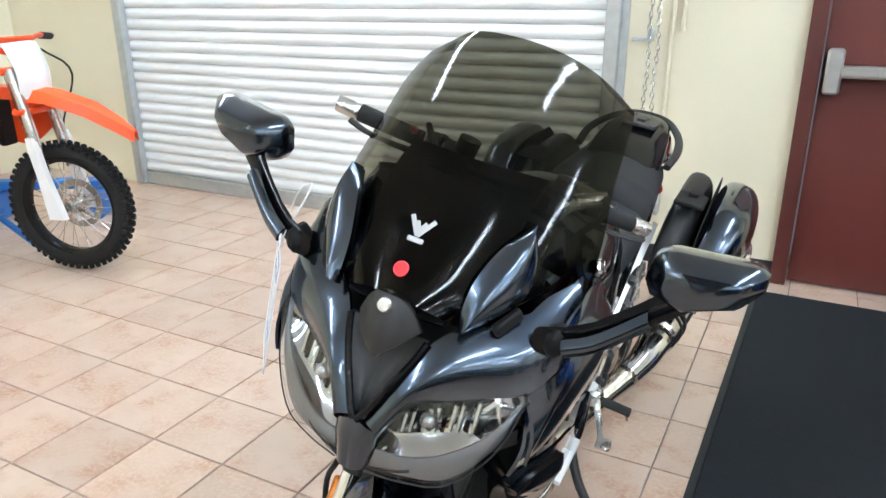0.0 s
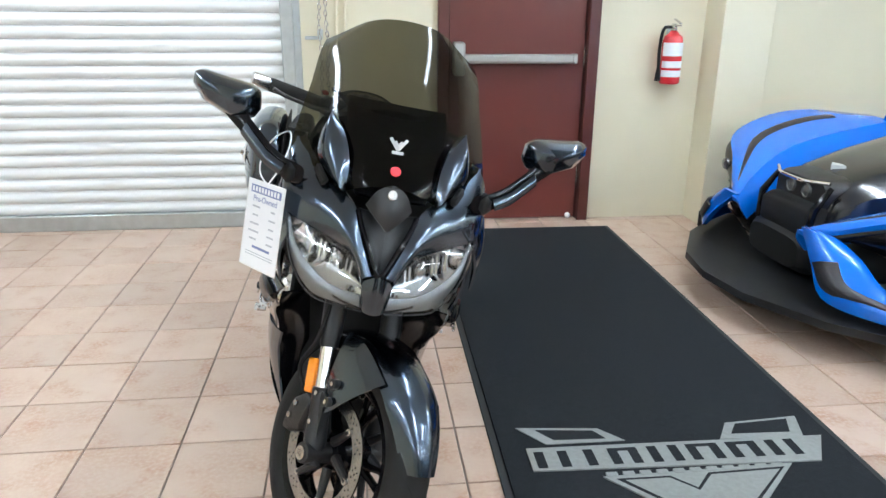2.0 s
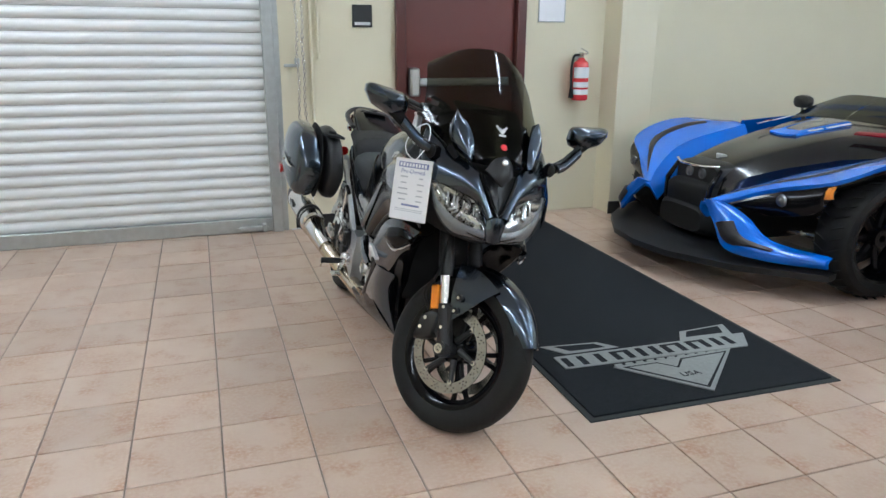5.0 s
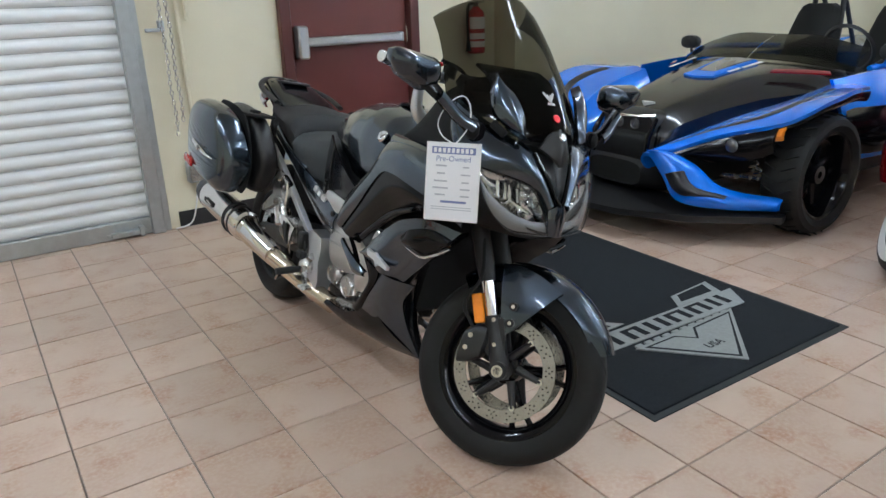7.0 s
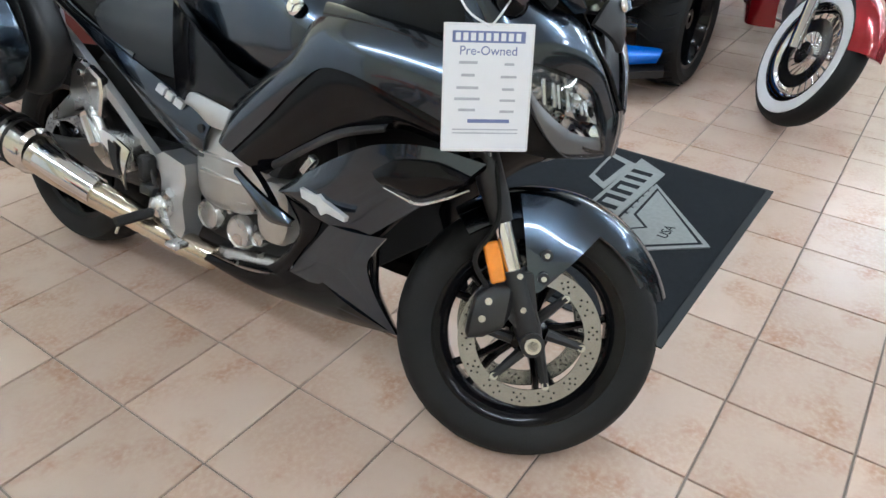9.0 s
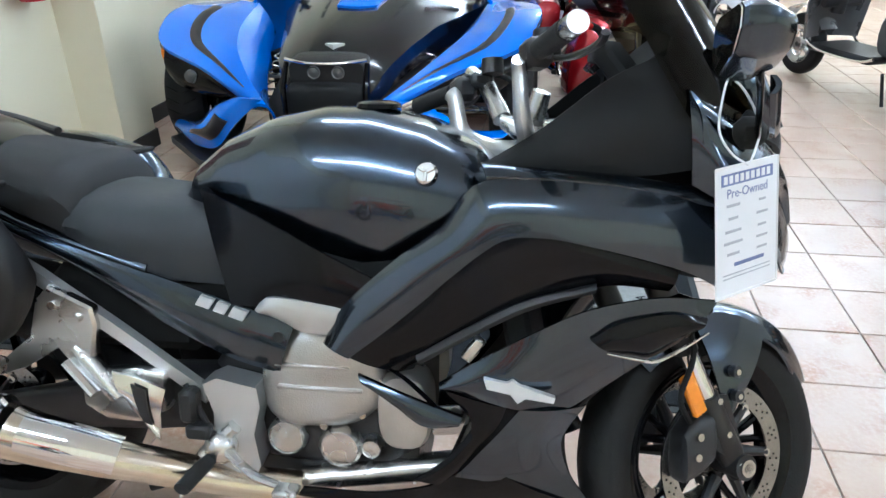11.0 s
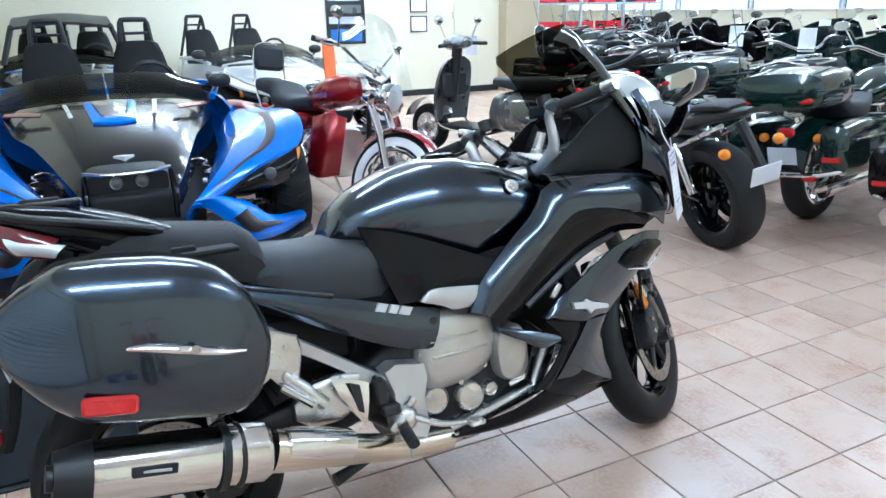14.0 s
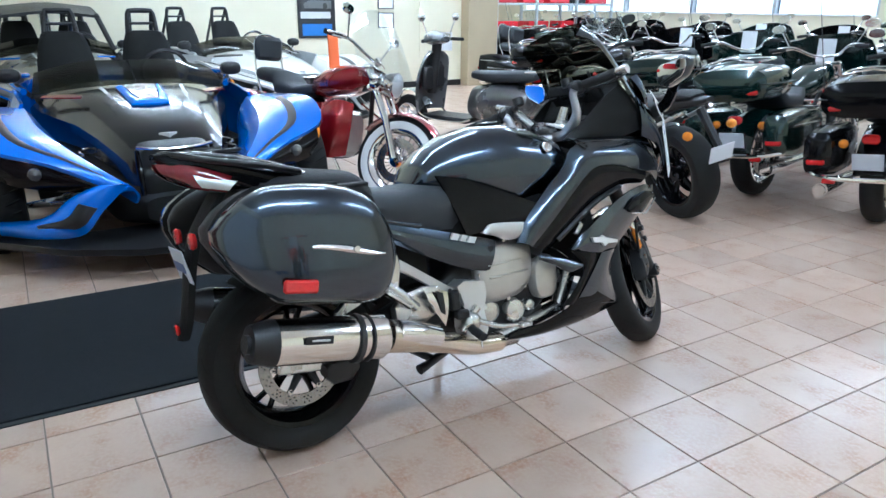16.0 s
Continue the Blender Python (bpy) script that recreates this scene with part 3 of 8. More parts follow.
emblem("emblem_v_fill", [(0.36, 0.326), (0.495, 0.326), (0.56, 0.262), (0.625, 0.33), (0.845, 0.338), (0.572, 0.092)], 0.0178, CARPET_GREY)
for k, x in enumerate((0.17, 0.29, 0.40, 0.53, 0.66, 0.79, 0.92)):
    w = (0.045, 0.008, 0.04, 0.042, 0.045, 0.042, 0.04)[k]
    for side_x in ((-1, 1) if w > 0.01 else (0,)):
        xb = x + side_x * (w - 0.008)
        part("emblem_block", Geo().prism([(xb - 0.015, 0.405), (xb + 0.015, 0.405), (xb + 0.015, 0.487), (xb - 0.015, 0.487)], "z", 0.0105, 0.0176), CARPET, carpet)
    if k in (2, 4, 5):
        part("emblem_block", Geo().prism([(x - w + 0.01, 0.472), (x + w - 0.01, 0.472), (x + w - 0.01, 0.487), (x - w + 0.01, 0.487)], "z", 0.0105, 0.0174), CARPET, carpet)
for k in range(11):
    part("emblem_bar", Geo().box((0.33 + k * 0.052, 0.358, 0.0145), (0.034, 0.02, 0.007), 0.0005), CARPET_GREY, carpet)


def text_mesh(name, body, size, material, parent, m, thick=0.0008, align="CENTER"):
    cu = bpy.data.curves.new(name, "FONT")
    cu.body, cu.size, cu.extrude, cu.align_x, cu.align_y = body, size, thick, align, "CENTER"
    tmp = bpy.data.objects.new(name, cu)
    scene.collection.objects.link(tmp)
    dg = bpy.context.evaluated_depsgraph_get()
    me = bpy.data.meshes.new_from_object(tmp.evaluated_get(dg))
    bpy.data.objects.remove(tmp)
    me.materials.clear()
    me.materials.append(material)
    ob = new(name, me)
    ob.parent = parent
    ob.matrix_basis = m
    return ob


text_mesh("emblem_word", "USA", 0.05, CARPET, carpet, pose(0.572, 0.2, 0.0182))

# strip lamps on the ceiling, which is out of view; places set for brightness
lampg = thing("strip_lamp", "white fluorescent strip lamp under the ceiling", "lamp", pose(0, 0, H - 0.09), group="strip lamps on the ceiling")
part("housing", Geo().box((0, 0, 0.045), (2.4, 0.22, 0.09), 0.01), WHITE_PLASTIC, lampg)
for y in (-0.055, 0.055):
    part("tube", Geo().tube([(-1.16, y, -0.02), (1.16, y, -0.02)], 0.02, 10), LAMP, lampg, "glowing fluorescent tube")
# the lamp at (7.2, 0.4) is added to brighten the far walls
SPOTS = [(-2.5, 1.8), (-2.4, -2.4), (-2.6, -5.6), (1.6, 1.2), (7.2, 0.4), (1.9, -2.6), (1.9, -6.2), (4.9, -2.6), (4.9, -6.2), (7.6, -2.6), (8.0, -6.8), (11.5, -6.8)]
lampg.matrix_basis = pose(SPOTS[0][0], SPOTS[0][1], H - 0.09, 0, 0, 90)
for x, y in SPOTS[1:]:
    copy_thing(lampg, pose(x, y, H - 0.09, 0, 0, 90))


# ---- the grey touring motorcycle: x ahead from the rear axle's ground point, y to its left, z up ----
BIKE = Matrix.Translation((-0.44, 1.895, 0)) @ pose(0, 0, 0, 0, 0, -88.85) @ pose(0, 0, 0, -11.5, 0, 0)
bike = thing("motorcycle", "dark grey sport touring motorcycle leaning on its side stand", "motorcycle", BIKE)
RA, FA = (-0.034, -0.016, 0.289), (1.49, 0.0, 0.3)
STEER_AXIS = Vector((-0.438, 0, 0.899)).normalized()
STEER_AT = Vector((1.614, 0, 0))
STEER = Matrix.Translation(STEER_AT) @ Matrix.Rotation(radians(33), 4, STEER_AXIS) @ Matrix.Translation(-STEER_AT)


# wheel, fork and fender: set a little lower and smaller before they turn with the bars
FORK = STEER @ Matrix.Translation((1.501, 0, 0.27)) @ Matrix.Scale(0.955, 4) @ Matrix.Translation((-1.49, 0, -0.3))


def turned(g):
    return g.moved(STEER)


def fork_turned(g):
    return g.moved(FORK)


def fork_pair(name, g, material, parent, label=""):
    part(name, g.moved(FORK), material, parent, label)
    part(name, g.mirror().moved(FORK), material, parent, label)


BAR_SET = Matrix.Translation((-0.03, 0.055, -0.066))


def bars_pair(name, g, material, parent, label=""):
    both(name, g.moved(BAR_SET), material, parent, label)


def both(name, g, material, parent, label=""):
    """Two steered parts, right and left."""
    part(name, g.moved(STEER), material, parent, label)
    part(name, g.mirror().moved(STEER), material, parent, label)


def tyre_profile(r, rim, hw):
    right = [(rim - 0.008, hw * 0.72), (rim + 0.006, hw * 0.86), (rim + (r - rim) * 0.4, hw * 1.0), (rim + (r - rim) * 0.72, hw * 0.93), (rim + (r - rim) * 0.9, hw * 0.66), (r - 0.003, hw * 0.34), (r, 0)]
    return right + [(a, -b) for a, b in right[-2::-1]]


def rim_profile(rim, hw):
    return [(rim - 0.012, hw * 0.80), (rim + 0.004, hw * 0.84), (rim + 0.004, hw * 0.76), (rim - 0.012, hw * 0.70), (rim - 0.022, hw * 0.45), (rim - 0.026, 0), (rim - 0.022, -hw * 0.45), (rim - 0.012, -hw * 0.70), (rim + 0.004, -hw * 0.76), (rim + 0.004, -hw * 0.84), (rim - 0.012, -hw * 0.80), (rim - 0.034, -hw * 0.45), (rim - 0.036, 0), (rim - 0.034, hw * 0.45)]


def wheel(parent, c, r, hw, rim, spokes, mx=None, rim_mat=GLOSS_BLACK, disc=0.16, disc_y=0.068, two=True, holes=True):
    """A cast wheel with tyre, rim, split spokes and drilled brake discs."""
    f = (lambda g: g.moved(mx)) if mx is not None else (lambda g: g)
    w = part("wheel", f(Geo().lathe([(0.028, -0.06), (0.045, -0.055), (0.05, -0.03), (0.05, 0.03), (0.045, 0.055), (0.028, 0.06)], c, seg=28)), rim_mat, parent, "black cast wheel")
    part("tyre", f(Geo().lathe(tyre_profile(r, rim, hw), c, seg=72)), RUBBER, w, "black rubber tyre")
    part("rim", f(Geo().lathe(rim_profile(rim, hw), c, seg=64, closed=True)), rim_mat, w)
    for k in range(spokes):
        g = Geo()
        a = 2 * math.pi * (k + 0.15) / spokes
        for da in (-0.17, 0.17):
            P = [(c[0] + q * math.cos(a + s), c[1], c[2] + q * math.sin(a + s)) for q, s in ((0.042, da * 0.3), (0.10, da * 0.5), (0.15, da * 0.8), (rim - 0.024, da))]
            g.tube(curve(P, 8), [0.017, 0.013, 0.011, 0.013], 8, flat=0.8)
        part("spoke", f(g), rim_mat, w)
    for s in ((-1, 1) if two else (-1,)):
        y = c[1] + s * disc_y
        d = part("brake_disc", f(Geo().lathe([(disc, y - 0.0025), (disc, y + 0.0025), (disc - 0.038, y + 0.0025), (disc - 0.038, y - 0.0025)], (c[0], 0, c[2]), seg=56, closed=True)), DISC, w, "drilled steel brake disc")
        if holes:
            # drillings are dark dots on the disc, shade put into the colour
            hg = Geo()
            for k in range(42):
                for q, o in ((disc - 0.010, 0), (disc - 0.019, 0.07), (disc - 0.028, 0.0)):
                    a = 2 * math.pi * k / 42 + o + (0.03 if k % 2 else 0)
                    if (k + int(q * 1000)) % 3 == 0:
                        continue
                    x, z = c[0] + q * math.cos(a), c[2] + q * math.sin(a)
                    hg.tube([(x, y - 0.0029, z), (x, y + 0.0029, z)], 0.0026, 6)
            tagged(part("drilling", f(hg), HOLE_SHADE, d), kind="stuff")
        for k in range(6):
            a = 2 * math.pi * k / 6
            g = Geo().tube([(c[0] + 0.04 * math.cos(a + 0.3), y * 0.85, c[2] + 0.04 * math.sin(a + 0.3)), (c[0] + (disc - 0.04) * math.cos(a), y, c[2] + (disc - 0.04) * math.sin(a))], [0.014, 0.009], 8)
            part("carrier_arm", f(g), SATIN_BLACK, d)
            x, z = c[0] + (disc - 0.042) * math.cos(a), c[2] + (disc - 0.042) * math.sin(a)
            part("rivet", f(Geo().tube([(x, y - 0.007, z), (x, y + 0.007, z)], 0.009, 10)), STEEL, d)
    return w


front = wheel(bike, FA, 0.301, 0.056, 0.2159, 5, FORK)
rear = wheel(bike, RA, 0.294, 0.086, 0.203, 5, None, disc=0.136, disc_y=0.078, two=False)

def grooves(parent, c, r, rim, hw, n, mx=None):
    """Slanted rain grooves across a road tyre: near-black bars with their shade as colour."""
    g = Geo()
    for k in range(n):
        for s in (-1, 1):
            pts = []
            for q in (0.12, 0.3, 0.5, 0.68, 0.8):
                a = 2 * math.pi * (k + 0.25 * s) / n + 0.28 * q
                rr = float(np.interp(q, [0, 0.34, 0.66, 0.93], [r, r - 0.003, rim + (r - rim) * 0.9, rim + (r - rim) * 0.72])) - 0.0014
                pts.append((c[0] + rr * math.cos(a), c[1] + s * hw * q, c[2] + rr * math.sin(a)))
            g.tube(pts, [0.001, 0.0024, 0.0026, 0.0022, 0.001], 5)
    tagged(part("tread_groove", g.moved(mx) if mx is not None else g, HOLE_SHADE, parent), kind="stuff")


grooves(front, FA, 0.301, 0.2159, 0.056, 22, FORK)
grooves(rear, RA, 0.294, 0.203, 0.086, 24)

# fork, fender, brakes: all turned with the bars
D = np.array([-0.438, 0, 0.899])
AX = np.array([1.49, -0.1, 0.3])
fork_pair("fork_slider", Geo().tube([AX - D * 0.03, AX + D * 0.03, AX + D * 0.09, AX + D * 0.165], [0.02, 0.03, 0.027, 0.026], 18).tube([AX + (0, -0.035, 0), AX + (0, 0.05, 0)], 0.027, 16), SATIN_BLACK, bike, "black fork slider")
fork_pair("fork_stanchion", Geo().tube([AX + D * 0.16, AX + D * 0.34], 0.0215, 18), CHROME, bike, "chrome fork tube")
fork_pair("fork_upper", Geo().tube([AX + D * 0.27, AX + D * 0.32, AX + D * 0.78], [0.024, 0.029, 0.029], 18), SATIN_BLACK, bike)
fork_pair("axle_nut", Geo().tube([AX + (0, -0.03, 0), AX + (0, -0.042, 0)], 0.013, 6).tube([AX + (0, -0.03, 0), AX + (0, -0.042, 0)], 0.018, 16), STEEL, bike, "steel axle end")
fork_pair("fork_reflector", Geo().box(AX + D * 0.175 + np.array([-0.04, -0.016, 0]), (0.034, 0.014, 0.09), 0.004, Euler((0, radians(-24), 0)).to_matrix()), AMBER, bike, "amber reflector")
fork_pair("reflector_bracket", Geo().box(AX + D * 0.165 + np.array([-0.025, -0.004, -0.01]), (0.05, 0.006, 0.11), 0.002, Euler((0, radians(-24), 0)).to_matrix()), SATIN_BLACK, bike)
cal = Geo().loft([rounded_ring((x, z), hw, hh, -0.093, 4) for x, z, hw, hh in ((1.345, 0.31, 0.02, 0.02), (1.352, 0.33, 0.03, 0.05), (1.385, 0.352, 0.034, 0.062), (1.42, 0.365, 0.034, 0.05), (1.43, 0.37, 0.026, 0.03))])
fork_pair("brake_caliper", cal, SATIN_BLACK, bike, "black brake caliper")
fork_pair("caliper_piston_cap", Geo().tube([(1.378, -0.12, 0.375), (1.378, -0.133, 0.375)], 0.008, 12).tube([(1.372, -0.12, 0.335), (1.372, -0.133, 0.335)], 0.008, 12), STEEL, bike)
fork_pair("caliper_bolt", Geo().tube([(1.432, -0.115, 0.44), (1.432, -0.128, 0.44)], 0.007, 6).tube([(1.455, -0.115, 0.37), (1.455, -0.128, 0.37)], 0.007, 6), STEEL, bike)
fork_pair("caliper_mount", Geo().prism([(1.40, 0.36), (1.43, 0.45), (1.46, 0.45), (1.50, 0.33), (1.46, 0.32)], "y", -0.117, -0.097), SATIN_BLACK, bike)
fork_pair("brake_hose", Geo().tube(curve([(1.37, -0.11, 0.40), (1.33, -0.13, 0.46), (1.36, -0.135, 0.55), (1.33, -0.12, 0.66), (1.28, -0.08, 0.75)], 24), 0.006, 8), MATT_BLACK, bike)
fr = []
for k in range(25):
    a = radians(26 + (132 - 26) * k / 24)
    q = 0.330 - 0.012 * abs(k / 24 - 0.5)
    taper = 0.55 + 0.45 * min(1, k / 7) if k < 8 else (1 if k < 20 else 1 - 0.05 * (k - 20))
    ring_pts = []
    for s in np.linspace(-1, 1, 13):
        drop = 0.012 * s * s + (0.045 if abs(s) > 0.9 else 0.012 * max(0, abs(s) - 0.55) / 0.35)
        ridge = 0.004 * math.exp(-(s / 0.25) ** 2)
        ring_pts.append((FA[0] + (q - drop + ridge) * math.cos(a), s * 0.078 * taper, FA[2] + (q - drop + ridge) * math.sin(a)))
    inner = [(FA[0] + (p[0] - FA[0]) * 0.985, p[1] * 0.95, FA[2] + (p[2] - FA[2]) * 0.985) for p in ring_pts[::-1]]
    fr.append(ring_pts + inner)
fender = part("front_fender", fork_turned(Geo().loft(fr)), GRAPHITE, bike, "glossy dark grey front fender")
for s in (1, -1):
    g = Geo().patch([(1.40, -0.080, 0.61), (1.49, -0.083, 0.612), (1.60, -0.08, 0.575)], [(1.452, -0.110, 0.435), (1.475, -0.114, 0.41), (1.50, -0.110, 0.435)], (0, -0.012, 0), 14, 10, 0.005)
    part("fender_side", fork_turned(g if s == 1 else g.mirror()), GRAPHITE, fender, "dark grey fender bracket")
    for z, x in ((0.495, 1.478), (0.445, 1.482)):
        h = Geo().tube([(x, -0.10, z), (x, -0.128, z)], 0.0125, 12)
        part("fender_bolt", fork_turned(h if s == 1 else h.mirror()), SATIN_BLACK, fender)
        h = Geo().tube([(x, -0.12, z), (x, -0.131, z)], 0.0065, 6)
        part("bolt_head", fork_turned(h if s == 1 else h.mirror()), STEEL, fender, "steel bolt")

# bars: risers, grips, levers, switches, yoke (turned)
bars_pair("bar_riser", Geo().tube(curve([(1.12, -0.07, 0.955), (1.09, -0.13, 0.965), (1.055, -0.18, 1.0), (1.045, -0.19, 1.07), (1.04, -0.2, 1.085)], 18), [0.015, 0.016, 0.016, 0.013, 0.012], 12, flat=1.4), SILVER_PAINT, bike, "silver handlebar riser")
part("bar_casting", Geo().loft([rounded_ring((x, z), hw, hh, 0.0, 3.5, 16) for x, z, hw, hh in ((1.06, 0.945, 0.05, 0.012), (1.09, 0.932, 0.09, 0.018), (1.15, 0.925, 0.115, 0.02), (1.22, 0.937, 0.10, 0.018), (1.25, 0.945, 0.06, 0.01))]), ALU, bike, "cast aluminium handlebar mount")
part("bar_post", Geo().tube([(1.115, -0.06, 0.93), (1.135, -0.075, 1.005)], [0.024, 0.017], 14), ALU, bike)
part("bar_post", Geo().tube([(1.06, 0.04, 0.945), (1.02, 0.10, 1.012), (0.985, 0.16, 1.03)], [0.02, 0.017, 0.015], 14), ALU, bike)
part("top_yoke", turned(Geo().box((1.15, 0, 0.90), (0.09, 0.26, 0.035), 0.012).tube([(1.15, 0, 0.88), (1.15, 0, 0.935)], 0.022, 16)), SILVER_PAINT, bike, "silver top yoke")
bars_pair("grip", Geo().tube([(1.06, -0.235, 1.095), (1.03, -0.365, 1.088)], [0.017, 0.0195, 0.0185, 0.018], 16), GRIP, bike, "black rubber grip")
bars_pair("bar_end", Geo().tube([(1.03, -0.365, 1.088), (1.0285, -0.372, 1.0875), (1.019, -0.41, 1.0855)], [0.014, 0.0175, 0.0165, 0.0165], 18), STEEL, bike, "steel bar-end weight")
bars_pair("switch_box", Geo().box((1.07, -0.205, 1.095), (0.05, 0.05, 0.05), 0.012).box((1.08, -0.2, 1.115), (0.03, 0.02, 0.02), 0.004), SATIN_BLACK, bike)
part("kill_switch", turned(Geo().box((1.098, -0.212, 1.063), (0.022, 0.014, 0.012), 0.004)), RED_LENS, bike, "red switch")
bars_pair("brake_lever", Geo().tube(curve([(1.10, -0.2, 1.09), (1.11, -0.26, 1.082), (1.10, -0.34, 1.08), (1.085, -0.38, 1.085)], 16), [0.008, 0.009, 0.007, 0.008], 8, flat=0.7), SATIN_BLACK, bike, "black lever")
bars_pair("master_cylinder", Geo().box((1.10, -0.185, 1.11), (0.05, 0.035, 0.03), 0.008).lathe([(0.0, 0.0), (0.022, 0.0), (0.022, 0.03), (0.0, 0.033)], (1.115, -0.16, 1.12), "z", 18), SATIN_BLACK, bike)
both("cable", Geo().tube(curve([(1.09, -0.19, 1.08), (1.16, -0.17, 1.06), (1.2, -0.1, 0.98), (1.17, -0.05, 0.88)], 18), 0.006, 8), MATT_BLACK, bike)

# fuel tank
TX = [0.44, 0.47, 0.53, 0.62, 0.72, 0.82, 0.93, 1.02, 1.07]
top = [0.80, 0.855, 0.905, 0.945, 0.967, 0.968, 0.945, 0.905, 0.87]
wid = [0.07, 0.10, 0.125, 0.155, 0.178, 0.19, 0.19, 0.18, 0.15]
low = [0.77, 0.765, 0.745, 0.72, 0.70, 0.69, 0.69, 0.71, 0.75]
rings = []
for x, t, w, b in zip(*[np.interp(np.linspace(0, 8, 33), range(9), q) for q in (TX, top, wid, low)]):
    half = [(0.0, 1.0), (0.35, 0.985), (0.62, 0.93), (0.82, 0.82), (0.94, 0.66), (1.0, 0.47), (0.95, 0.25), (0.84, 0.0)]
    r = [(x, -w * s, b + (t - b) * h) for s, h in half]
    rings.append([(p[0], -p[1], p[2]) for p in r[:0:-1]] + r)
tank = part("fuel_tank", Geo().loft(rings), GRAPHITE, bike, "glossy dark grey fuel tank", )
part("filler_cap", Geo().lathe([(0.0, 0.012), (0.03, 0.012), (0.042, 0.008), (0.046, 0.0)], (0.82, 0, 0.966), "z", 26), GLOSS_BLACK, tank, "black filler cap")
for s in (-1, 1):
    b = Geo().lathe([(0.0, 0.006), (0.017, 0.006), (0.02, 0.003), (0.021, 0)], (0, 0, 0), "y", 24)
    for k in range(3):
        a = 2.09 * k + 0.5
        b.box((0.009 * math.cos(a), 0.008, 0.009 * math.sin(a)), (0.006, 0.003, 0.016), 0.001, Matrix.Rotation(-a + 1.57, 3, "Y"))
    M1 = Matrix.Translation((0.943, 0.181, 0.868)) @ Matrix.Rotation(radians(28), 4, "X")
    g = b.moved(M1)
    part("tank_badge", g if s > 0 else g.mirror(), CHROME, tank, "round chrome badge")
tl = Geo().patch([(0.50, -0.13, 0.815), (0.593, -0.168, 0.79), (0.67, -0.187, 0.76), (0.76, -0.202, 0.72), (0.85, -0.209, 0.68)], [(0.57, -0.18, 0.605), (0.62, -0.188, 0.608), (0.66, -0.196, 0.615), (0.72, -0.2, 0.61), (0.80, -0.205, 0.605)], (0, -0.006, 0), 20, 10, 0.008)
pair("tank_cover", tl, GLOSS_BLACK, bike, "gloss black lower tank cover")
part("tank_core", Geo().loft([rounded_ring((x, z), hw, hh, 0, 4) for x, z, hw, hh in ((0.5, 0.68, 0.1, 0.08), (0.6, 0.68, 0.15, 0.10), (0.9, 0.70, 0.165, 0.14), (1.1, 0.74, 0.15, 0.12))]), MATT_BLACK, bike)

# seats
def saddle(name, xs, zs, ws, depth, material, label):
    rings = []
    n = 26
    for x, z, w, d in zip(*[np.interp(np.linspace(0, len(xs) - 1, n), range(len(xs)), q) for q in (xs, zs, ws, depth)]):
        half = [(0.0, 0.0), (0.4, -0.004), (0.75, -0.016), (0.93, -0.036), (1.0, -0.065), (0.98, -0.6 * d), (0.9, -d), (0.0, -d)]
        r = [(x, -w * s, z + h) for s, h in half]
        rings.append([(p[0], -p[1], p[2]) for p in r[-2:0:-1]] + r)
    return part(name, Geo().loft(rings), material, bike, label)


saddle("rider_seat", [0.20, 0.23, 0.28, 0.36, 0.46, 0.54, 0.60, 0.625], [0.775, 0.805, 0.803, 0.795, 0.797, 0.79, 0.76, 0.70], [0.13, 0.165, 0.18, 0.182, 0.17, 0.155, 0.14, 0.12], [0.09, 0.11, 0.13, 0.15, 0.16, 0.16, 0.13, 0.08], VINYL, "black vinyl rider seat")
saddle("pillion_seat", [-0.14, -0.10, -0.03, 0.06, 0.15, 0.21, 0.245, 0.262], [0.885, 0.905, 0.905, 0.89, 0.878, 0.868, 0.84, 0.78], [0.08, 0.12, 0.145, 0.155, 0.165, 0.17, 0.165, 0.15], [0.05, 0.07, 0.09, 0.11, 0.13, 0.14, 0.14, 0.09], VINYL_DARK, "black vinyl pillion seat")
part("seat_base", Geo().loft([rounded_ring((x, z), hw, hh, 0, 4) for x, z, hw, hh in ((-0.15, 0.80, 0.09, 0.05), (0.1, 0.75, 0.13, 0.07), (0.4, 0.65, 0.14, 0.08), (0.6, 0.63, 0.14, 0.07))]), MATT_BLACK, bike)

# tail
pair("side_cover", Geo().patch([(0.02, -0.165, 0.775), (0.12, -0.178, 0.735), (0.24, -0.186, 0.70), (0.42, -0.192, 0.65), (0.58, -0.194, 0.602), (0.69, -0.192, 0.57)], [(0.06, -0.155, 0.715), (0.16, -0.165, 0.69), (0.27, -0.175, 0.635), (0.42, -0.188, 0.555), (0.56, -0.192, 0.49), (0.655, -0.19, 0.465)], (0, -0.014, 0), 24, 9, 0.006).moved(Matrix.Translation((0, 0.022, 0))), GRAPHITE, bike, "dark grey side cover")
pair("side_cover_edge", Geo().patch([(0.02, -0.16, 0.79), (0.14, -0.176, 0.745), (0.26, -0.186, 0.71), (0.40, -0.192, 0.672)], [(0.03, -0.167, 0.772), (0.14, -0.181, 0.732), (0.26, -0.191, 0.697), (0.40, -0.197, 0.657)], (0, -0.004, 0), 16, 5, 0.006).moved(Matrix.Translation((0, 0.022, 0))), GRAPHITE, bike, "dark grey upper edge")
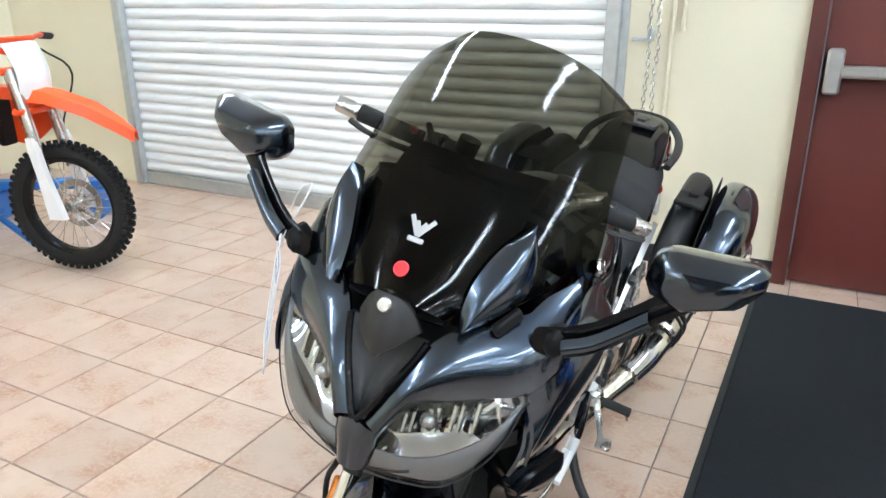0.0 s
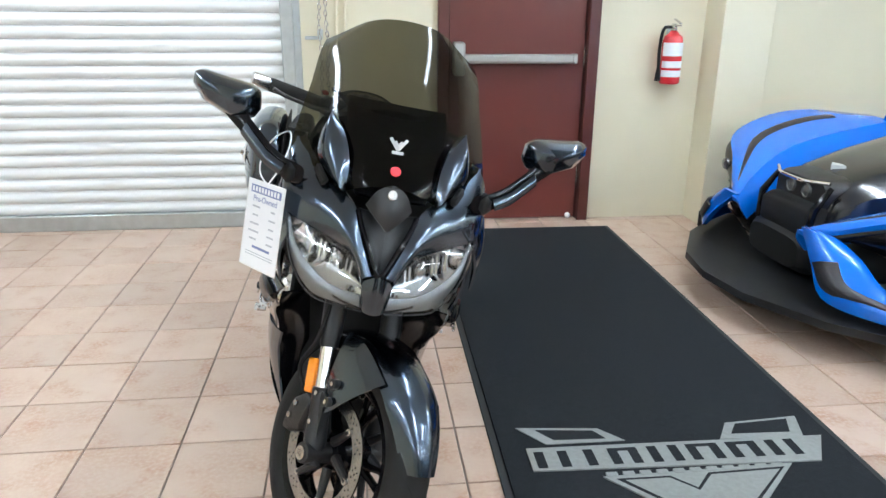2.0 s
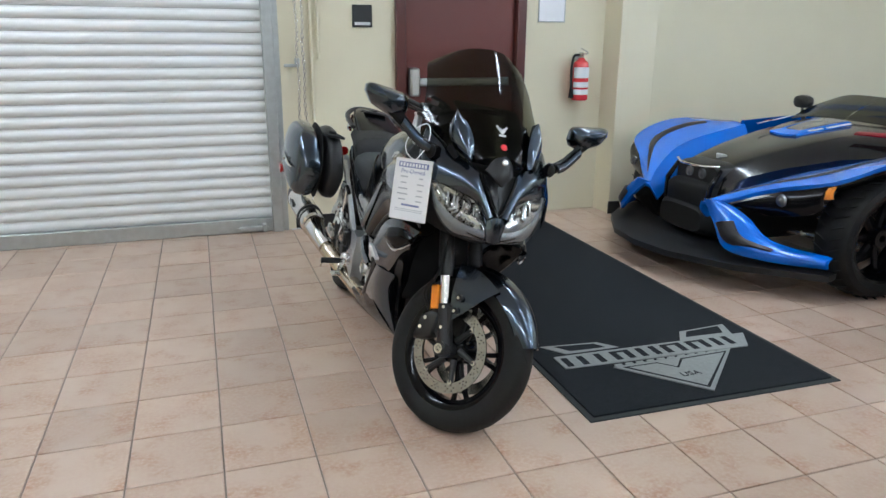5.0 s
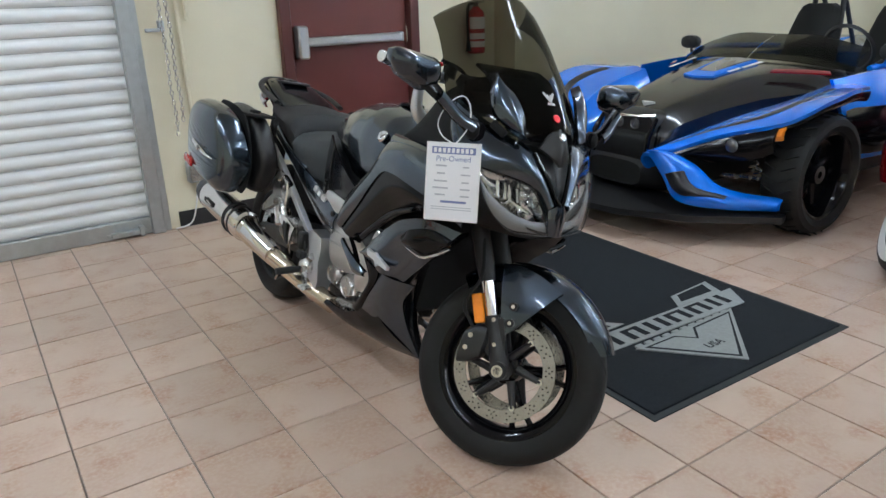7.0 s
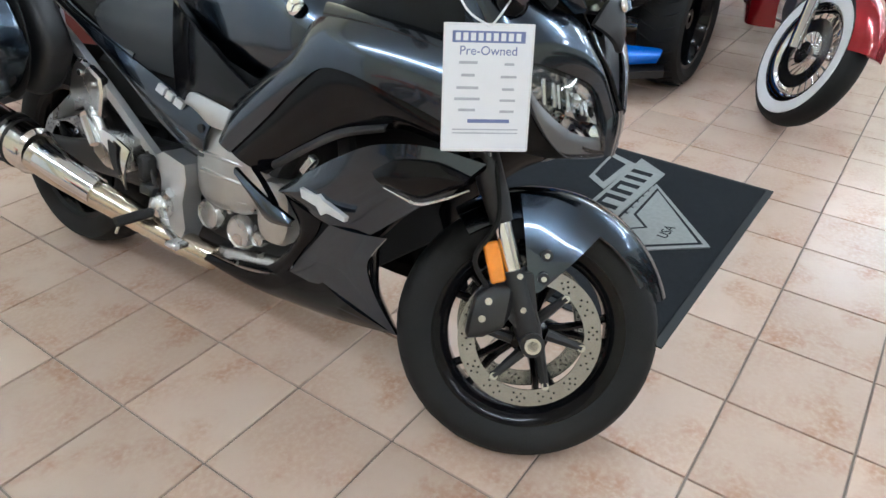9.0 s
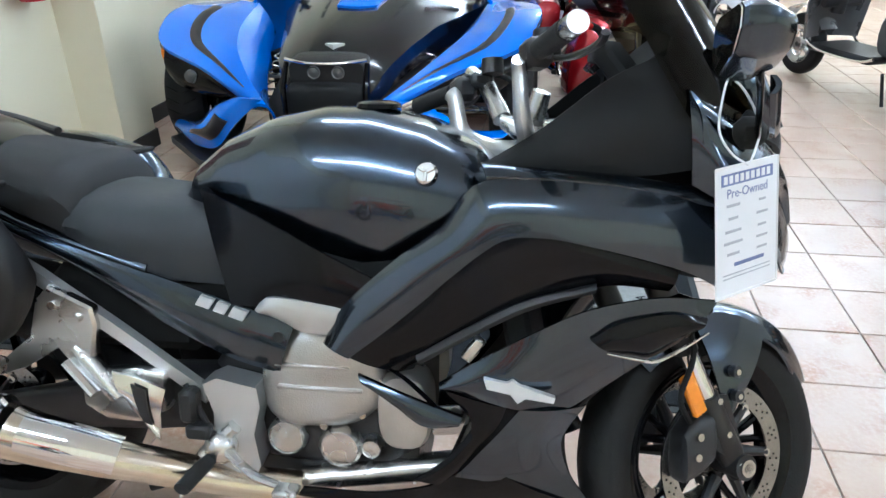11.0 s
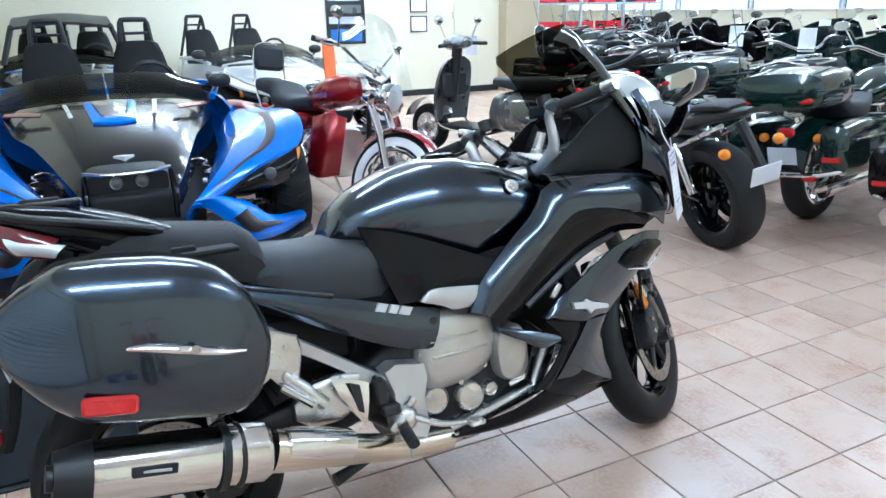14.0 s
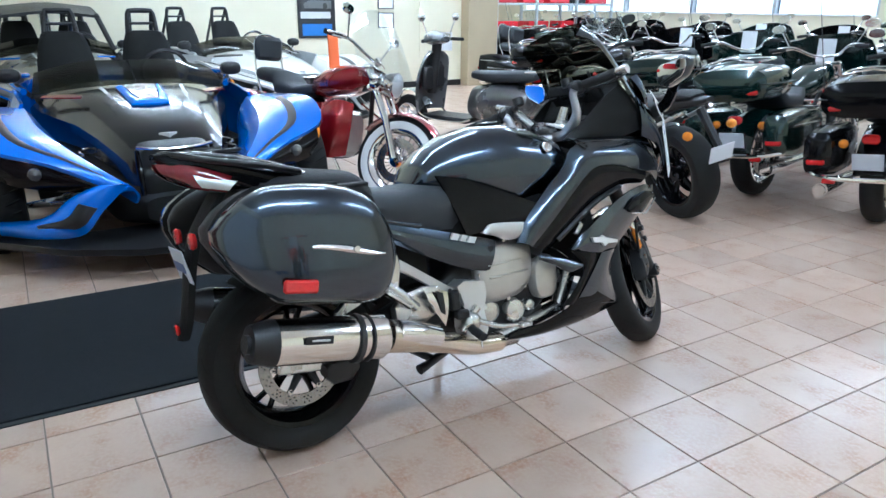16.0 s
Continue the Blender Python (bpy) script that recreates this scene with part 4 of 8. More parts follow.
for x0, w in ((0.50, 0.026), (0.534, 0.022), (0.564, 0.028)):
    zz = 0.612 - (x0 - 0.50) * 0.31
    dec = Geo().prism([(x0, zz - 0.009), (x0 + w, zz - 0.009 - 0.31 * w), (x0 + w + 0.012, zz + 0.010 - 0.31 * w), (x0 + 0.012, zz + 0.010)], "y", -0.2085, -0.198)
    pair("model_mark", dec.moved(Matrix.Translation((0, 0.022, 0))), DECAL, bike, "pale slanted mark")
pair("side_bolt", Geo().tube([(0.66, -0.19, 0.545), (0.66, -0.205, 0.545)], 0.011, 12).moved(Matrix.Translation((0, 0.022, 0))), SATIN_BLACK, bike)
tail_r = []
for x, z, hw, hh in ((-0.36, 0.965, 0.04, 0.008), (-0.33, 0.955, 0.07, 0.02), (-0.25, 0.935, 0.095, 0.04), (-0.15, 0.905, 0.115, 0.055), (-0.02, 0.85, 0.13, 0.07), (0.1, 0.80, 0.14, 0.07)):
    tail_r.append(rounded_ring((x, z), hw, hh, 0, 3.2, 24))
part("tail_cowl", Geo().loft(tail_r), GLOSS_BLACK, bike, "black tail cowl")
part("grab_rail", Geo().tube(curve([(0.02, -0.15, 0.885), (-0.1, -0.155, 0.915), (-0.22, -0.13, 0.94), (-0.31, -0.07, 0.965), (-0.33, 0, 0.97), (-0.31, 0.07, 0.965), (-0.22, 0.13, 0.94), (-0.1, 0.155, 0.915), (0.02, 0.15, 0.885)], 40), 0.014, 10, flat=0.7), SATIN_BLACK, bike, "black grab rail")
part("carrier_plate", Geo().box((-0.2, 0, 0.965), (0.17, 0.12, 0.012), 0.004).box((-0.2, 0, 0.973), (0.08, 0.03, 0.012), 0.003), SATIN_BLACK, bike)
for s in (-1, 1):
    g = Geo().patch([(-0.36, -0.03, 0.945), (-0.27, -0.098, 0.93), (-0.17, -0.122, 0.89)], [(-0.325, -0.03, 0.895), (-0.26, -0.092, 0.865), (-0.19, -0.115, 0.845)], (-0.008, -0.012, 0), 12, 7, 0.01, (0.3, 1, 0))
    part("tail_lamp", g if s < 0 else g.mirror(), TAIL_RED, bike, "dark red tail lamp")
    h = Geo().patch([(-0.275, -0.108, 0.905), (-0.22, -0.122, 0.888), (-0.16, -0.132, 0.875)], [(-0.255, -0.104, 0.866), (-0.21, -0.116, 0.856), (-0.185, -0.124, 0.85)], (-0.004, -0.008, 0), 10, 6, 0.006, (0.3, 1, 0))
    part("turn_lens", h if s < 0 else h.mirror(), DECAL, bike, "clear turn lens")
TAIL_SET = Matrix.Translation((0.07, 0, -0.015))
part("plate_bracket", Geo().patch([(-0.27, -0.07, 0.86), (-0.36, -0.05, 0.72), (-0.41, -0.04, 0.50), (-0.43, -0.035, 0.44)], [(-0.27, 0.07, 0.86), (-0.36, 0.05, 0.72), (-0.41, 0.04, 0.50), (-0.43, 0.035, 0.44)], (-0.01, 0, 0), 18, 6, 0.02, (1, 0, 0)).moved(TAIL_SET), MATT_BLACK, bike, "black plate bracket")
pl = part("rear_plate", Geo().box((-0.395, 0, 0.66), (0.004, 0.18, 0.105), 0.002, Matrix.Rotation(radians(-12), 3, "Y")).moved(TAIL_SET), PLATE_WHITE, bike, "blue and white plate")
part("plate_bar", Geo().box((-0.399, 0, 0.655), (0.003, 0.13, 0.03), 0.001, Matrix.Rotation(radians(-12), 3, "Y")).moved(TAIL_SET), INK_BLUE, pl)
pair("rear_reflector", Geo().lathe([(0.0, -0.012), (0.022, -0.008), (0.026, 0.0), (0.022, 0.01), (0, 0.012)], (-0.375, -0.10, 0.735), "x", 20).moved(TAIL_SET), RED_LENS, bike, "round red reflector")
part("small_reflector", Geo().box((-0.435, 0, 0.47), (0.012, 0.04, 0.03), 0.005).moved(TAIL_SET), RED_LENS, bike)
part("rear_hugger", Geo().lathe([(0.312, -0.08), (0.322, 0), (0.312, 0.08), (0.305, 0.078), (0.314, 0), (0.305, -0.078)], RA, closed=True, seg=24, arc=(25, 120)), MATT_BLACK, bike)

# side cases
def side_case():
    ux = [(-0.305, 0, 0.745, 0.02), (-0.275, 0, 0.735, 0.07), (-0.23, 0, 0.722, 0.115), (-0.17, 0, 0.708, 0.155), (-0.08, 0, 0.697, 0.163), (0.0, 0, 0.685, 0.165), (0.06, 0, 0.670, 0.164), (0.11, 0, 0.658, 0.152), (0.15, 0, 0.648, 0.115), (0.178, 0, 0.645, 0.062), (0.188, 0, 0.645, 0.02)]
    return ux


def case_rings(y_in, y_out, shrink=1.0, only=None):
    rings = []
    S = side_case()
    for u in np.linspace(0, len(S) - 1, 29):
        x, _, z, h = [np.interp(u, range(len(S)), [q[k] for q in S]) for k in range(4)]
        e = math.sin(math.pi * min(1, max(0, (x + 0.305) / 0.5))) ** 0.35
        yo = y_in + (y_out - y_in) * (0.25 + 0.75 * e)
        ring = []
        for k in range(28):
            a = 2 * math.pi * k / 28
            c, s = math.cos(a), math.sin(a)
            yy = y_in + (yo - y_in) * (0.5 - 0.5 * abs(c) ** 0.55 * (1 if c > 0 else -1))
            top_lean = 1.0 - 0.16 * max(0, (yy - y_in) / (y_out - y_in) - 0.55) / 0.45
            ring.append((x, yy, z + h * shrink * top_lean * abs(s) ** 0.6 * (1 if s > 0 else -1)))
        rings.append(ring)
    return rings


for s in (-1, 1):
    def side(g):
        return g if s < 0 else g.mirror()
    case = part("side_case", side(Geo().loft(case_rings(-0.20, -0.315, 0.97))), SATIN_BLACK, bike, "hard side case with a dark grey lid")
    lid = part("case_lid", side(Geo().loft(case_rings(-0.315, -0.468))), GRAPHITE, case, "glossy dark grey case lid")
    part("case_seam", side(Geo().loft(case_rings(-0.311, -0.319, 1.012))), MATT_BLACK, case, "black seam strip")
    hd = Geo().tube(curve([(-0.115, -0.452, 0.70), (-0.06, -0.468, 0.695), (0.0, -0.471, 0.68), (0.08, -0.462, 0.655), (0.125, -0.45, 0.645)], 20), [0.003, 0.009, 0.011, 0.009, 0.003], 10, flat=0.9)
    part("case_trim", side(hd), CHROME, case, "chrome trim bar")
    part("trim_lock", side(Geo().tube([(0.03, -0.476, 0.675), (0.03, -0.485, 0.675)], 0.009, 12)), STEEL, case)
    part("case_reflector", side(Geo().box((-0.128, -0.464, 0.602), (0.095, 0.014, 0.036), 0.006, Matrix.Rotation(radians(10), 3, "Y"))), RED_LENS, case, "red reflector")
    part("case_hinge", side(Geo().box((0.1, -0.26, 0.83), (0.14, 0.09, 0.012), 0.004).box((0.06, -0.26, 0.84), (0.05, 0.03, 0.014), 0.003)), MATT_BLACK, case)

def sq(c, p=0.7):
    """Squares off a round outline a little."""
    return abs(c) ** p * (1 if c >= 0 else -1)


def polyline(pts, n):
    """Points evenly along a closed straight-edged outline."""
    P = np.array(list(pts) + [pts[0]], float)
    d = np.concatenate([[0], np.cumsum(np.linalg.norm(np.diff(P, axis=0), axis=1))])
    w = np.linspace(0, d[-1], n + 1)[:-1]
    return np.stack([np.interp(w, d, P[:, k]) for k in range(2)], axis=1)


# engine and frame, right and left alike
part("engine_block", Geo().loft([rounded_ring((x, z), hw, hh, 0, 5, 28) for x, z, hw, hh in ((0.48, 0.36, 0.10, 0.08), (0.53, 0.37, 0.125, 0.13), (0.70, 0.39, 0.13, 0.17), (0.86, 0.40, 0.13, 0.17), (0.93, 0.42, 0.12, 0.14))]), SATIN_BLACK, bike, "dark engine block")
part("cylinder_block", Geo().box((0.86, 0, 0.60), (0.2, 0.32, 0.24), 0.02, Matrix.Rotation(radians(25), 3, "Y")), SATIN_BLACK, bike)
ENGINE_IN = Matrix.Translation((0, 0.034, 0))
cl = Geo().loft([[(0.735 + r * 1.12 * sq(math.cos(a)), -y, 0.455 + r * 0.98 * sq(math.sin(a)) + 0.02 * math.cos(a)) for a in np.linspace(0, 2 * math.pi, 33)[:-1]] for r, y in ((0.112, 0.13), (0.115, 0.16), (0.112, 0.18), (0.10, 0.195), (0.083, 0.203), (0.05, 0.207), (0.01, 0.208))])
pair("clutch_cover", cl.moved(ENGINE_IN), ALU_DULL, bike, "cast aluminium clutch cover")
for a in np.linspace(0, 2 * math.pi, 9)[:-1]:
    x, z = 0.735 + 0.112 * math.cos(a), 0.455 + 0.105 * math.sin(a)
    pair("cover_bolt", Geo().tube([(x, -0.131, z), (x, -0.158, z)], 0.008, 8), STEEL, bike)
pair("cover_rib", Geo().box((0.72, -0.204, 0.485), (0.15, 0.012, 0.009), 0.003).box((0.735, -0.206, 0.44), (0.17, 0.012, 0.009), 0.003).box((0.73, -0.198, 0.39), (0.15, 0.012, 0.009), 0.003).moved(ENGINE_IN), ALU_DULL, bike)
pair("pickup_cover", Geo().loft([[(0.90 + r * 0.62 * sq(math.cos(a)), -y, 0.40 + r * 0.95 * sq(math.sin(a))) for a in np.linspace(0, 2 * math.pi, 29)[:-1]] for r, y in ((0.085, 0.14), (0.086, 0.195), (0.078, 0.21), (0.05, 0.216), (0.01, 0.217))]).moved(ENGINE_IN), ALU_DULL, bike, "cast aluminium side cover")
for x, z, r in ((0.655, 0.315, 0.042), (0.765, 0.30, 0.045), (0.83, 0.305, 0.022)):
    pair("small_cover", Geo().lathe([(r, -0.15), (r, -0.18), (r * 0.85, -0.19), (r * 0.8, -0.186), (0, -0.188)], (x, 0, z), seg=24).moved(ENGINE_IN), ALU, bike)
part("sump", Geo().loft([rounded_ring((x, z), hw, hh, 0, 5) for x, z, hw, hh in ((0.55, 0.24, 0.10, 0.05), (0.75, 0.22, 0.12, 0.07), (0.92, 0.24, 0.11, 0.06))]), SATIN_BLACK, bike)
pl = Geo().loft([[(x + dx, -y, z) for x, z in zip([0.50, 0.53, 0.61, 0.615, 0.60, 0.61, 0.585, 0.53, 0.515, 0.52], [0.44, 0.455, 0.44, 0.40, 0.34, 0.27, 0.22, 0.225, 0.29, 0.38])] for dx, y in ((0, 0.13), (0, 0.185), (0.004, 0.192))])
pair("pivot_plate", pl, SILVER_PAINT, bike, "silver frame pivot plate")
pair("frame_cover", Geo().patch([(0.624, -0.198, 0.605), (0.643, -0.203, 0.627), (0.672, -0.206, 0.633), (0.80, -0.207, 0.62)], [(0.64, -0.198, 0.598), (0.68, -0.202, 0.585), (0.715, -0.203, 0.568), (0.765, -0.204, 0.566)], (0, -0.008, 0), 12, 6, 0.02), SILVER_PAINT, bike, "silver frame cover")
pair("subframe_rail", Geo().loft([[(x, -0.165, z - 0.018), (x + 0.004, -0.182, z - 0.016), (x + 0.008, -0.184, z + 0.014), (x + 0.008, -0.165, z + 0.018)] for x, z in ((0.06, 0.70), (0.168, 0.638), (0.33, 0.53), (0.50, 0.41))]), SILVER_PAINT, bike, "flat silver subframe rail")
part("battery_box", Geo().box((0.3, 0, 0.55), (0.34, 0.22, 0.18), 0.03), MATT_BLACK, bike)
part("swingarm", Geo().loft([rounded_ring((x, z), hw, hh, y, 4) for x, z, hw, hh, y in ((-0.08, 0.31, 0.018, 0.03, -0.125), (0.0, 0.315, 0.02, 0.035, -0.125), (0.2, 0.345, 0.024, 0.05, -0.13), (0.38, 0.375, 0.04, 0.07, -0.12), (0.52, 0.38, 0.06, 0.06, -0.1))]).loft([rounded_ring((x, z), hw, hh, y, 4) for x, z, hw, hh, y in ((-0.08, 0.31, 0.03, 0.05, 0.125), (0.2, 0.345, 0.024, 0.05, 0.13), (0.38, 0.375, 0.04, 0.07, 0.12), (0.52, 0.38, 0.06, 0.06, 0.1))]), SATIN_BLACK, bike, "dark swingarm")
part("swingarm_end", Geo().box((-0.06, -0.155, 0.305), (0.14, 0.02, 0.05), 0.006, Matrix.Rotation(radians(8), 3, "Y")).tube([(-0.03, -0.1, 0.312), (-0.03, -0.175, 0.312)], 0.017, 6), ALU, bike)
part("rear_caliper", Geo().loft([rounded_ring((x, z), 0.035, hh, -0.085, 4) for x, z, hh in ((0.04, 0.24, 0.02), (0.06, 0.235, 0.04), (0.12, 0.24, 0.045), (0.15, 0.25, 0.025))]), SATIN_BLACK, bike, "black rear caliper")
part("rear_shock", Geo().tube([(0.42, 0, 0.34), (0.36, 0, 0.62)], 0.04, 14), SATIN_BLACK, bike)

# pillion and rider footrests
for s in (-1, 1):
    def side(g):
        return g if s < 0 else g.mirror()
    plate = [(0.178, 0.60), (0.205, 0.628), (0.292, 0.588), (0.298, 0.552), (0.285, 0.485), (0.245, 0.462), (0.215, 0.50), (0.135, 0.452), (0.06, 0.425), (0.06, 0.445), (0.155, 0.52)]
    br = part("footrest_bracket", side(Geo().loft([[(0.19 + (x - 0.19) * q, y, 0.53 + (z - 0.53) * q) for x, z in plate] for y, q in ((-0.172, 0.97), (-0.178, 1.0), (-0.194, 1.0), (-0.2, 0.95))])), ALU, bike, "cast aluminium pillion bracket")
    part("bracket_strut", side(Geo().tube([(0.245, -0.19, 0.50), (0.285, -0.195, 0.46), (0.335, -0.2, 0.405)], [0.016, 0.019, 0.018], 10)), ALU, br)
    part("pillion_peg", side(Geo().tube([(0.235, -0.205, 0.475), (0.30, -0.225, 0.42)], [0.016, 0.014], 10, flat=0.7)), POLISHED, br, "folded pillion peg")
    part("pivot_casting", side(Geo().loft([rounded_ring((x, z), 0.02, h, -0.185, 4, 16) for x, z, h in ((0.26, 0.40, 0.02), (0.30, 0.405, 0.055), (0.37, 0.41, 0.06), (0.43, 0.42, 0.04))])), ALU, bike, "cast aluminium pivot casting")
    part("heel_pad", side(Geo().patch([(0.388, -0.247, 0.458), (0.415, -0.244, 0.445)], [(0.405, -0.244, 0.38), (0.42, -0.24, 0.37)], (0, -0.004, 0), 8, 5, 0.004)), SATIN_BLACK, bike, "black heel pad")
    for x, z in ((0.215, 0.59), (0.262, 0.566)):
        part("bracket_bolt", side(Geo().tube([(x, -0.196, z), (x, -0.207, z)], 0.009, 8)), STEEL, br)
    part("heel_guard", side(Geo().patch([(0.345, -0.235, 0.475), (0.395, -0.232, 0.463), (0.445, -0.225, 0.44)], [(0.37, -0.232, 0.41), (0.405, -0.23, 0.36), (0.425, -0.226, 0.33)], (0, -0.01, 0), 10, 6, 0.005)), POLISHED, bike, "polished heel guard")
    part("footpeg", side(Geo().tube([(0.53, -0.2, 0.30), (0.52, -0.25, 0.295), (0.51, -0.315, 0.288)], [0.012, 0.017, 0.016], 10, flat=0.8)), GRIP, bike, "rubber footpeg")
    part("peg_feeler", side(Geo().tube([(0.508, -0.305, 0.28), (0.503, -0.312, 0.255)], 0.004, 6)), STEEL, bike)
    part("peg_mount", side(Geo().ball((0.54, -0.205, 0.315), (0.035, 0.03, 0.035), 12, 8).tube([(0.5, -0.2, 0.29), (0.57, -0.2, 0.36)], 0.015, 8)), ALU, bike)
    part("foot_lever", side(Geo().tube(curve([(0.56, -0.22, 0.315), (0.62, -0.25, 0.29), (0.69, -0.275, 0.285)], 12), [0.011, 0.009, 0.008], 8).box((0.70, -0.285, 0.285), (0.045, 0.04, 0.014), 0.004)), ALU, bike, "polished foot lever")
    part("linkage", side(Geo().tube([(0.47, -0.195, 0.44), (0.53, -0.205, 0.33)], 0.006, 8).box((0.48, -0.2, 0.40), (0.035, 0.04, 0.07), 0.008).box((0.50, -0.21, 0.35), (0.05, 0.03, 0.03), 0.006)), SATIN_BLACK, bike)

# exhausts
    mp = [(0.165, -0.30, 0.372)]
    muf = part("silencer", side(Geo().tube([mp[0], (0.15, -0.301, 0.374), (-0.185, -0.335, 0.44)], [0.05, 0.06, 0.06, 0.06, 0.058], 28, flat=1.12)), POLISHED, bike, "polished steel silencer with a black end cap")
    part("end_cap", side(Geo().tube([(-0.185, -0.335, 0.44), (-0.195, -0.336, 0.442), (-0.25, -0.341, 0.452)], [0.059, 0.058, 0.046], 28, flat=1.12).tube([(-0.25, -0.341, 0.452), (-0.262, -0.342, 0.4545)], 0.026, 18)), SATIN_BLACK, muf, "black end cap")
    part("strap", side(Geo().tube([(0.07, -0.309, 0.389), (0.055, -0.3105, 0.392)], 0.065, 28, flat=1.12).tube([(0.098, -0.306, 0.384), (0.092, -0.307, 0.385)], 0.064, 28, flat=1.12)), SATIN_BLACK, muf, "black strap")
    part("maker_mark", side(Geo().box((-0.07, -0.387, 0.43), (0.085, 0.004, 0.022), 0.002, Matrix.Rotation(radians(11), 3, "Y") @ Matrix.Rotation(radians(5), 3, "Z"))), SATIN_BLACK, muf, "dark maker's mark with pale bars")
    part("mark_bar", side(Geo().box((-0.07, -0.3895, 0.43), (0.06, 0.003, 0.006), 0.001, Matrix.Rotation(radians(11), 3, "Y"))), DECAL, muf)
    part("exhaust_pipe", side(Geo().tube(curve([(0.17, -0.30, 0.37), (0.24, -0.29, 0.345), (0.32, -0.27, 0.315), (0.42, -0.23, 0.275), (0.55, -0.18, 0.225), (0.68, -0.15, 0.20)], 26), [0.052, 0.04, 0.036, 0.034, 0.034], 20)), BLUED, bike, "heat-tinted exhaust pipe")
    part("pipe_shield", side(Geo().tube(curve([(0.20, -0.305, 0.372), (0.28, -0.29, 0.347), (0.36, -0.265, 0.315)], 10), [0.043, 0.042, 0.038], 18)), CHROME, bike)
for s in (-1, 1):
    part("header_pipe", Geo().tube([(0.68, s * 0.12, 0.2), (1.0, s * 0.1, 0.25), (1.06, s * 0.1, 0.38)], 0.035, 12), STEEL, bike)
part("collector", Geo().box((0.72, 0, 0.19), (0.2, 0.24, 0.07), 0.02), STEEL, bike)
part("radiator", Geo().box((1.13, 0, 0.50), (0.05, 0.38, 0.32), 0.01, Matrix.Rotation(radians(-12), 3, "Y")), MATT_BLACK, bike)

# stands
part("side_stand", Geo().tube(curve([(0.60, 0.16, 0.235), (0.66, 0.24, 0.12), (0.70, 0.30, 0.072)], 10), [0.016, 0.014, 0.013], 10).box((0.715, 0.315, 0.067), (0.08, 0.05, 0.008), 0.003, Matrix.Rotation(radians(11.5), 3, "X")), SATIN_BLACK, bike, "black side stand, out")
part("centre_stand", Geo().tube([(0.5, -0.12, 0.22), (0.40, -0.14, 0.19), (0.35, -0.15, 0.18)], [0.016, 0.014, 0.018], 10).tube([(0.5, 0.12, 0.22), (0.40, 0.14, 0.19), (0.35, 0.15, 0.18)], [0.016, 0.014, 0.018], 10).tube([(0.42, -0.14, 0.195), (0.42, 0.14, 0.195)], 0.014, 10), SATIN_BLACK, bike, "folded centre stand")

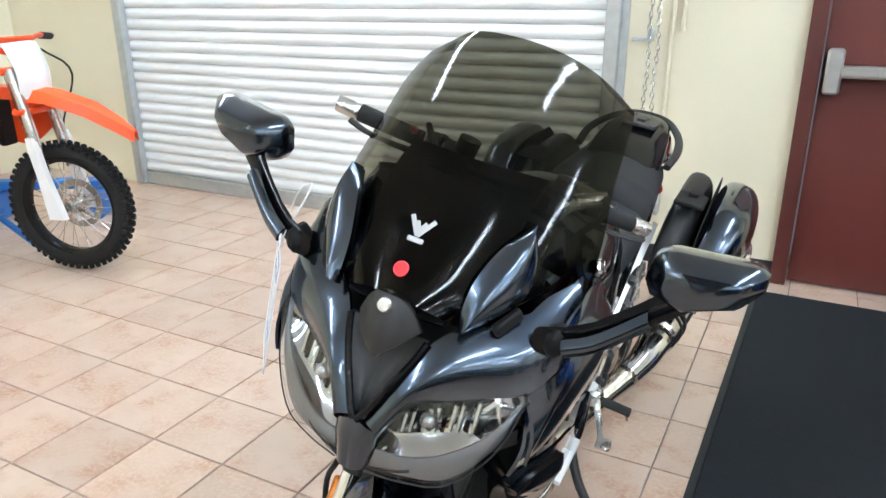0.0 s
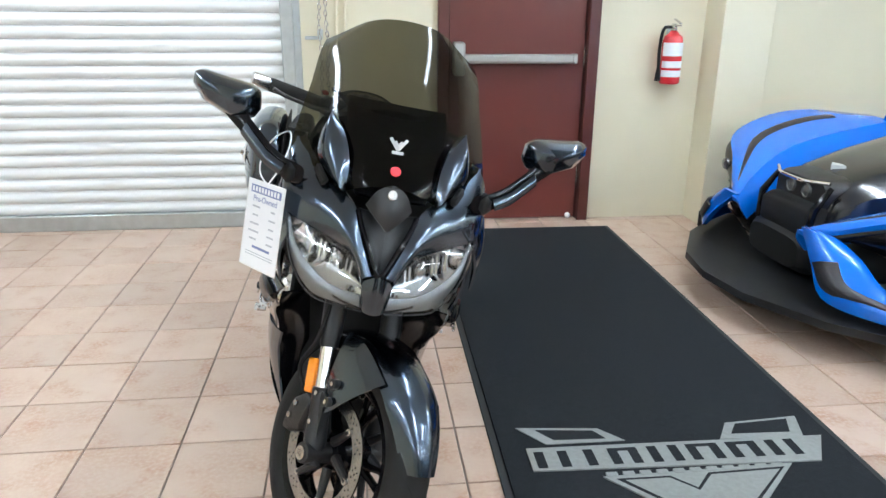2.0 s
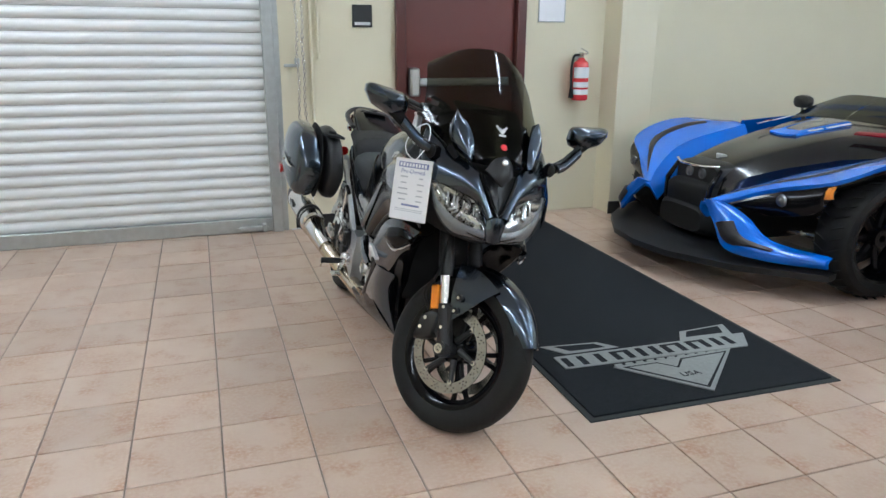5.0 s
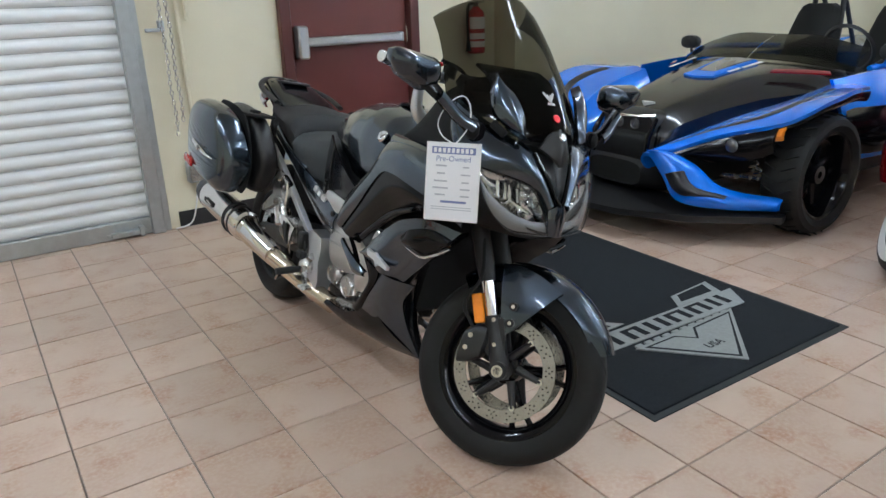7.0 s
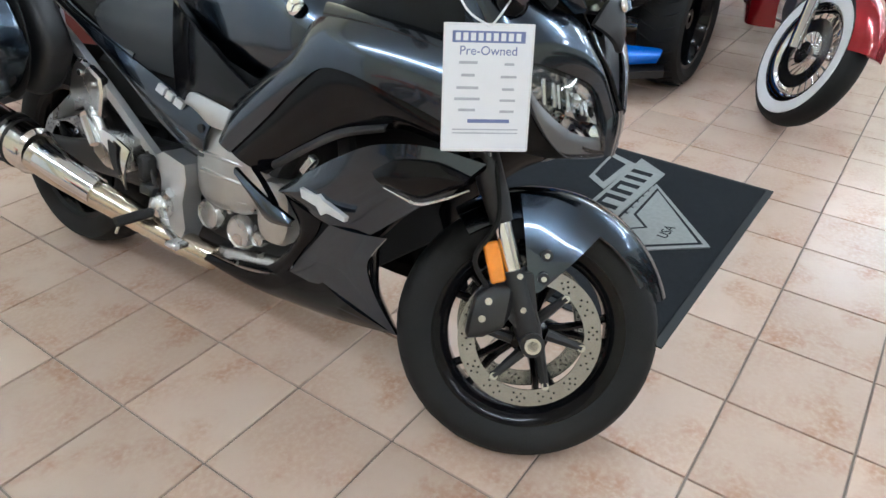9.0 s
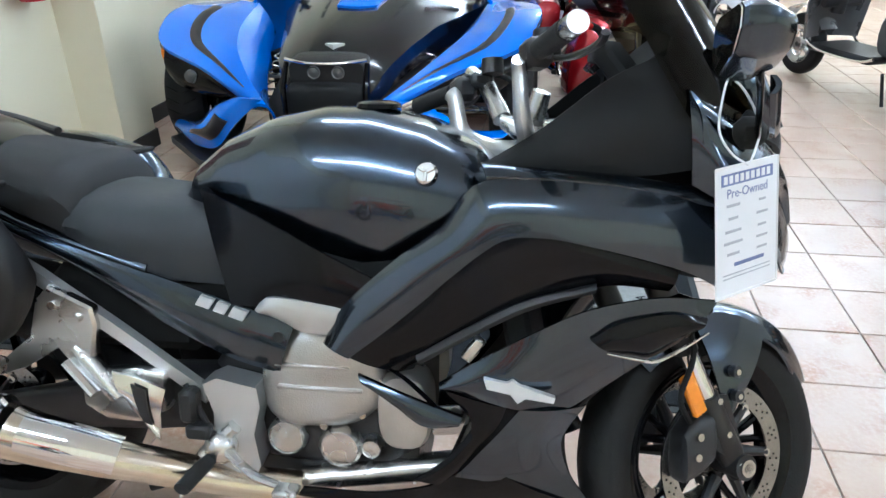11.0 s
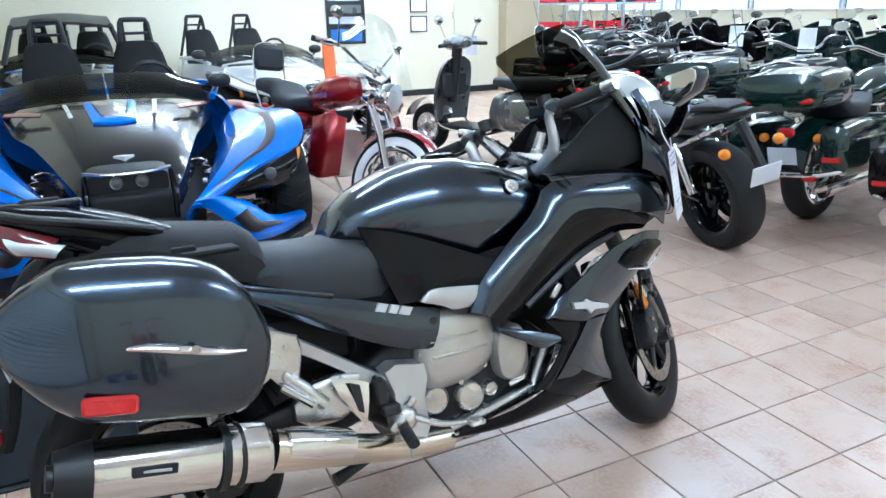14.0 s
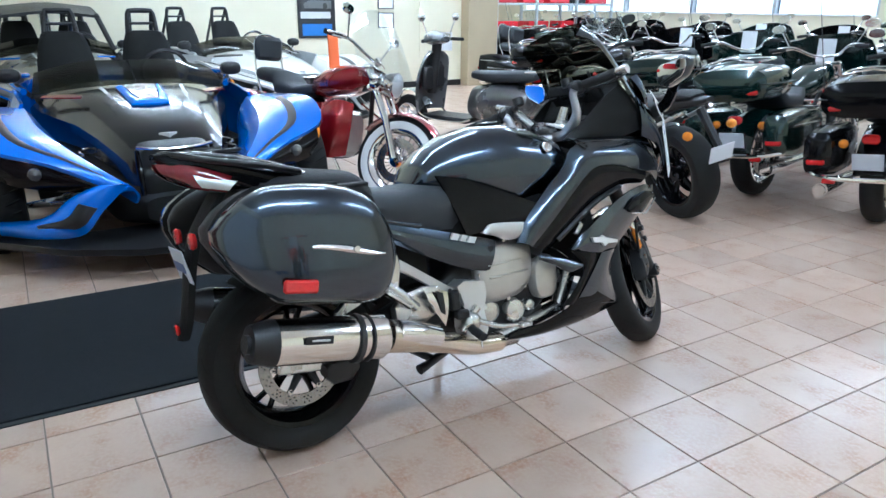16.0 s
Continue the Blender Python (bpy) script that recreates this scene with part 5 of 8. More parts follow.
# fairing sides
for s in (-1, 1):
    def side(g):
        return g if s < 0 else g.mirror()
    fa = part("side_fairing", side(Geo().patch([(0.755, -0.205, 0.55), (0.80, -0.212, 0.63), (0.898, -0.215, 0.723), (0.978, -0.215, 0.785), (1.027, -0.215, 0.854), (1.10, -0.22, 0.872), (1.22, -0.225, 0.872), (1.36, -0.225, 0.852), (1.45, -0.205, 0.82)], [(0.808, -0.225, 0.53), (0.875, -0.234, 0.588), (0.945, -0.242, 0.652), (1.01, -0.25, 0.715), (1.081, -0.258, 0.772), (1.142, -0.263, 0.782), (1.22, -0.264, 0.772), (1.37, -0.248, 0.735), (1.455, -0.215, 0.69)], (0, -0.016, 0.006), 40, 12, 0.006)), GRAPHITE, bike, "glossy dark grey fairing side")
    part("fairing_shoulder", side(Geo().patch([(1.03, -0.165, 0.885), (1.15, -0.17, 0.875), (1.27, -0.175, 0.87), (1.40, -0.185, 0.86)], [(1.05, -0.217, 0.872), (1.16, -0.228, 0.873), (1.28, -0.23, 0.865), (1.42, -0.222, 0.84)], (0, -0.004, 0.012), 20, 6, 0.006, (0, 0.3, -1))), GRAPHITE, fa)
    part("air_duct", side(Geo().patch([(0.803, -0.219, 0.532), (0.87, -0.228, 0.59), (0.94, -0.236, 0.653), (1.005, -0.244, 0.716), (1.076, -0.252, 0.771), (1.142, -0.257, 0.78), (1.22, -0.258, 0.77), (1.37, -0.242, 0.733)], [(0.90, -0.2, 0.50), (0.955, -0.204, 0.54), (1.01, -0.207, 0.575), (1.07, -0.21, 0.612), (1.13, -0.213, 0.645), (1.2, -0.218, 0.675), (1.27, -0.222, 0.695), (1.36, -0.222, 0.69)], (0, -0.012, 0), 30, 10, 0.006)), GLOSS_BLACK, fa, "gloss black recessed panel")
    part("duct_blade", side(Geo().patch([(0.93, -0.214, 0.54), (1.02, -0.222, 0.60), (1.12, -0.23, 0.66), (1.24, -0.235, 0.70)], [(0.94, -0.216, 0.525), (1.03, -0.225, 0.585), (1.13, -0.233, 0.645), (1.24, -0.238, 0.685)], (0, -0.006, 0), 18, 5, 0.006)), SATIN_BLACK, fa)
    part("duct_brace", side(Geo().box((1.035, -0.212, 0.56), (0.022, 0.02, 0.05), 0.004, Matrix.Rotation(radians(35), 3, "Y"))), ALU, fa)
    part("lower_fairing", side(Geo().patch([(0.975, -0.23, 0.496), (1.02, -0.236, 0.53), (1.07, -0.243, 0.565), (1.15, -0.252, 0.617), (1.23, -0.256, 0.66), (1.34, -0.248, 0.685), (1.445, -0.205, 0.672)], [(0.985, -0.231, 0.488), (1.05, -0.236, 0.473), (1.12, -0.236, 0.458), (1.195, -0.215, 0.452), (1.26, -0.215, 0.50), (1.33, -0.22, 0.56), (1.39, -0.212, 0.60)], (0, -0.012, 0), 30, 10, 0.006)), GRAPHITE, fa, "dark grey lower fairing")
    part("fairing_leg", side(Geo().patch([(1.122, -0.236, 0.459), (1.088, -0.236, 0.412), (1.052, -0.234, 0.366), (1.024, -0.229, 0.328), (0.99, -0.219, 0.285)], [(1.24, -0.195, 0.456), (1.21, -0.198, 0.41), (1.20, -0.196, 0.37), (1.222, -0.18, 0.30), (1.268, -0.158, 0.225)], (0, -0.012, 0), 22, 10, 0.006)), GRAPHITE, fa, "dark grey fairing leg")
    part("leg_panel", side(Geo().patch([(0.985, -0.229, 0.484), (1.036, -0.231, 0.424), (1.014, -0.229, 0.374), (0.973, -0.225, 0.324), (0.93, -0.219, 0.289)], [(1.098, -0.234, 0.46), (1.084, -0.233, 0.422), (1.052, -0.231, 0.379), (1.02, -0.227, 0.331), (0.985, -0.219, 0.284)], (0, -0.006, 0), 20, 8, 0.006)), GLOSS_BLACK, fa)
    part("leg_slot", side(Geo().patch([(1.085, -0.222, 0.465), (1.065, -0.222, 0.42), (1.03, -0.22, 0.37), (0.99, -0.214, 0.32)], [(1.15, -0.222, 0.46), (1.12, -0.222, 0.41), (1.08, -0.22, 0.36), (1.03, -0.214, 0.31)], (0, 0, 0), 12, 5, 0.006)), MATT_BLACK, fa, "black slot")
    part("belly_panel", side(Geo().patch([(1.05, -0.228, 0.345), (0.978, -0.222, 0.289), (0.912, -0.213, 0.26), (0.837, -0.206, 0.242), (0.70, -0.193, 0.232)], [(1.268, -0.155, 0.222), (1.09, -0.16, 0.195), (0.90, -0.17, 0.188), (0.78, -0.17, 0.193), (0.68, -0.17, 0.208)], (0, -0.014, -0.006), 24, 9, 0.006)), GLOSS_BLACK, fa, "gloss black belly panel")
    part("arch_lip", side(Geo().patch([(1.44, -0.205, 0.655), (1.385, -0.21, 0.597), (1.325, -0.216, 0.555), (1.26, -0.205, 0.49), (1.208, -0.195, 0.41), (1.222, -0.178, 0.30), (1.268, -0.154, 0.225)], [(1.40, -0.14, 0.66), (1.32, -0.14, 0.62), (1.24, -0.13, 0.55), (1.19, -0.12, 0.46), (1.165, -0.11, 0.38), (1.16, -0.1, 0.30), (1.18, -0.08, 0.225)], (0.01, 0, 0), 26, 7, 0.006, (-1, 0, 0.2))), GLOSS_BLACK, fa, "black wheel-arch liner")
    part("side_fin", side(Geo().patch([(0.825, -0.225, 0.50), (0.888, -0.237, 0.481), (0.945, -0.242, 0.463), (1.02, -0.238, 0.436)], [(0.838, -0.224, 0.478), (0.90, -0.238, 0.446), (0.95, -0.243, 0.415), (1.014, -0.24, 0.418)], (0, -0.008, 0), 18, 6, 0.01)), GRAPHITE, fa, "narrow arrow-shaped fin")
    part("fin_branch", side(Geo().patch([(0.885, -0.231, 0.517), (0.915, -0.236, 0.50), (0.965, -0.243, 0.458)], [(0.897, -0.229, 0.512), (0.93, -0.233, 0.49), (0.972, -0.239, 0.455)], (0, -0.005, 0), 12, 4, 0.01)), GLOSS_BLACK, fa)
    em = Geo().prism([(1.058, 0.526), (1.098, 0.521), (1.108, 0.527), (1.122, 0.517), (1.182, 0.499), (1.18, 0.489), (1.132, 0.494), (1.118, 0.484), (1.105, 0.50), (1.064, 0.507)], "y", -0.262, -0.25)
    part("side_emblem", side(em), DECAL, fa, "pale winged side emblem")
    part("signal_pod", side(Geo().patch([(1.222, -0.266, 0.61), (1.27, -0.272, 0.643), (1.35, -0.258, 0.659), (1.415, -0.232, 0.645)], [(1.255, -0.262, 0.588), (1.295, -0.262, 0.585), (1.33, -0.252, 0.582), (1.405, -0.23, 0.625)], (0, -0.01, 0), 16, 7, 0.014).moved(Matrix.Translation((0.012, 0.008, 0)))), GLOSS_BLACK, fa, "smoked turn signal")
    part("signal_lip", side(Geo().tube(curve([(1.252, -0.266, 0.586), (1.295, -0.268, 0.581), (1.333, -0.26, 0.576), (1.38, -0.246, 0.598), (1.418, -0.234, 0.622)], 18), [0.0015, 0.003, 0.0035, 0.003, 0.002], 8).moved(Matrix.Translation((0.012, 0.008, 0)))), ALU, fa, "pale lower lip")
    part("inner_panel", side(Geo().patch([(1.04, -0.16, 0.885), (1.14, -0.17, 0.95), (1.24, -0.18, 1.03), (1.32, -0.175, 1.07)], [(1.05, -0.17, 0.87), (1.2, -0.19, 0.872), (1.32, -0.2, 0.88), (1.42, -0.205, 0.90)], (0, -0.02, 0), 18, 8, 0.008)), MATT_BLACK, fa, "black inner panel")

# nose: cowl halves, headlamps, beak, screen, mirrors
    part("front_cowl", side(Geo().patch([(1.592, -0.012, 0.785), (1.568, -0.036, 0.845), (1.538, -0.064, 0.905), (1.512, -0.09, 0.935), (1.47, -0.135, 0.96), (1.40, -0.185, 1.0), (1.35, -0.205, 1.03)], [(1.582, -0.034, 0.755), (1.572, -0.056, 0.80), (1.56, -0.082, 0.83), (1.522, -0.155, 0.853), (1.483, -0.215, 0.868), (1.44, -0.24, 0.90), (1.39, -0.242, 0.94)], (0.012, -0.012, 0.008), 24, 10, 0.006, (-1, 0.3, -0.2))), GRAPHITE, fa, "dark grey front cowl")
    part("cowl_cheek", side(Geo().patch([(1.485, -0.215, 0.866), (1.455, -0.236, 0.89), (1.42, -0.244, 0.915), (1.36, -0.225, 1.02)], [(1.475, -0.24, 0.74), (1.455, -0.24, 0.80), (1.43, -0.235, 0.84), (1.38, -0.22, 0.87)], (0, -0.012, 0), 16, 8, 0.006)), GRAPHITE, fa)
    part("beak_side", side(Geo().patch([(1.597, -0.0, 0.79), (1.604, -0.0, 0.75), (1.602, -0.0, 0.695)], [(1.588, -0.034, 0.77), (1.592, -0.033, 0.745), (1.592, -0.026, 0.70)], (0.006, 0, 0), 12, 6, 0.01, (-1, 0, 0))), GRAPHITE, fa)
    part("groove_edge", side(Geo().tube(curve([(1.598, -0.002, 0.785), (1.592, -0.013, 0.80), (1.572, -0.037, 0.85), (1.552, -0.055, 0.885), (1.535, -0.066, 0.915)], 18), 0.006, 8)), GLOSS_BLACK, fa)
    part("centre_groove", side(Geo().patch([(1.588, 0, 0.785), (1.574, 0, 0.815), (1.556, 0, 0.855), (1.54, 0, 0.90)], [(1.594, -0.008, 0.79), (1.582, -0.024, 0.825), (1.565, -0.044, 0.865), (1.536, -0.066, 0.918)], (-0.01, 0, 0), 16, 7, 0.006, (-1, 0, 0))), SATIN_BLACK, fa, "black Y-shaped groove")
    hl = part("headlamp", side(Geo().patch([(1.582, -0.034, 0.755), (1.573, -0.055, 0.798), (1.56, -0.083, 0.829), (1.522, -0.156, 0.852), (1.483, -0.216, 0.868)], [(1.592, -0.025, 0.698), (1.58, -0.083, 0.701), (1.556, -0.146, 0.712), (1.518, -0.198, 0.775), (1.482, -0.218, 0.858)], (0.010, -0.008, 0), 26, 10, 0.003, (-1, 0.4, 0))), CLEAR, fa, "clear headlamp lens with chrome reflectors")
    hl.visible_shadow = False
    part("lamp_bowl", side(Geo().patch([(1.572, -0.036, 0.754), (1.562, -0.056, 0.794), (1.548, -0.083, 0.824), (1.51, -0.153, 0.846), (1.476, -0.209, 0.862)], [(1.578, -0.028, 0.704), (1.566, -0.083, 0.707), (1.542, -0.144, 0.718), (1.505, -0.192, 0.778), (1.474, -0.211, 0.856)], (-0.035, 0.02, 0), 26, 10, 0.003, (-1, 0.4, 0))), CHROME, hl, "chrome lamp bowl")
    part("lamp_lower", side(Geo().patch([(1.58, -0.033, 0.731), (1.57, -0.085, 0.737), (1.549, -0.133, 0.755), (1.512, -0.187, 0.80), (1.478, -0.213, 0.858)], [(1.586, -0.027, 0.702), (1.574, -0.083, 0.705), (1.55, -0.145, 0.716), (1.513, -0.195, 0.777), (1.478, -0.215, 0.857)], (0.004, -0.002, 0), 22, 6, 0.004, (-1, 0.4, 0))), SATIN_GREY, hl, "satin grey lower reflector")
    for k in range(11):
        q = k / 10
        fl = Geo().tube([(1.566 - q * 0.052, -0.052 - q * 0.105, 0.768 + q * 0.022), (1.552 - q * 0.05, -0.05 - q * 0.105, 0.792 + q * 0.044 - 0.012 * (q - 0.5) ** 2)], 0.0042, 6)
        part("reflector_flute", side(fl), CHROME if k % 3 else GLOSS_BLACK, hl)
    part("bulb_cap", side(Geo().ball((1.545, -0.095, 0.797), (0.012, 0.014, 0.014), 14, 9)), STEEL, hl)
    part("lens_rim", side(Geo().tube(curve([(1.594, -0.026, 0.698), (1.582, -0.084, 0.70), (1.558, -0.147, 0.711), (1.52, -0.199, 0.775), (1.484, -0.219, 0.86)], 20), 0.0014, 6)), SATIN_BLACK, hl)
    pad = side(Geo().patch([(1.426, -0.148, 1.099), (1.445, -0.172, 1.055), (1.475, -0.168, 1.0), (1.524, -0.109, 0.945)], [(1.43, -0.144, 1.096), (1.475, -0.118, 1.06), (1.508, -0.102, 1.01), (1.53, -0.102, 0.947)], (0.012, -0.01, 0.01), 18, 8, 0.01, (-1, 0.3, -0.4)))
    part("screen_fin", pad, GRAPHITE, fa, "grey lens-shaped fin outside the screen")
    part("cowl_slot", side(Geo().box((1.478, -0.158, 0.965), (0.05, 0.014, 0.022), 0.004, Euler((0, radians(35), radians(35))).to_matrix())), MATT_BLACK, fa)
    # mirror
    arm = part("mirror_arm", side(Geo().loft([rounded_ring((x, z), hw, hh, y, 2.6, 14) for x, y, z, hw, hh in ((1.47, -0.215, 0.955, 0.02, 0.022), (1.46, -0.25, 0.968, 0.018, 0.018), (1.45, -0.285, 0.99, 0.017, 0.016), (1.435, -0.33, 1.03, 0.018, 0.015), (1.42, -0.365, 1.06, 0.022, 0.016))])), GLOSS_BLACK, bike, "black mirror arm")
    part("arm_cover", side(Geo().patch([(1.487, -0.24, 0.975), (1.473, -0.28, 0.995), (1.452, -0.335, 1.045)], [(1.487, -0.25, 0.95), (1.473, -0.29, 0.97), (1.452, -0.345, 1.02)], (0.008, 0, 0), 12, 6, 0.008, (-1, 0, 0))), GRAPHITE, arm, "dark grey arm cover")
    part("arm_boot", side(Geo().box((1.455, -0.228, 0.955), (0.05, 0.035, 0.05), 0.014)), MATT_BLACK, arm)
    hs = []
    outline = [(-0.312, 1.07), (-0.325, 1.048), (-0.366, 1.036), (-0.44, 1.07), (-0.464, 1.106), (-0.462, 1.128), (-0.448, 1.136), (-0.335, 1.122), (-0.316, 1.108)]
    oc = polyline(outline, 36)
    cy, cz = oc.mean(axis=0)
    for dx, k in ((-0.035, 0.93), (-0.03, 0.99), (-0.012, 1.0), (0.002, 0.97), (0.032, 0.66), (0.036, 0.58), (0.038, 0.1)):
        hs.append([(1.405 + dx, cy + (p[0] - cy) * k, cz + (p[1] - cz) * k) for p in oc])
    house = part("mirror_housing", side(Geo().loft(hs)), GRAPHITE, arm, "dark grey mirror housing")
    part("mirror_glass", side(Geo().loft([[(1.405 + dx, cy + (p[0] - cy) * k, cz + (p[1] - cz) * k) for p in oc] for dx, k in ((-0.0375, 0.88), (-0.0362, 0.9))])), MIRROR, house, "mirror glass")

nose = part("nose_badge_panel", Geo().patch([(1.535, -0.052, 0.928), (1.543, -0.032, 0.965), (1.548, 0, 0.983), (1.543, 0.032, 0.965), (1.535, 0.052, 0.928)], [(1.572, -0.010, 0.892), (1.574, -0.005, 0.886), (1.575, 0, 0.884), (1.574, 0.005, 0.886), (1.572, 0.010, 0.892)], (0.010, 0, 0.0), 17, 9, 0.008, (-1, 0, -0.3)), SATIN_BLACK, bike, "black pointed nose panel")
part("nose_badge", Geo().lathe([(0.0, 0.005), (0.009, 0.005), (0.011, 0.003), (0.012, 0.0)], (0, 0, 0), "z", 24).moved(Matrix.Translation((1.561, 0, 0.964)) @ Matrix.Rotation(radians(70), 4, "Y")), STEEL, bike, "round steel badge")
part("under_nose", Geo().patch([(1.595, -0.02, 0.70), (1.575, -0.09, 0.715), (1.535, -0.155, 0.752), (1.485, -0.215, 0.80)], [(1.40, -0.02, 0.70), (1.40, -0.08, 0.70), (1.38, -0.14, 0.70), (1.36, -0.2, 0.72)], (0, 0, -0.03), 14, 6, 0.006, (0, 0, 1)).patch([(1.595, 0.02, 0.70), (1.575, 0.09, 0.715), (1.535, 0.155, 0.752), (1.485, 0.215, 0.80)], [(1.40, 0.02, 0.70), (1.40, 0.08, 0.70), (1.38, 0.14, 0.70), (1.36, 0.2, 0.72)], (0, 0, -0.03), 14, 6, 0.006, (0, 0, 1)), MATT_BLACK, bike)
part("beak_tip", Geo().box((1.545, 0, 0.702), (0.10, 0.05, 0.016), 0.006), SATIN_BLACK, bike)
part("headstock_shroud", Geo().loft([rounded_ring((x, z), hw, hh, 0, 4) for x, z, hw, hh in ((1.16, 0.84, 0.14, 0.06), (1.26, 0.82, 0.16, 0.10), (1.40, 0.83, 0.15, 0.09), (1.52, 0.83, 0.10, 0.07))]), MATT_BLACK, bike)

# screen: a curved sheet
rows = 15
cols = 21
V, F = [], []
zs = np.linspace(0, 1, rows)
for t in zs:
    xc = np.interp(t, [0, 0.2, 0.45, 0.7, 1.0], [1.551, 1.520, 1.455, 1.375, 1.268])
    zc = np.interp(t, [0, 0.2, 0.45, 0.7, 1.0], [0.978, 1.014, 1.098, 1.205, 1.325])
    w = np.interp(t, [0, 0.1, 0.2, 0.35, 0.5, 0.65, 0.85, 0.94, 1.0], [0.115, 0.16, 0.205, 0.238, 0.228, 0.213, 0.203, 0.194, 0.155])
    for s in np.linspace(-1, 1, cols):
        back = (0.13 * s * s + 0.05 * s ** 4) * np.interp(t, [0, 0.3, 1], [0.3, 0.75, 0.72])
        drop = np.interp(t, [0, 0.3, 0.6, 1], [0.042, 0.07, 0.045, 0.035]) * s * s + (0.03 * max(0, t - 0.8) / 0.2) * s ** 4
        V.append((xc - back, s * w, zc - drop))
for i in range(rows - 1):
    for j in range(cols - 1):
        a = i * cols + j
        F.append((a, a + 1, a + cols + 1, a + cols))
sg = Geo().add(V, F)
screen = part("windscreen", sg, SMOKE, bike, "tall smoked windscreen", 80)
badge = Geo()
for a, b in (((-0.028, 0.03), (0, -0.012)), ((0.028, 0.03), (0, -0.012)), ((-0.012, 0.02), (0, 0.0)), ((0.012, 0.02), (0, 0.0))):
    d = Vector((b[0] - a[0], b[1] - a[1]))
    n = Vector((-d.y, d.x)).normalized() * 0.005
    badge.prism([(a[0] + n.x, a[1] + n.y), (a[0] - n.x, a[1] - n.y), (b[0] - n.x, b[1] - n.y), (b[0] + n.x, b[1] + n.y)], "z", 0, 0.002)
badge.box((0, -0.021, 0.001), (0.038, 0.011, 0.002), 0.0005)
SCR_M = Matrix(((0, -0.585, 0.81, 1.4885), (1, 0, 0, 0), (0, 0.81, 0.585, 1.0575), (0, 0, 0, 1)))
part("screen_emblem", badge.moved(SCR_M @ Matrix.Scale(0.68, 4)), DECAL, screen, "pale winged emblem")
part("red_sticker", Geo().lathe([(0.0, 0.002), (0.011, 0.002), (0.012, 0.0)], (0, 0, 0), "z", 20).moved(Matrix.Translation((0.039, 0, -0.0475)) @ SCR_M), RED_DOT, screen, "round red sticker")
part("screen_mount", Geo().patch([(1.53, -0.08, 0.95), (1.44, -0.11, 1.02), (1.36, -0.12, 1.10), (1.30, -0.12, 1.13)], [(1.53, 0.08, 0.95), (1.44, 0.11, 1.02), (1.36, 0.12, 1.10), (1.30, 0.12, 1.13)], (0.01, 0, 0.0), 14, 7, 0.01, (-1, 0, -1)), GLOSS_BLACK, bike, "black screen mount")
dash = part("dash_panel", Geo().box((1.27, 0, 1.04), (0.05, 0.28, 0.13), 0.02, Matrix.Rotation(radians(-40), 3, "Y")).patch([(1.33, -0.17, 1.08), (1.36, 0, 1.12), (1.33, 0.17, 1.08)], [(1.22, -0.17, 0.95), (1.24, 0, 0.99), (1.22, 0.17, 0.95)], (0, 0, 0.02), 12, 6, 0.01, (0, 0, -1)), MATT_BLACK, bike, "black instrument panel")
for y in (-0.07, 0.02, 0.09):
    part("dial", Geo().tube([(1.245, y, 1.06), (1.237, y, 1.068)], 0.035, 22), GLOSS_BLACK, dash)

# price tag on a loop of string
TAGC = Vector((-0.513, 0.436, 0.852))
ta = Vector((0.094, -0.112, -0.004)).normalized()
tu = Vector((0.042, 0.020, 0.206)).normalized()
tn = ta.cross(tu).normalized()
tu = tn.cross(ta)
TAGM = Matrix(((ta.x, tu.x, tn.x, TAGC.x), (ta.y, tu.y, tn.y, TAGC.y), (ta.z, tu.z, tn.z, TAGC.z), (0, 0, 0, 1)))
tag = thing("price_tag", "white printed price tag hanging by a string from the mirror", "tag", TAGM)
part("card", Geo().box((0, 0, 0), (0.143, 0.206, 0.0012), 0.0004), PAPER, tag)
part("sleeve", Geo().box((0, -0.1, 0.0012), (0.147, 0.003, 0.001), 0.0003).box((0, 0.101, 0.0012), (0.147, 0.003, 0.001), 0.0003).box((-0.072, 0, 0.0012), (0.003, 0.2, 0.001), 0.0003).box((0.072, 0, 0.0012), (0.003, 0.2, 0.001), 0.0003), WHITE_PLASTIC, tag)
part("header_bar", Geo().box((0.0, 0.082, 0.0009), (0.118, 0.018, 0.0008), 0.0002), INK_BLUE, tag)
for k in range(9):
    part("header_stroke", Geo().box((-0.05 + k * 0.0122, 0.082, 0.0014), (0.008, 0.012, 0.0006), 0.0002), PAPER, tag)
text_mesh("tag_title", "Pre-Owned", 0.02, INK_BLUE, tag, pose(0, 0.06, 0.0010), 0.0002)
for k, y in enumerate((0.042, 0.022, 0.002, -0.016, -0.034)):
    part("line_of_print", Geo().box((-0.032, y, 0.0009), ((0.03, 0.022, 0.036, 0.042, 0.028)[k], 0.0045, 0.0006), 0.0002), INK, tag)
    part("line_of_print", Geo().box((0.035, y - 0.002, 0.0009), ((0.016, 0.026, 0.02, 0.026, 0.024)[k], 0.004, 0.0006), 0.0002), INK, tag)
part("stock_line", Geo().box((0.005, -0.052, 0.0009), (0.07, 0.006, 0.0006), 0.0002), INK_BLUE, tag)
for y in (-0.066, -0.072):
    part("small_print", Geo().box((0.0, y, 0.0009), (0.11, 0.002, 0.0006), 0.0002), INK, tag)
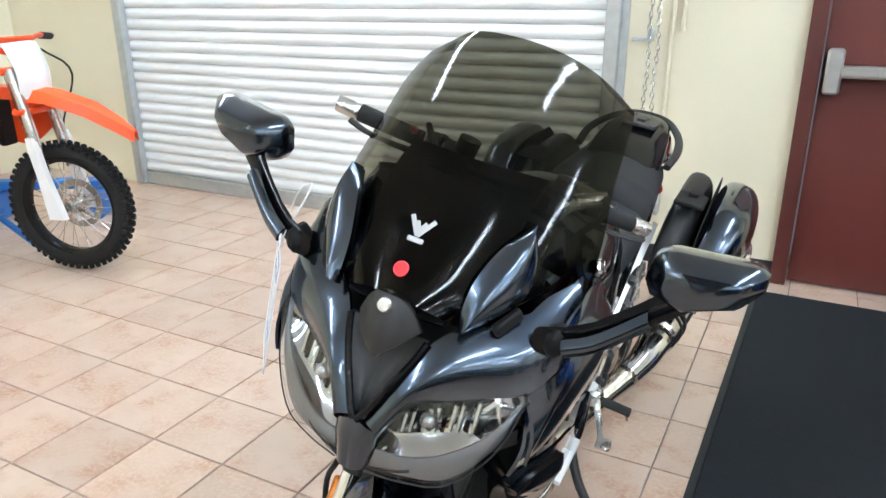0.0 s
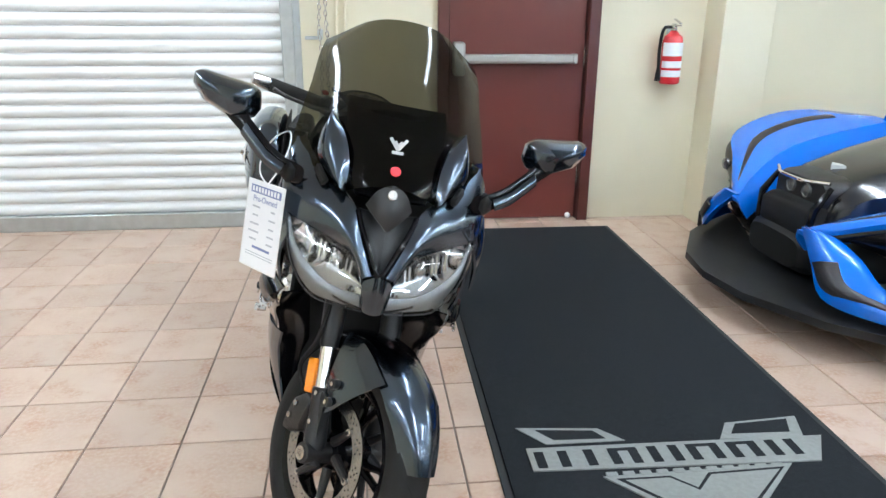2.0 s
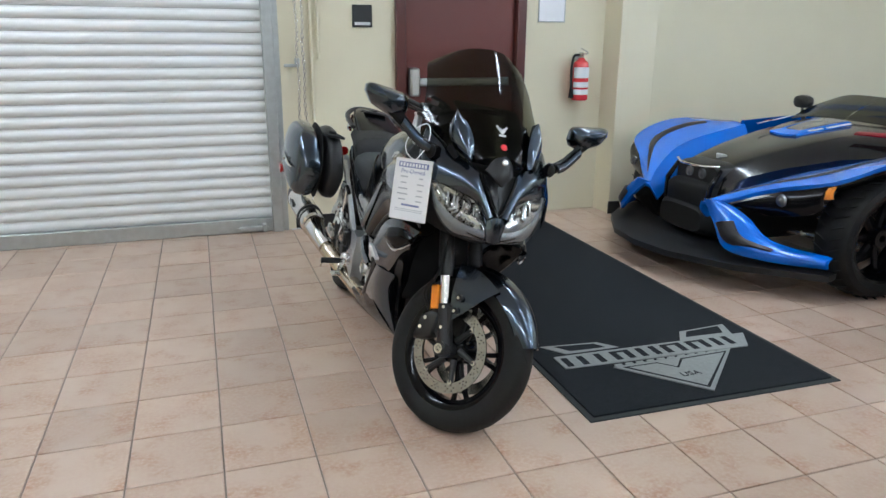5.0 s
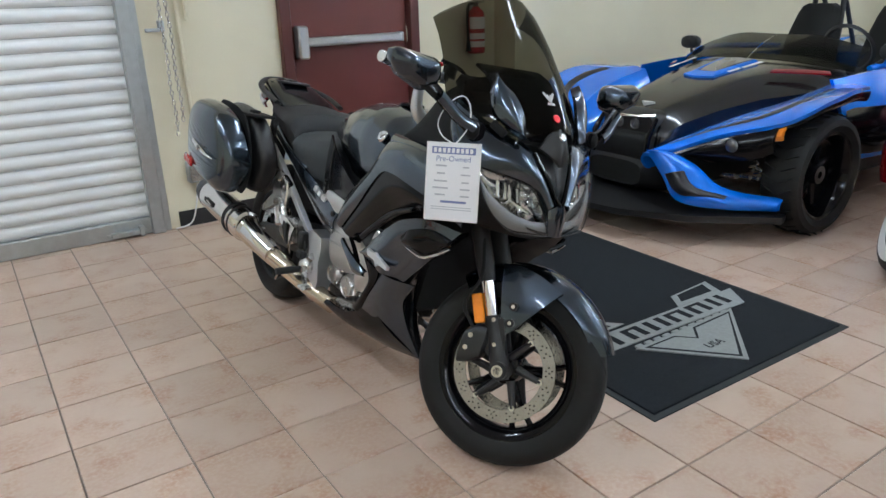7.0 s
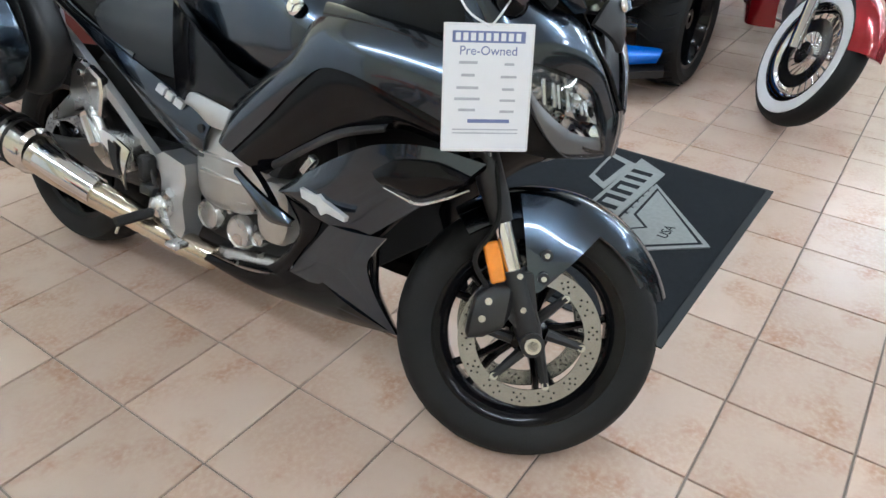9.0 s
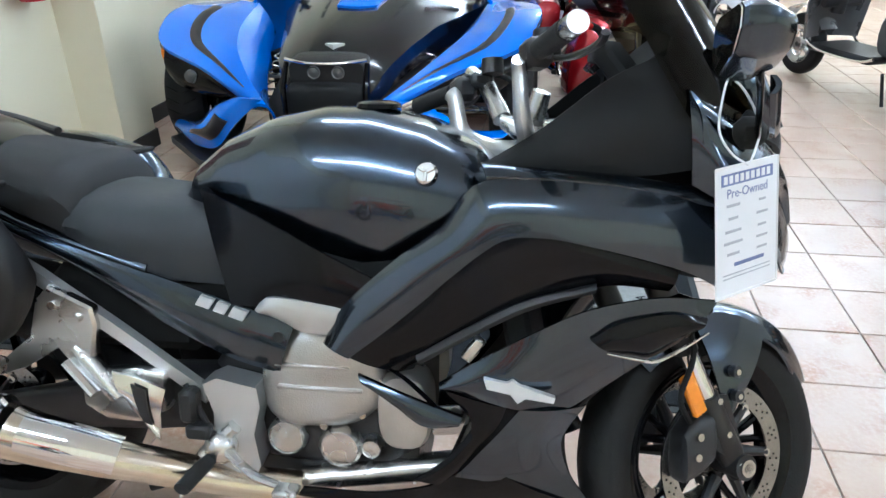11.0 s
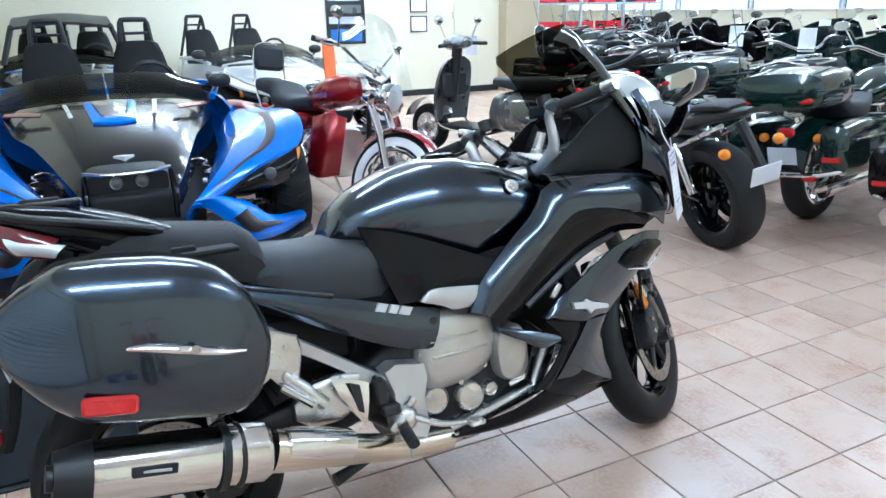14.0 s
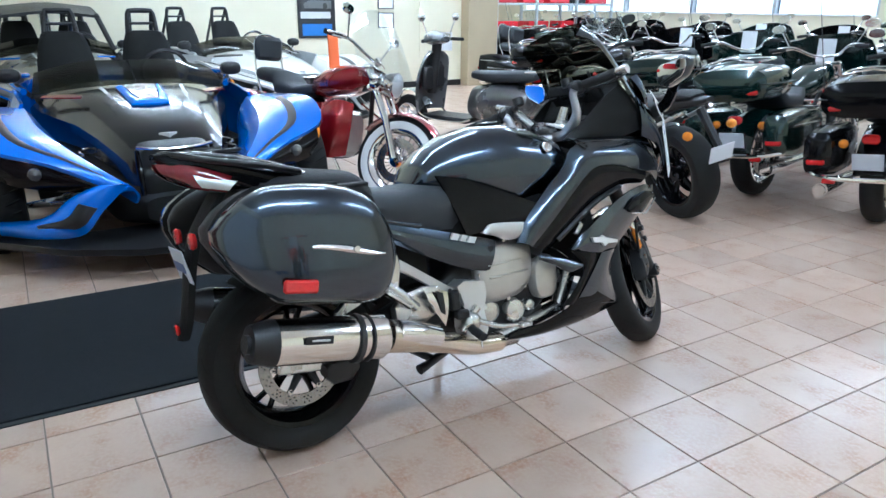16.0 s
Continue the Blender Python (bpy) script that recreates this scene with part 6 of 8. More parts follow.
part("string", Geo().tube(curve([(0.0, 0.098, 0.001), (-0.035, 0.12, 0.0), (-0.05, 0.155, -0.01), (-0.03, 0.20, -0.02), (0.005, 0.225, -0.035), (0.03, 0.20, -0.025), (0.035, 0.15, -0.005), (0.012, 0.11, 0.001), (0.0, 0.098, 0.001)], 40), 0.0018, 6), PAPER, tag, "white string loop")


# ---- three-wheelers: x ahead, y left, z up; origin under the front axle ----
def simple_wheel(parent, c, r, hw, rim, spokes, rim_mat, white=None, disc=True, knob=False):
    w = part("wheel", Geo().lathe([(0.02, -0.05), (0.05, -0.05), (0.055, 0), (0.05, 0.05), (0.02, 0.05)], c, seg=20), rim_mat, parent)
    t = part("tyre", Geo().lathe(tyre_profile(r, rim, hw), c, seg=48), RUBBER, w, "black tyre")
    if white is not None:
        for s in (-1, 1):
            part("white_wall", Geo().lathe([(rim + 0.006, s * hw * 0.92), (rim + 0.025, s * hw * 1.01), (rim + 0.045, s * hw * 1.04), (rim + 0.058, s * hw * 1.02), (rim + 0.06, s * hw * 0.95)], c, seg=48), white, w, "white sidewall band")
    part("rim", Geo().lathe(rim_profile(rim, hw), c, seg=48, closed=True), rim_mat, w)
    for k in range(spokes):
        a = 2 * math.pi * k / spokes
        ca, sa = math.cos(a), math.sin(a)
        part("spoke", Geo().tube([(c[0] + 0.04 * ca, c[1], c[2] + 0.04 * sa), (c[0] + (rim - 0.025) * ca, c[1], c[2] + (rim - 0.025) * sa)], [0.022, 0.016] if spokes < 12 else 0.004, 6), rim_mat, w)
    if disc:
        part("brake_disc", Geo().lathe([(rim * 0.72, c[1] - hw * 0.72), (rim * 0.72, c[1] - hw * 0.66), (rim * 0.45, c[1] - hw * 0.66), (rim * 0.45, c[1] - hw * 0.72)], (c[0], 0, c[2]), closed=True, seg=36), DISC, w)
    return w


def tread(parent, c, r, hw):
    """Slanted grooves of a car-like tyre: near-black bars on the tread, painted as shade."""
    g = Geo()
    for k in range(34):
        a = 2 * math.pi * k / 34
        for s in (-1, 1):
            pts = []
            for q in (0.12, 0.4, 0.75):
                b = a + 0.16 * q
                pts.append((c[0] + (r + 0.001) * math.cos(b), c[1] + s * hw * q, c[2] + (r + 0.001 - 0.012 * q ** 3) * math.sin(b)))
            g.tube(pts, 0.0045, 4)
    tagged(part("tread_groove", g, HOLE_SHADE, parent), kind="stuff")


def three_wheeler(label, m, paint, hood_paint, stripe, full=True, roof=False, group=""):
    o = thing("three_wheeler", label, "three-wheeler", m, group=group)
    for s in (-1, 1):
        def side(g):
            return g if s > 0 else g.mirror()
        w = simple_wheel(o, (0, s * 0.87, 0.33), 0.33, 0.112, 0.235, 7, GLOSS_BLACK)
        tread(w, (0, s * 0.87, 0.33), 0.33, 0.112)
        rim_in = [(0.66, 0.26, 0.44), (0.50, 0.40, 0.53), (0.25, 0.55, 0.63), (-0.05, 0.64, 0.69), (-0.42, 0.68, 0.75)]
        rim_out = [(0.65, 0.33, 0.43), (0.51, 0.62, 0.57), (0.37, 0.90, 0.655), (0.15, 0.985, 0.74), (-0.1, 0.985, 0.78), (-0.42, 0.90, 0.76)]
        f = part("fender", side(Geo().patch(rim_in, rim_out, (0.01, 0.0, 0.01), 26, 9, 0.02, (-0.3, 0, -1))), paint, o, "angular glossy front fender")
        ci, co = curve(rim_in, 12), curve(rim_out, 12)
        line = [[ci[q] * (1 - w) + co[q] * w + np.array((0, 0, 0.014)) for q in range(1, 10)] for w in (0.46, 0.6)]
        part("fender_stripe", side(Geo().patch(line[0], line[1], (0, 0, 0.004), 16, 4, 0.006, (-0.3, 0, -1))), stripe, f, "dark stripe")
        part("fender_skirt", side(Geo().patch([(0.65, 0.335, 0.42), (0.50, 0.63, 0.55), (0.36, 0.905, 0.635), (0.14, 0.99, 0.72), (-0.1, 0.99, 0.76), (-0.42, 0.905, 0.735)], [(0.62, 0.36, 0.40), (0.48, 0.63, 0.52), (0.34, 0.88, 0.60), (0.13, 0.97, 0.685), (-0.1, 0.975, 0.715), (-0.40, 0.90, 0.68)], (0.01, 0.01, 0), 20, 4, 0.01, (-1, 0, 0))), stripe if not full else GLOSS_BLACK, f)
        part("fender_inner", side(Geo().patch([(0.655, 0.26, 0.438), (0.50, 0.40, 0.528), (0.25, 0.55, 0.628), (-0.05, 0.64, 0.688), (-0.42, 0.68, 0.748)], [(0.60, 0.24, 0.34), (0.45, 0.33, 0.40), (0.2, 0.42, 0.48), (-0.05, 0.5, 0.52), (-0.42, 0.6, 0.58)], (0.01, -0.02, 0), 18, 6, 0.015, (0, 1, 0))), paint, f)
        part("lower_wing", side(Geo().patch([(0.655, 0.28, 0.46), (0.68, 0.42, 0.34), (0.68, 0.53, 0.225), (0.55, 0.72, 0.195), (0.34, 0.90, 0.185)], [(0.62, 0.44, 0.455), (0.59, 0.56, 0.40), (0.55, 0.66, 0.315), (0.46, 0.76, 0.275), (0.32, 0.91, 0.25)], (0.03, 0.01, 0.01), 24, 7, 0.025, (-1, 0, 0))), paint, o, "angular lower wing")
        part("wing_inset", side(Geo().patch([(0.70, 0.45, 0.36), (0.685, 0.545, 0.265), (0.545, 0.72, 0.243)], [(0.655, 0.53, 0.385), (0.64, 0.60, 0.31), (0.53, 0.73, 0.266)], (0.016, 0.006, 0.006), 14, 5, 0.012, (-1, 0, 0))), stripe, o)
        hl = part("headlamp", side(Geo().patch([(0.60, 0.40, 0.46), (0.50, 0.63, 0.545), (0.385, 0.88, 0.63)], [(0.53, 0.44, 0.44), (0.49, 0.56, 0.415), (0.47, 0.64, 0.425), (0.43, 0.80, 0.46), (0.39, 0.87, 0.50)], (0.03, 0, 0), 16, 8, 0.02, (-1, 0, 0))), GLOSS_BLACK, o, "dark headlamp")
        part("projector", side(Geo().lathe([(0.035, 0.0), (0.03, 0.012), (0.022, 0.014), (0, 0.022)], (0.495, 0.70, 0.525), "x", 18)), GREY_PAINT, hl, "round projector lens")
        part("marker_lamp", side(Geo().patch([(0.405, 0.83, 0.60), (0.37, 0.905, 0.632)], [(0.415, 0.82, 0.548), (0.37, 0.895, 0.562)], (0.015, 0, 0), 6, 4, 0.02, (-1, 0, 0))), AMBER, o, "amber marker lamp")
        part("wishbone", side(Geo().tube([(0.12, 0.3, 0.25), (0.0, 0.78, 0.25)], 0.016, 8).tube([(-0.2, 0.3, 0.25), (0.0, 0.78, 0.25)], 0.016, 8).tube([(0.0, 0.3, 0.42), (0.0, 0.76, 0.42)], 0.014, 8)), ALU, o)
        part("coil_spring", side(Geo().tube([(0.03 * math.cos(k * 0.9), 0.55 + 0.03 * math.sin(k * 0.9) - k * 0.003, 0.27 + k * 0.006) for k in range(48)], 0.006, 6)), STEEL, o)
        part("body_side", side(Geo().patch([(-0.40, 0.70, 0.78), (-0.9, 0.72, 0.80), (-1.5, 0.70, 0.78), (-2.2, 0.52, 0.80)], [(-0.45, 0.74, 0.30), (-0.9, 0.78, 0.28), (-1.5, 0.74, 0.28), (-2.3, 0.42, 0.40)], (0, 0.06, 0), 22, 9, 0.02, (0, -1, 0))), paint, o)
        part("side_panel", side(Geo().patch([(-0.46, 0.765, 0.62), (-0.9, 0.81, 0.60), (-1.5, 0.785, 0.58)], [(-0.46, 0.775, 0.34), (-0.9, 0.82, 0.32), (-1.5, 0.79, 0.32)], (0, 0.04, 0), 14, 6, 0.01, (0, -1, 0))), GLOSS_BLACK, o)
        mi = part("mirror_stalk", side(Geo().tube([(-0.90, 0.62, 0.77), (-0.95, 0.70, 0.85)], [0.018, 0.012], 8)), SATIN_BLACK, o)
        part("mirror_head", side(Geo().loft([rounded_ring((-0.99 + dx, 0.90), 0.08 * k, 0.05 * k, 0.735, 2.6, 16) for dx, k in ((-0.03, 0.85), (0, 1), (0.03, 0.9), (0.05, 0.4))])), SATIN_BLACK, mi)
        st = part("seat", side(Geo().loft([rounded_ring((x, z), hw, hh, 0.31, 3.5, 18) for x, z, hw, hh in ((-1.35, 0.42, 0.22, 0.05), (-1.6, 0.42, 0.23, 0.07), (-1.8, 0.50, 0.23, 0.10), (-1.92, 0.72, 0.21, 0.10), (-1.98, 0.88, 0.19, 0.06))])), MATT_BLACK, o, "black seat")
        part("seat_back", side(Geo().loft([[(x + dx, 0.31 + k * w, z) for k, dx in ((-1, 0), (-0.8, 0.035), (0, 0.05), (0.8, 0.035), (1, 0), (0.8, -0.05), (0, -0.06), (-0.8, -0.05))] for x, z, w in ((-1.78, 0.45, 0.23), (-1.86, 0.72, 0.225), (-1.93, 0.93, 0.205), (-1.965, 1.06, 0.175), (-1.985, 1.125, 0.15), (-1.995, 1.145, 0.11))])), MATT_BLACK, st, "black headrest back")
        hp = curve([(-2.02, 0.17, 0.72), (-2.08, 0.19, 1.05), (-2.10, 0.21, 1.275), (-2.10, 0.24, 1.30), (-2.10, 0.38, 1.30), (-2.10, 0.41, 1.275), (-2.08, 0.43, 1.05), (-2.02, 0.45, 0.72)], 40)
        hoop = part("roll_hoop", side(Geo().tube(hp, 0.02, 10)), SATIN_BLACK, o, "black roll hoop")
        part("hoop_brace", side(Geo().tube([(-2.09, 0.21, 1.20), (-2.09, 0.41, 1.20)], 0.012, 8).tube([(-2.08, 0.20, 1.08), (-2.08, 0.42, 1.08)], 0.012, 8).tube([(-2.10, 0.22, 1.28), (-2.45, 0.25, 0.8)], 0.018, 8).tube([(-2.10, 0.40, 1.28), (-2.45, 0.40, 0.8)], 0.018, 8)), SATIN_BLACK, hoop)
        part("sill_trim", side(Geo().tube(curve([(-0.88, 0.66, 0.80), (-1.15, 0.73, 0.85), (-1.55, 0.72, 0.84), (-1.95, 0.6, 0.82)], 16), 0.022, 8)), paint, o)
        part("dash_cowl", side(Geo().patch([(-0.88, 0.02, 0.82), (-0.88, 0.3, 0.815), (-0.85, 0.60, 0.76)], [(-1.12, 0.02, 0.80), (-1.12, 0.3, 0.80), (-1.05, 0.62, 0.76)], (0, 0, 0.02), 10, 5, 0.03, (0, 0, -1))), MATT_BLACK, o)
        ws = part("wind_deflector", side(Geo().patch([(-0.62, 0.005, 0.85), (-0.64, 0.3, 0.84), (-0.78, 0.62, 0.79)], [(-0.93, 0.005, 0.985), (-0.95, 0.3, 0.98), (-1.02, 0.58, 0.91)], (0.02, 0, 0.01), 16, 6, 0.004, (-0.4, 0, -1))), SMOKE_DARK, o, "low smoked wind deflector")
        part("hood_decal", side(Geo().box((-0.32, 0.235, 0.843), (0.17, 0.022, 0.004), 0.002, Euler((radians(-6), radians(8), radians(-6))).to_matrix()).box((-0.16, 0.22, 0.823), (0.10, 0.022, 0.004), 0.002, Euler((radians(-6), radians(8), radians(-6))).to_matrix())), DECAL, o)
        part("hood_flash", side(Geo().patch([(-0.35, 0.36, 0.823), (-0.5, 0.47, 0.815), (-0.62, 0.56, 0.80)], [(-0.30, 0.37, 0.812), (-0.46, 0.49, 0.80), (-0.60, 0.58, 0.788)], (0, 0, 0.002), 8, 4, 0.008, (0, 0, -1))), CANDY_RED if full else stripe, o)
    hood = []
    for x, z, w, k in ((0.50, 0.50, 0.20, 0.05), (0.47, 0.575, 0.24, 0.04), (0.36, 0.645, 0.29, 0.06), (0.15, 0.71, 0.35, 0.09), (-0.15, 0.775, 0.43, 0.12), (-0.5, 0.825, 0.55, 0.16), (-0.88, 0.855, 0.64, 0.2)):
        hood.append([(x, -w + 2 * w * j / 16, z - 0.25 * w * ((j - 8) / 8) ** 4) for j in range(17)] + [(x, w, z - k - 0.12), (x, -w, z - k - 0.12)])
    hd = part("hood", Geo().loft(hood), hood_paint, o, "glossy dark long hood")
    def hood_z(x):
        return float(np.interp(x, [-0.88, -0.5, -0.15, 0.15, 0.36], [0.855, 0.825, 0.775, 0.71, 0.645]))
    
    for s in (-1, 1):
        part("chevron_edge", Geo().patch([(-0.52, s * 0.145, hood_z(-0.52) + 0.016), (-0.30, s * 0.128, hood_z(-0.30) + 0.014), (-0.12, s * 0.112, hood_z(-0.12) + 0.012)], [(-0.52, s * 0.105, hood_z(-0.52) + 0.026), (-0.32, s * 0.085, hood_z(-0.32) + 0.024), (-0.18, s * 0.06, hood_z(-0.18) + 0.02)], (0, 0, 0.004), 10, 5, 0.012, (0, 0, -1)), paint, hd, "bright edge of the hood scoop")
    part("chevron_front", Geo().patch([(-0.12, -0.112, hood_z(-0.12) + 0.013), (-0.10, 0.0, hood_z(-0.1) + 0.013), (-0.12, 0.112, hood_z(-0.12) + 0.013)], [(-0.19, -0.07, hood_z(-0.19) + 0.021), (-0.18, 0.0, hood_z(-0.18) + 0.022), (-0.19, 0.07, hood_z(-0.19) + 0.021)], (0, 0, 0.003), 12, 5, 0.012, (0, 0, -1)), paint, hd)
    part("scoop_centre", Geo().patch([(-0.20, -0.06, hood_z(-0.20) + 0.018), (-0.20, 0.0, hood_z(-0.20) + 0.02), (-0.20, 0.06, hood_z(-0.20) + 0.018)], [(-0.53, -0.10, hood_z(-0.53) + 0.026), (-0.53, 0.0, hood_z(-0.53) + 0.03), (-0.53, 0.10, hood_z(-0.53) + 0.026)], (0, 0, 0.006), 12, 6, 0.012, (0, 0, -1)), GREY_PAINT, hd, "grey scoop centre")
    part("hood_badge", Geo().prism([(0.33, -0.05), (0.37, 0.0), (0.33, 0.05), (0.315, 0.0)], "z", 0.64, 0.664), DECAL, hd, "small pale badge")
    grille = part("nose_grille", Geo().loft([rounded_ring((x, z), w, h, 0, 5, 24) for x, z, w, h in ((0.36, 0.55, 0.20, 0.085), (0.47, 0.55, 0.195, 0.075), (0.505, 0.55, 0.185, 0.062))]), SATIN_BLACK, o, "black nose with twin lamps")
    part("bumper", Geo().loft([rounded_ring((x, z), w, h, 0, 6, 24) for x, z, w, h in ((0.40, 0.43, 0.21, 0.09), (0.53, 0.43, 0.20, 0.085), (0.565, 0.428, 0.19, 0.07), (0.575, 0.427, 0.175, 0.055))]), MATT_BLACK, grille, "matt black bumper")
    for s in (-1, 1):
        part("nose_strut", Geo().tube([(0.49, s * 0.20, 0.60), (0.56, s * 0.205, 0.50), (0.57, s * 0.20, 0.37)], [0.012, 0.018, 0.012], 8), GLOSS_BLACK, grille)
    for y in (-0.06, 0.06):
        part("nose_lamp", Geo().lathe([(0.032, -0.01), (0.03, 0.01), (0.024, 0.006), (0, 0.012)], (0.508, y, 0.56), "x", 18), GREY_PAINT, grille, "round nose lamp")
    part("nose_bar", Geo().tube(curve([(0.50, -0.20, 0.62), (0.545, -0.1, 0.612), (0.55, 0, 0.61), (0.545, 0.1, 0.612), (0.50, 0.20, 0.62)], 16), 0.008, 8), CHROME, grille)
    part("chin", Geo().loft([rounded_ring((x, z), w, h, 0, 4, 24) for x, z, w, h in ((0.60, 0.29, 0.20, 0.07), (0.55, 0.295, 0.25, 0.10), (0.4, 0.31, 0.36, 0.14), (-0.2, 0.38, 0.45, 0.2), (-0.9, 0.44, 0.66, 0.26))]), MATT_BLACK, o)
    part("splitter", Geo().prism([(0.88, -0.28), (0.92, 0), (0.88, 0.28), (0.70, 0.62), (0.36, 0.95), (0.28, 0.92), (0.42, 0.5), (0.42, -0.5), (0.28, -0.92), (0.36, -0.95), (0.70, -0.62)], "z", 0.13, 0.165), SATIN_BLACK, o, "black front splitter")
    part("underbody", Geo().loft([[(x, -w, 0.16), (x, w, 0.16), (x, w, z1), (x, -w, z1)] for x, w, z1 in ((-0.5, 0.68, 0.45), (-1.6, 0.70, 0.40), (-2.4, 0.4, 0.5))]), MATT_BLACK, o)
    part("tail_deck", Geo().loft([rounded_ring((x, z), w, h, 0, 3, 20) for x, z, w, h in ((-2.05, 0.62, 0.55, 0.17), (-2.4, 0.66, 0.45, 0.16), (-2.9, 0.72, 0.2, 0.1), (-3.05, 0.75, 0.1, 0.04))]), paint, o)
    part("steering_wheel", Geo().lathe([(0.165, -0.014), (0.18, 0.0), (0.165, 0.014), (0.15, 0.0)], (0, 0, 0), "z", 28, True).moved(Matrix.Translation((-1.28, 0.31, 0.88)) @ Matrix.Rotation(radians(-65), 4, "Y")), SATIN_BLACK, o)
    simple_wheel(o, (-2.67, 0, 0.345), 0.345, 0.15, 0.235, 7, GLOSS_BLACK)
    if roof:
        part("roof_canopy", Geo().patch([(-1.0, -0.5, 1.22), (-1.05, 0, 1.27), (-1.0, 0.5, 1.22)], [(-2.2, -0.48, 1.30), (-2.25, 0, 1.34), (-2.2, 0.48, 1.30)], (0, 0, 0.05), 14, 8, 0.03, (0, 0, -1)).tube([(-0.85, -0.6, 0.85), (-1.05, -0.48, 1.23)], 0.03, 8).tube([(-0.85, 0.6, 0.85), (-1.05, 0.48, 1.23)], 0.03, 8), SATIN_BLACK, o, "black roof canopy")
        part("centre_strut", Geo().tube([(-1.9, 0, 0.75), (-2.15, 0, 1.28)], [0.07, 0.05], 10), ALU, o)
    return o


three_wheeler("blue and black three-wheeled roadster with roll hoops", pose(2.23, 1.83, 0, 0, 0, 180), BLUE, CLEARCOAT_BLACK, STRIPE)
three_wheeler("white and black three-wheeled roadster by the far wall", pose(5.70, -0.2, 0, 0, 0, 193), WHITE_PAINT, WHITE_PAINT, STRIPE, False)
three_wheeler("grey three-wheeled roadster with a black roof canopy", pose(6.0, 2.05, 0, 0, 0, 180), GREY_PAINT, GREY_PAINT, BLUE, False, True)


# ---- road motorcycles: x ahead from under the rear axle, y left, z up ----
def road_bike(label, m, paint, base=1.65, rr=0.31, fr=0.32, rw=0.07, fw=0.055, white=None, bags=False, trunk=False, shield=False, naked=False, chrome=CHROME, spokes=7, seat_h=0.70, lean=-9, group="", flag=False, bars_w=0.40, forks=CHROME, plate=True, steer=0):
    o = thing("motorcycle", label, "motorcycle", m @ pose(0, 0, 0, lean, 0, 0), group=group)
    wheel_mat = GLOSS_BLACK if naked else chrome
    rw_o = simple_wheel(o, (0, 0, rr), rr, rw, rr * 0.68, spokes, wheel_mat, white)
    fw_o = simple_wheel(o, (base, 0, fr), fr, fw, fr * 0.68, spokes, wheel_mat, white)
    head = (base - 0.36, 0, 0.92)
    for s in (-1, 1):
        def side(g):
            return g if s > 0 else g.mirror()
        part("fork_leg", side(Geo().tube([(base, 0.1, fr), (base - 0.13, 0.1, 0.58), (head[0], 0.1, head[2])], [0.028, 0.026, 0.024], 12)), forks, o, "chrome fork leg" if forks is CHROME else "black fork leg")
        part("grip", side(Geo().tube([(head[0] - 0.16, bars_w - 0.12, 1.06), (head[0] - 0.22, bars_w, 1.05)], 0.018, 10)), GRIP, o)
        part("mirror", side(Geo().tube([(head[0] - 0.12, bars_w - 0.14, 1.06), (head[0] - 0.10, bars_w - 0.06, 1.2)], 0.006, 6).loft([rounded_ring((head[0] - 0.1 + dx, 1.23), 0.06 * k, 0.035 * k, bars_w - 0.03, 2.4, 14) for dx, k in ((-0.015, 0.9), (0, 1), (0.02, 0.7))])), SATIN_BLACK if naked else chrome, o, "rear-view mirror")
        part("lever", side(Geo().tube([(head[0] - 0.12, bars_w - 0.18, 1.06), (head[0] - 0.15, bars_w, 1.03)], 0.006, 6)), chrome, o)
        part("footpeg", side(Geo().tube([(0.75, 0.16, 0.3), (0.75, 0.32, 0.3)], 0.016, 8)), GRIP, o)
        part("turn_signal", side(Geo().ball((-0.30, 0.17, 0.56 if not naked else 0.66), (0.035, 0.03, 0.03), 12, 8)), AMBER, o, "amber turn signal")
        if not naked:
            part("front_signal", side(Geo().ball((head[0] + 0.12, 0.20, 0.83), (0.035, 0.032, 0.032), 12, 8)), chrome, o)
            part("passing_lamp", side(Geo().lathe([(0.0, -0.06), (0.04, -0.05), (0.058, 0.0), (0.05, 0.01), (0, 0.02)], (head[0] + 0.14, 0.15, 0.80), "x", 18)), chrome, o, "chrome auxiliary lamp")
            for k in range(6):
                part("cylinder_fin", side(Geo().box((0.86 - 0.02, 0.07, 0.44 + k * 0.03), (0.26, 0.16, 0.012), 0.004)), chrome if k % 2 else SATIN_BLACK, o)
            part("engine_cover", side(Geo().lathe([(0.0, 0.245), (0.06, 0.24), (0.09, 0.225), (0.1, 0.19), (0.1, 0.1)], (0.72, 0, 0.36), "y", 24)), chrome, o, "polished engine cover")
        if bags:
            b = part("saddlebag", side(Geo().loft([rounded_ring((x, z), hw, hh, 0.30, 3.6, 20) for x, z, hw, hh in ((-0.42, 0.50, 0.04, 0.06), (-0.38, 0.50, 0.085, 0.14), (-0.2, 0.50, 0.10, 0.165), (0.1, 0.50, 0.10, 0.165), (0.22, 0.50, 0.085, 0.14), (0.25, 0.50, 0.05, 0.09))])), paint, o, "glossy hard saddlebag")
            part("bag_trim", side(Geo().box((-0.08, 0.402, 0.56), (0.5, 0.006, 0.012), 0.002)), chrome, b)
            part("bag_lamp", side(Geo().box((-0.41, 0.30, 0.45), (0.03, 0.11, 0.035), 0.008)), RED_LENS, b, "red lamp on the bag")
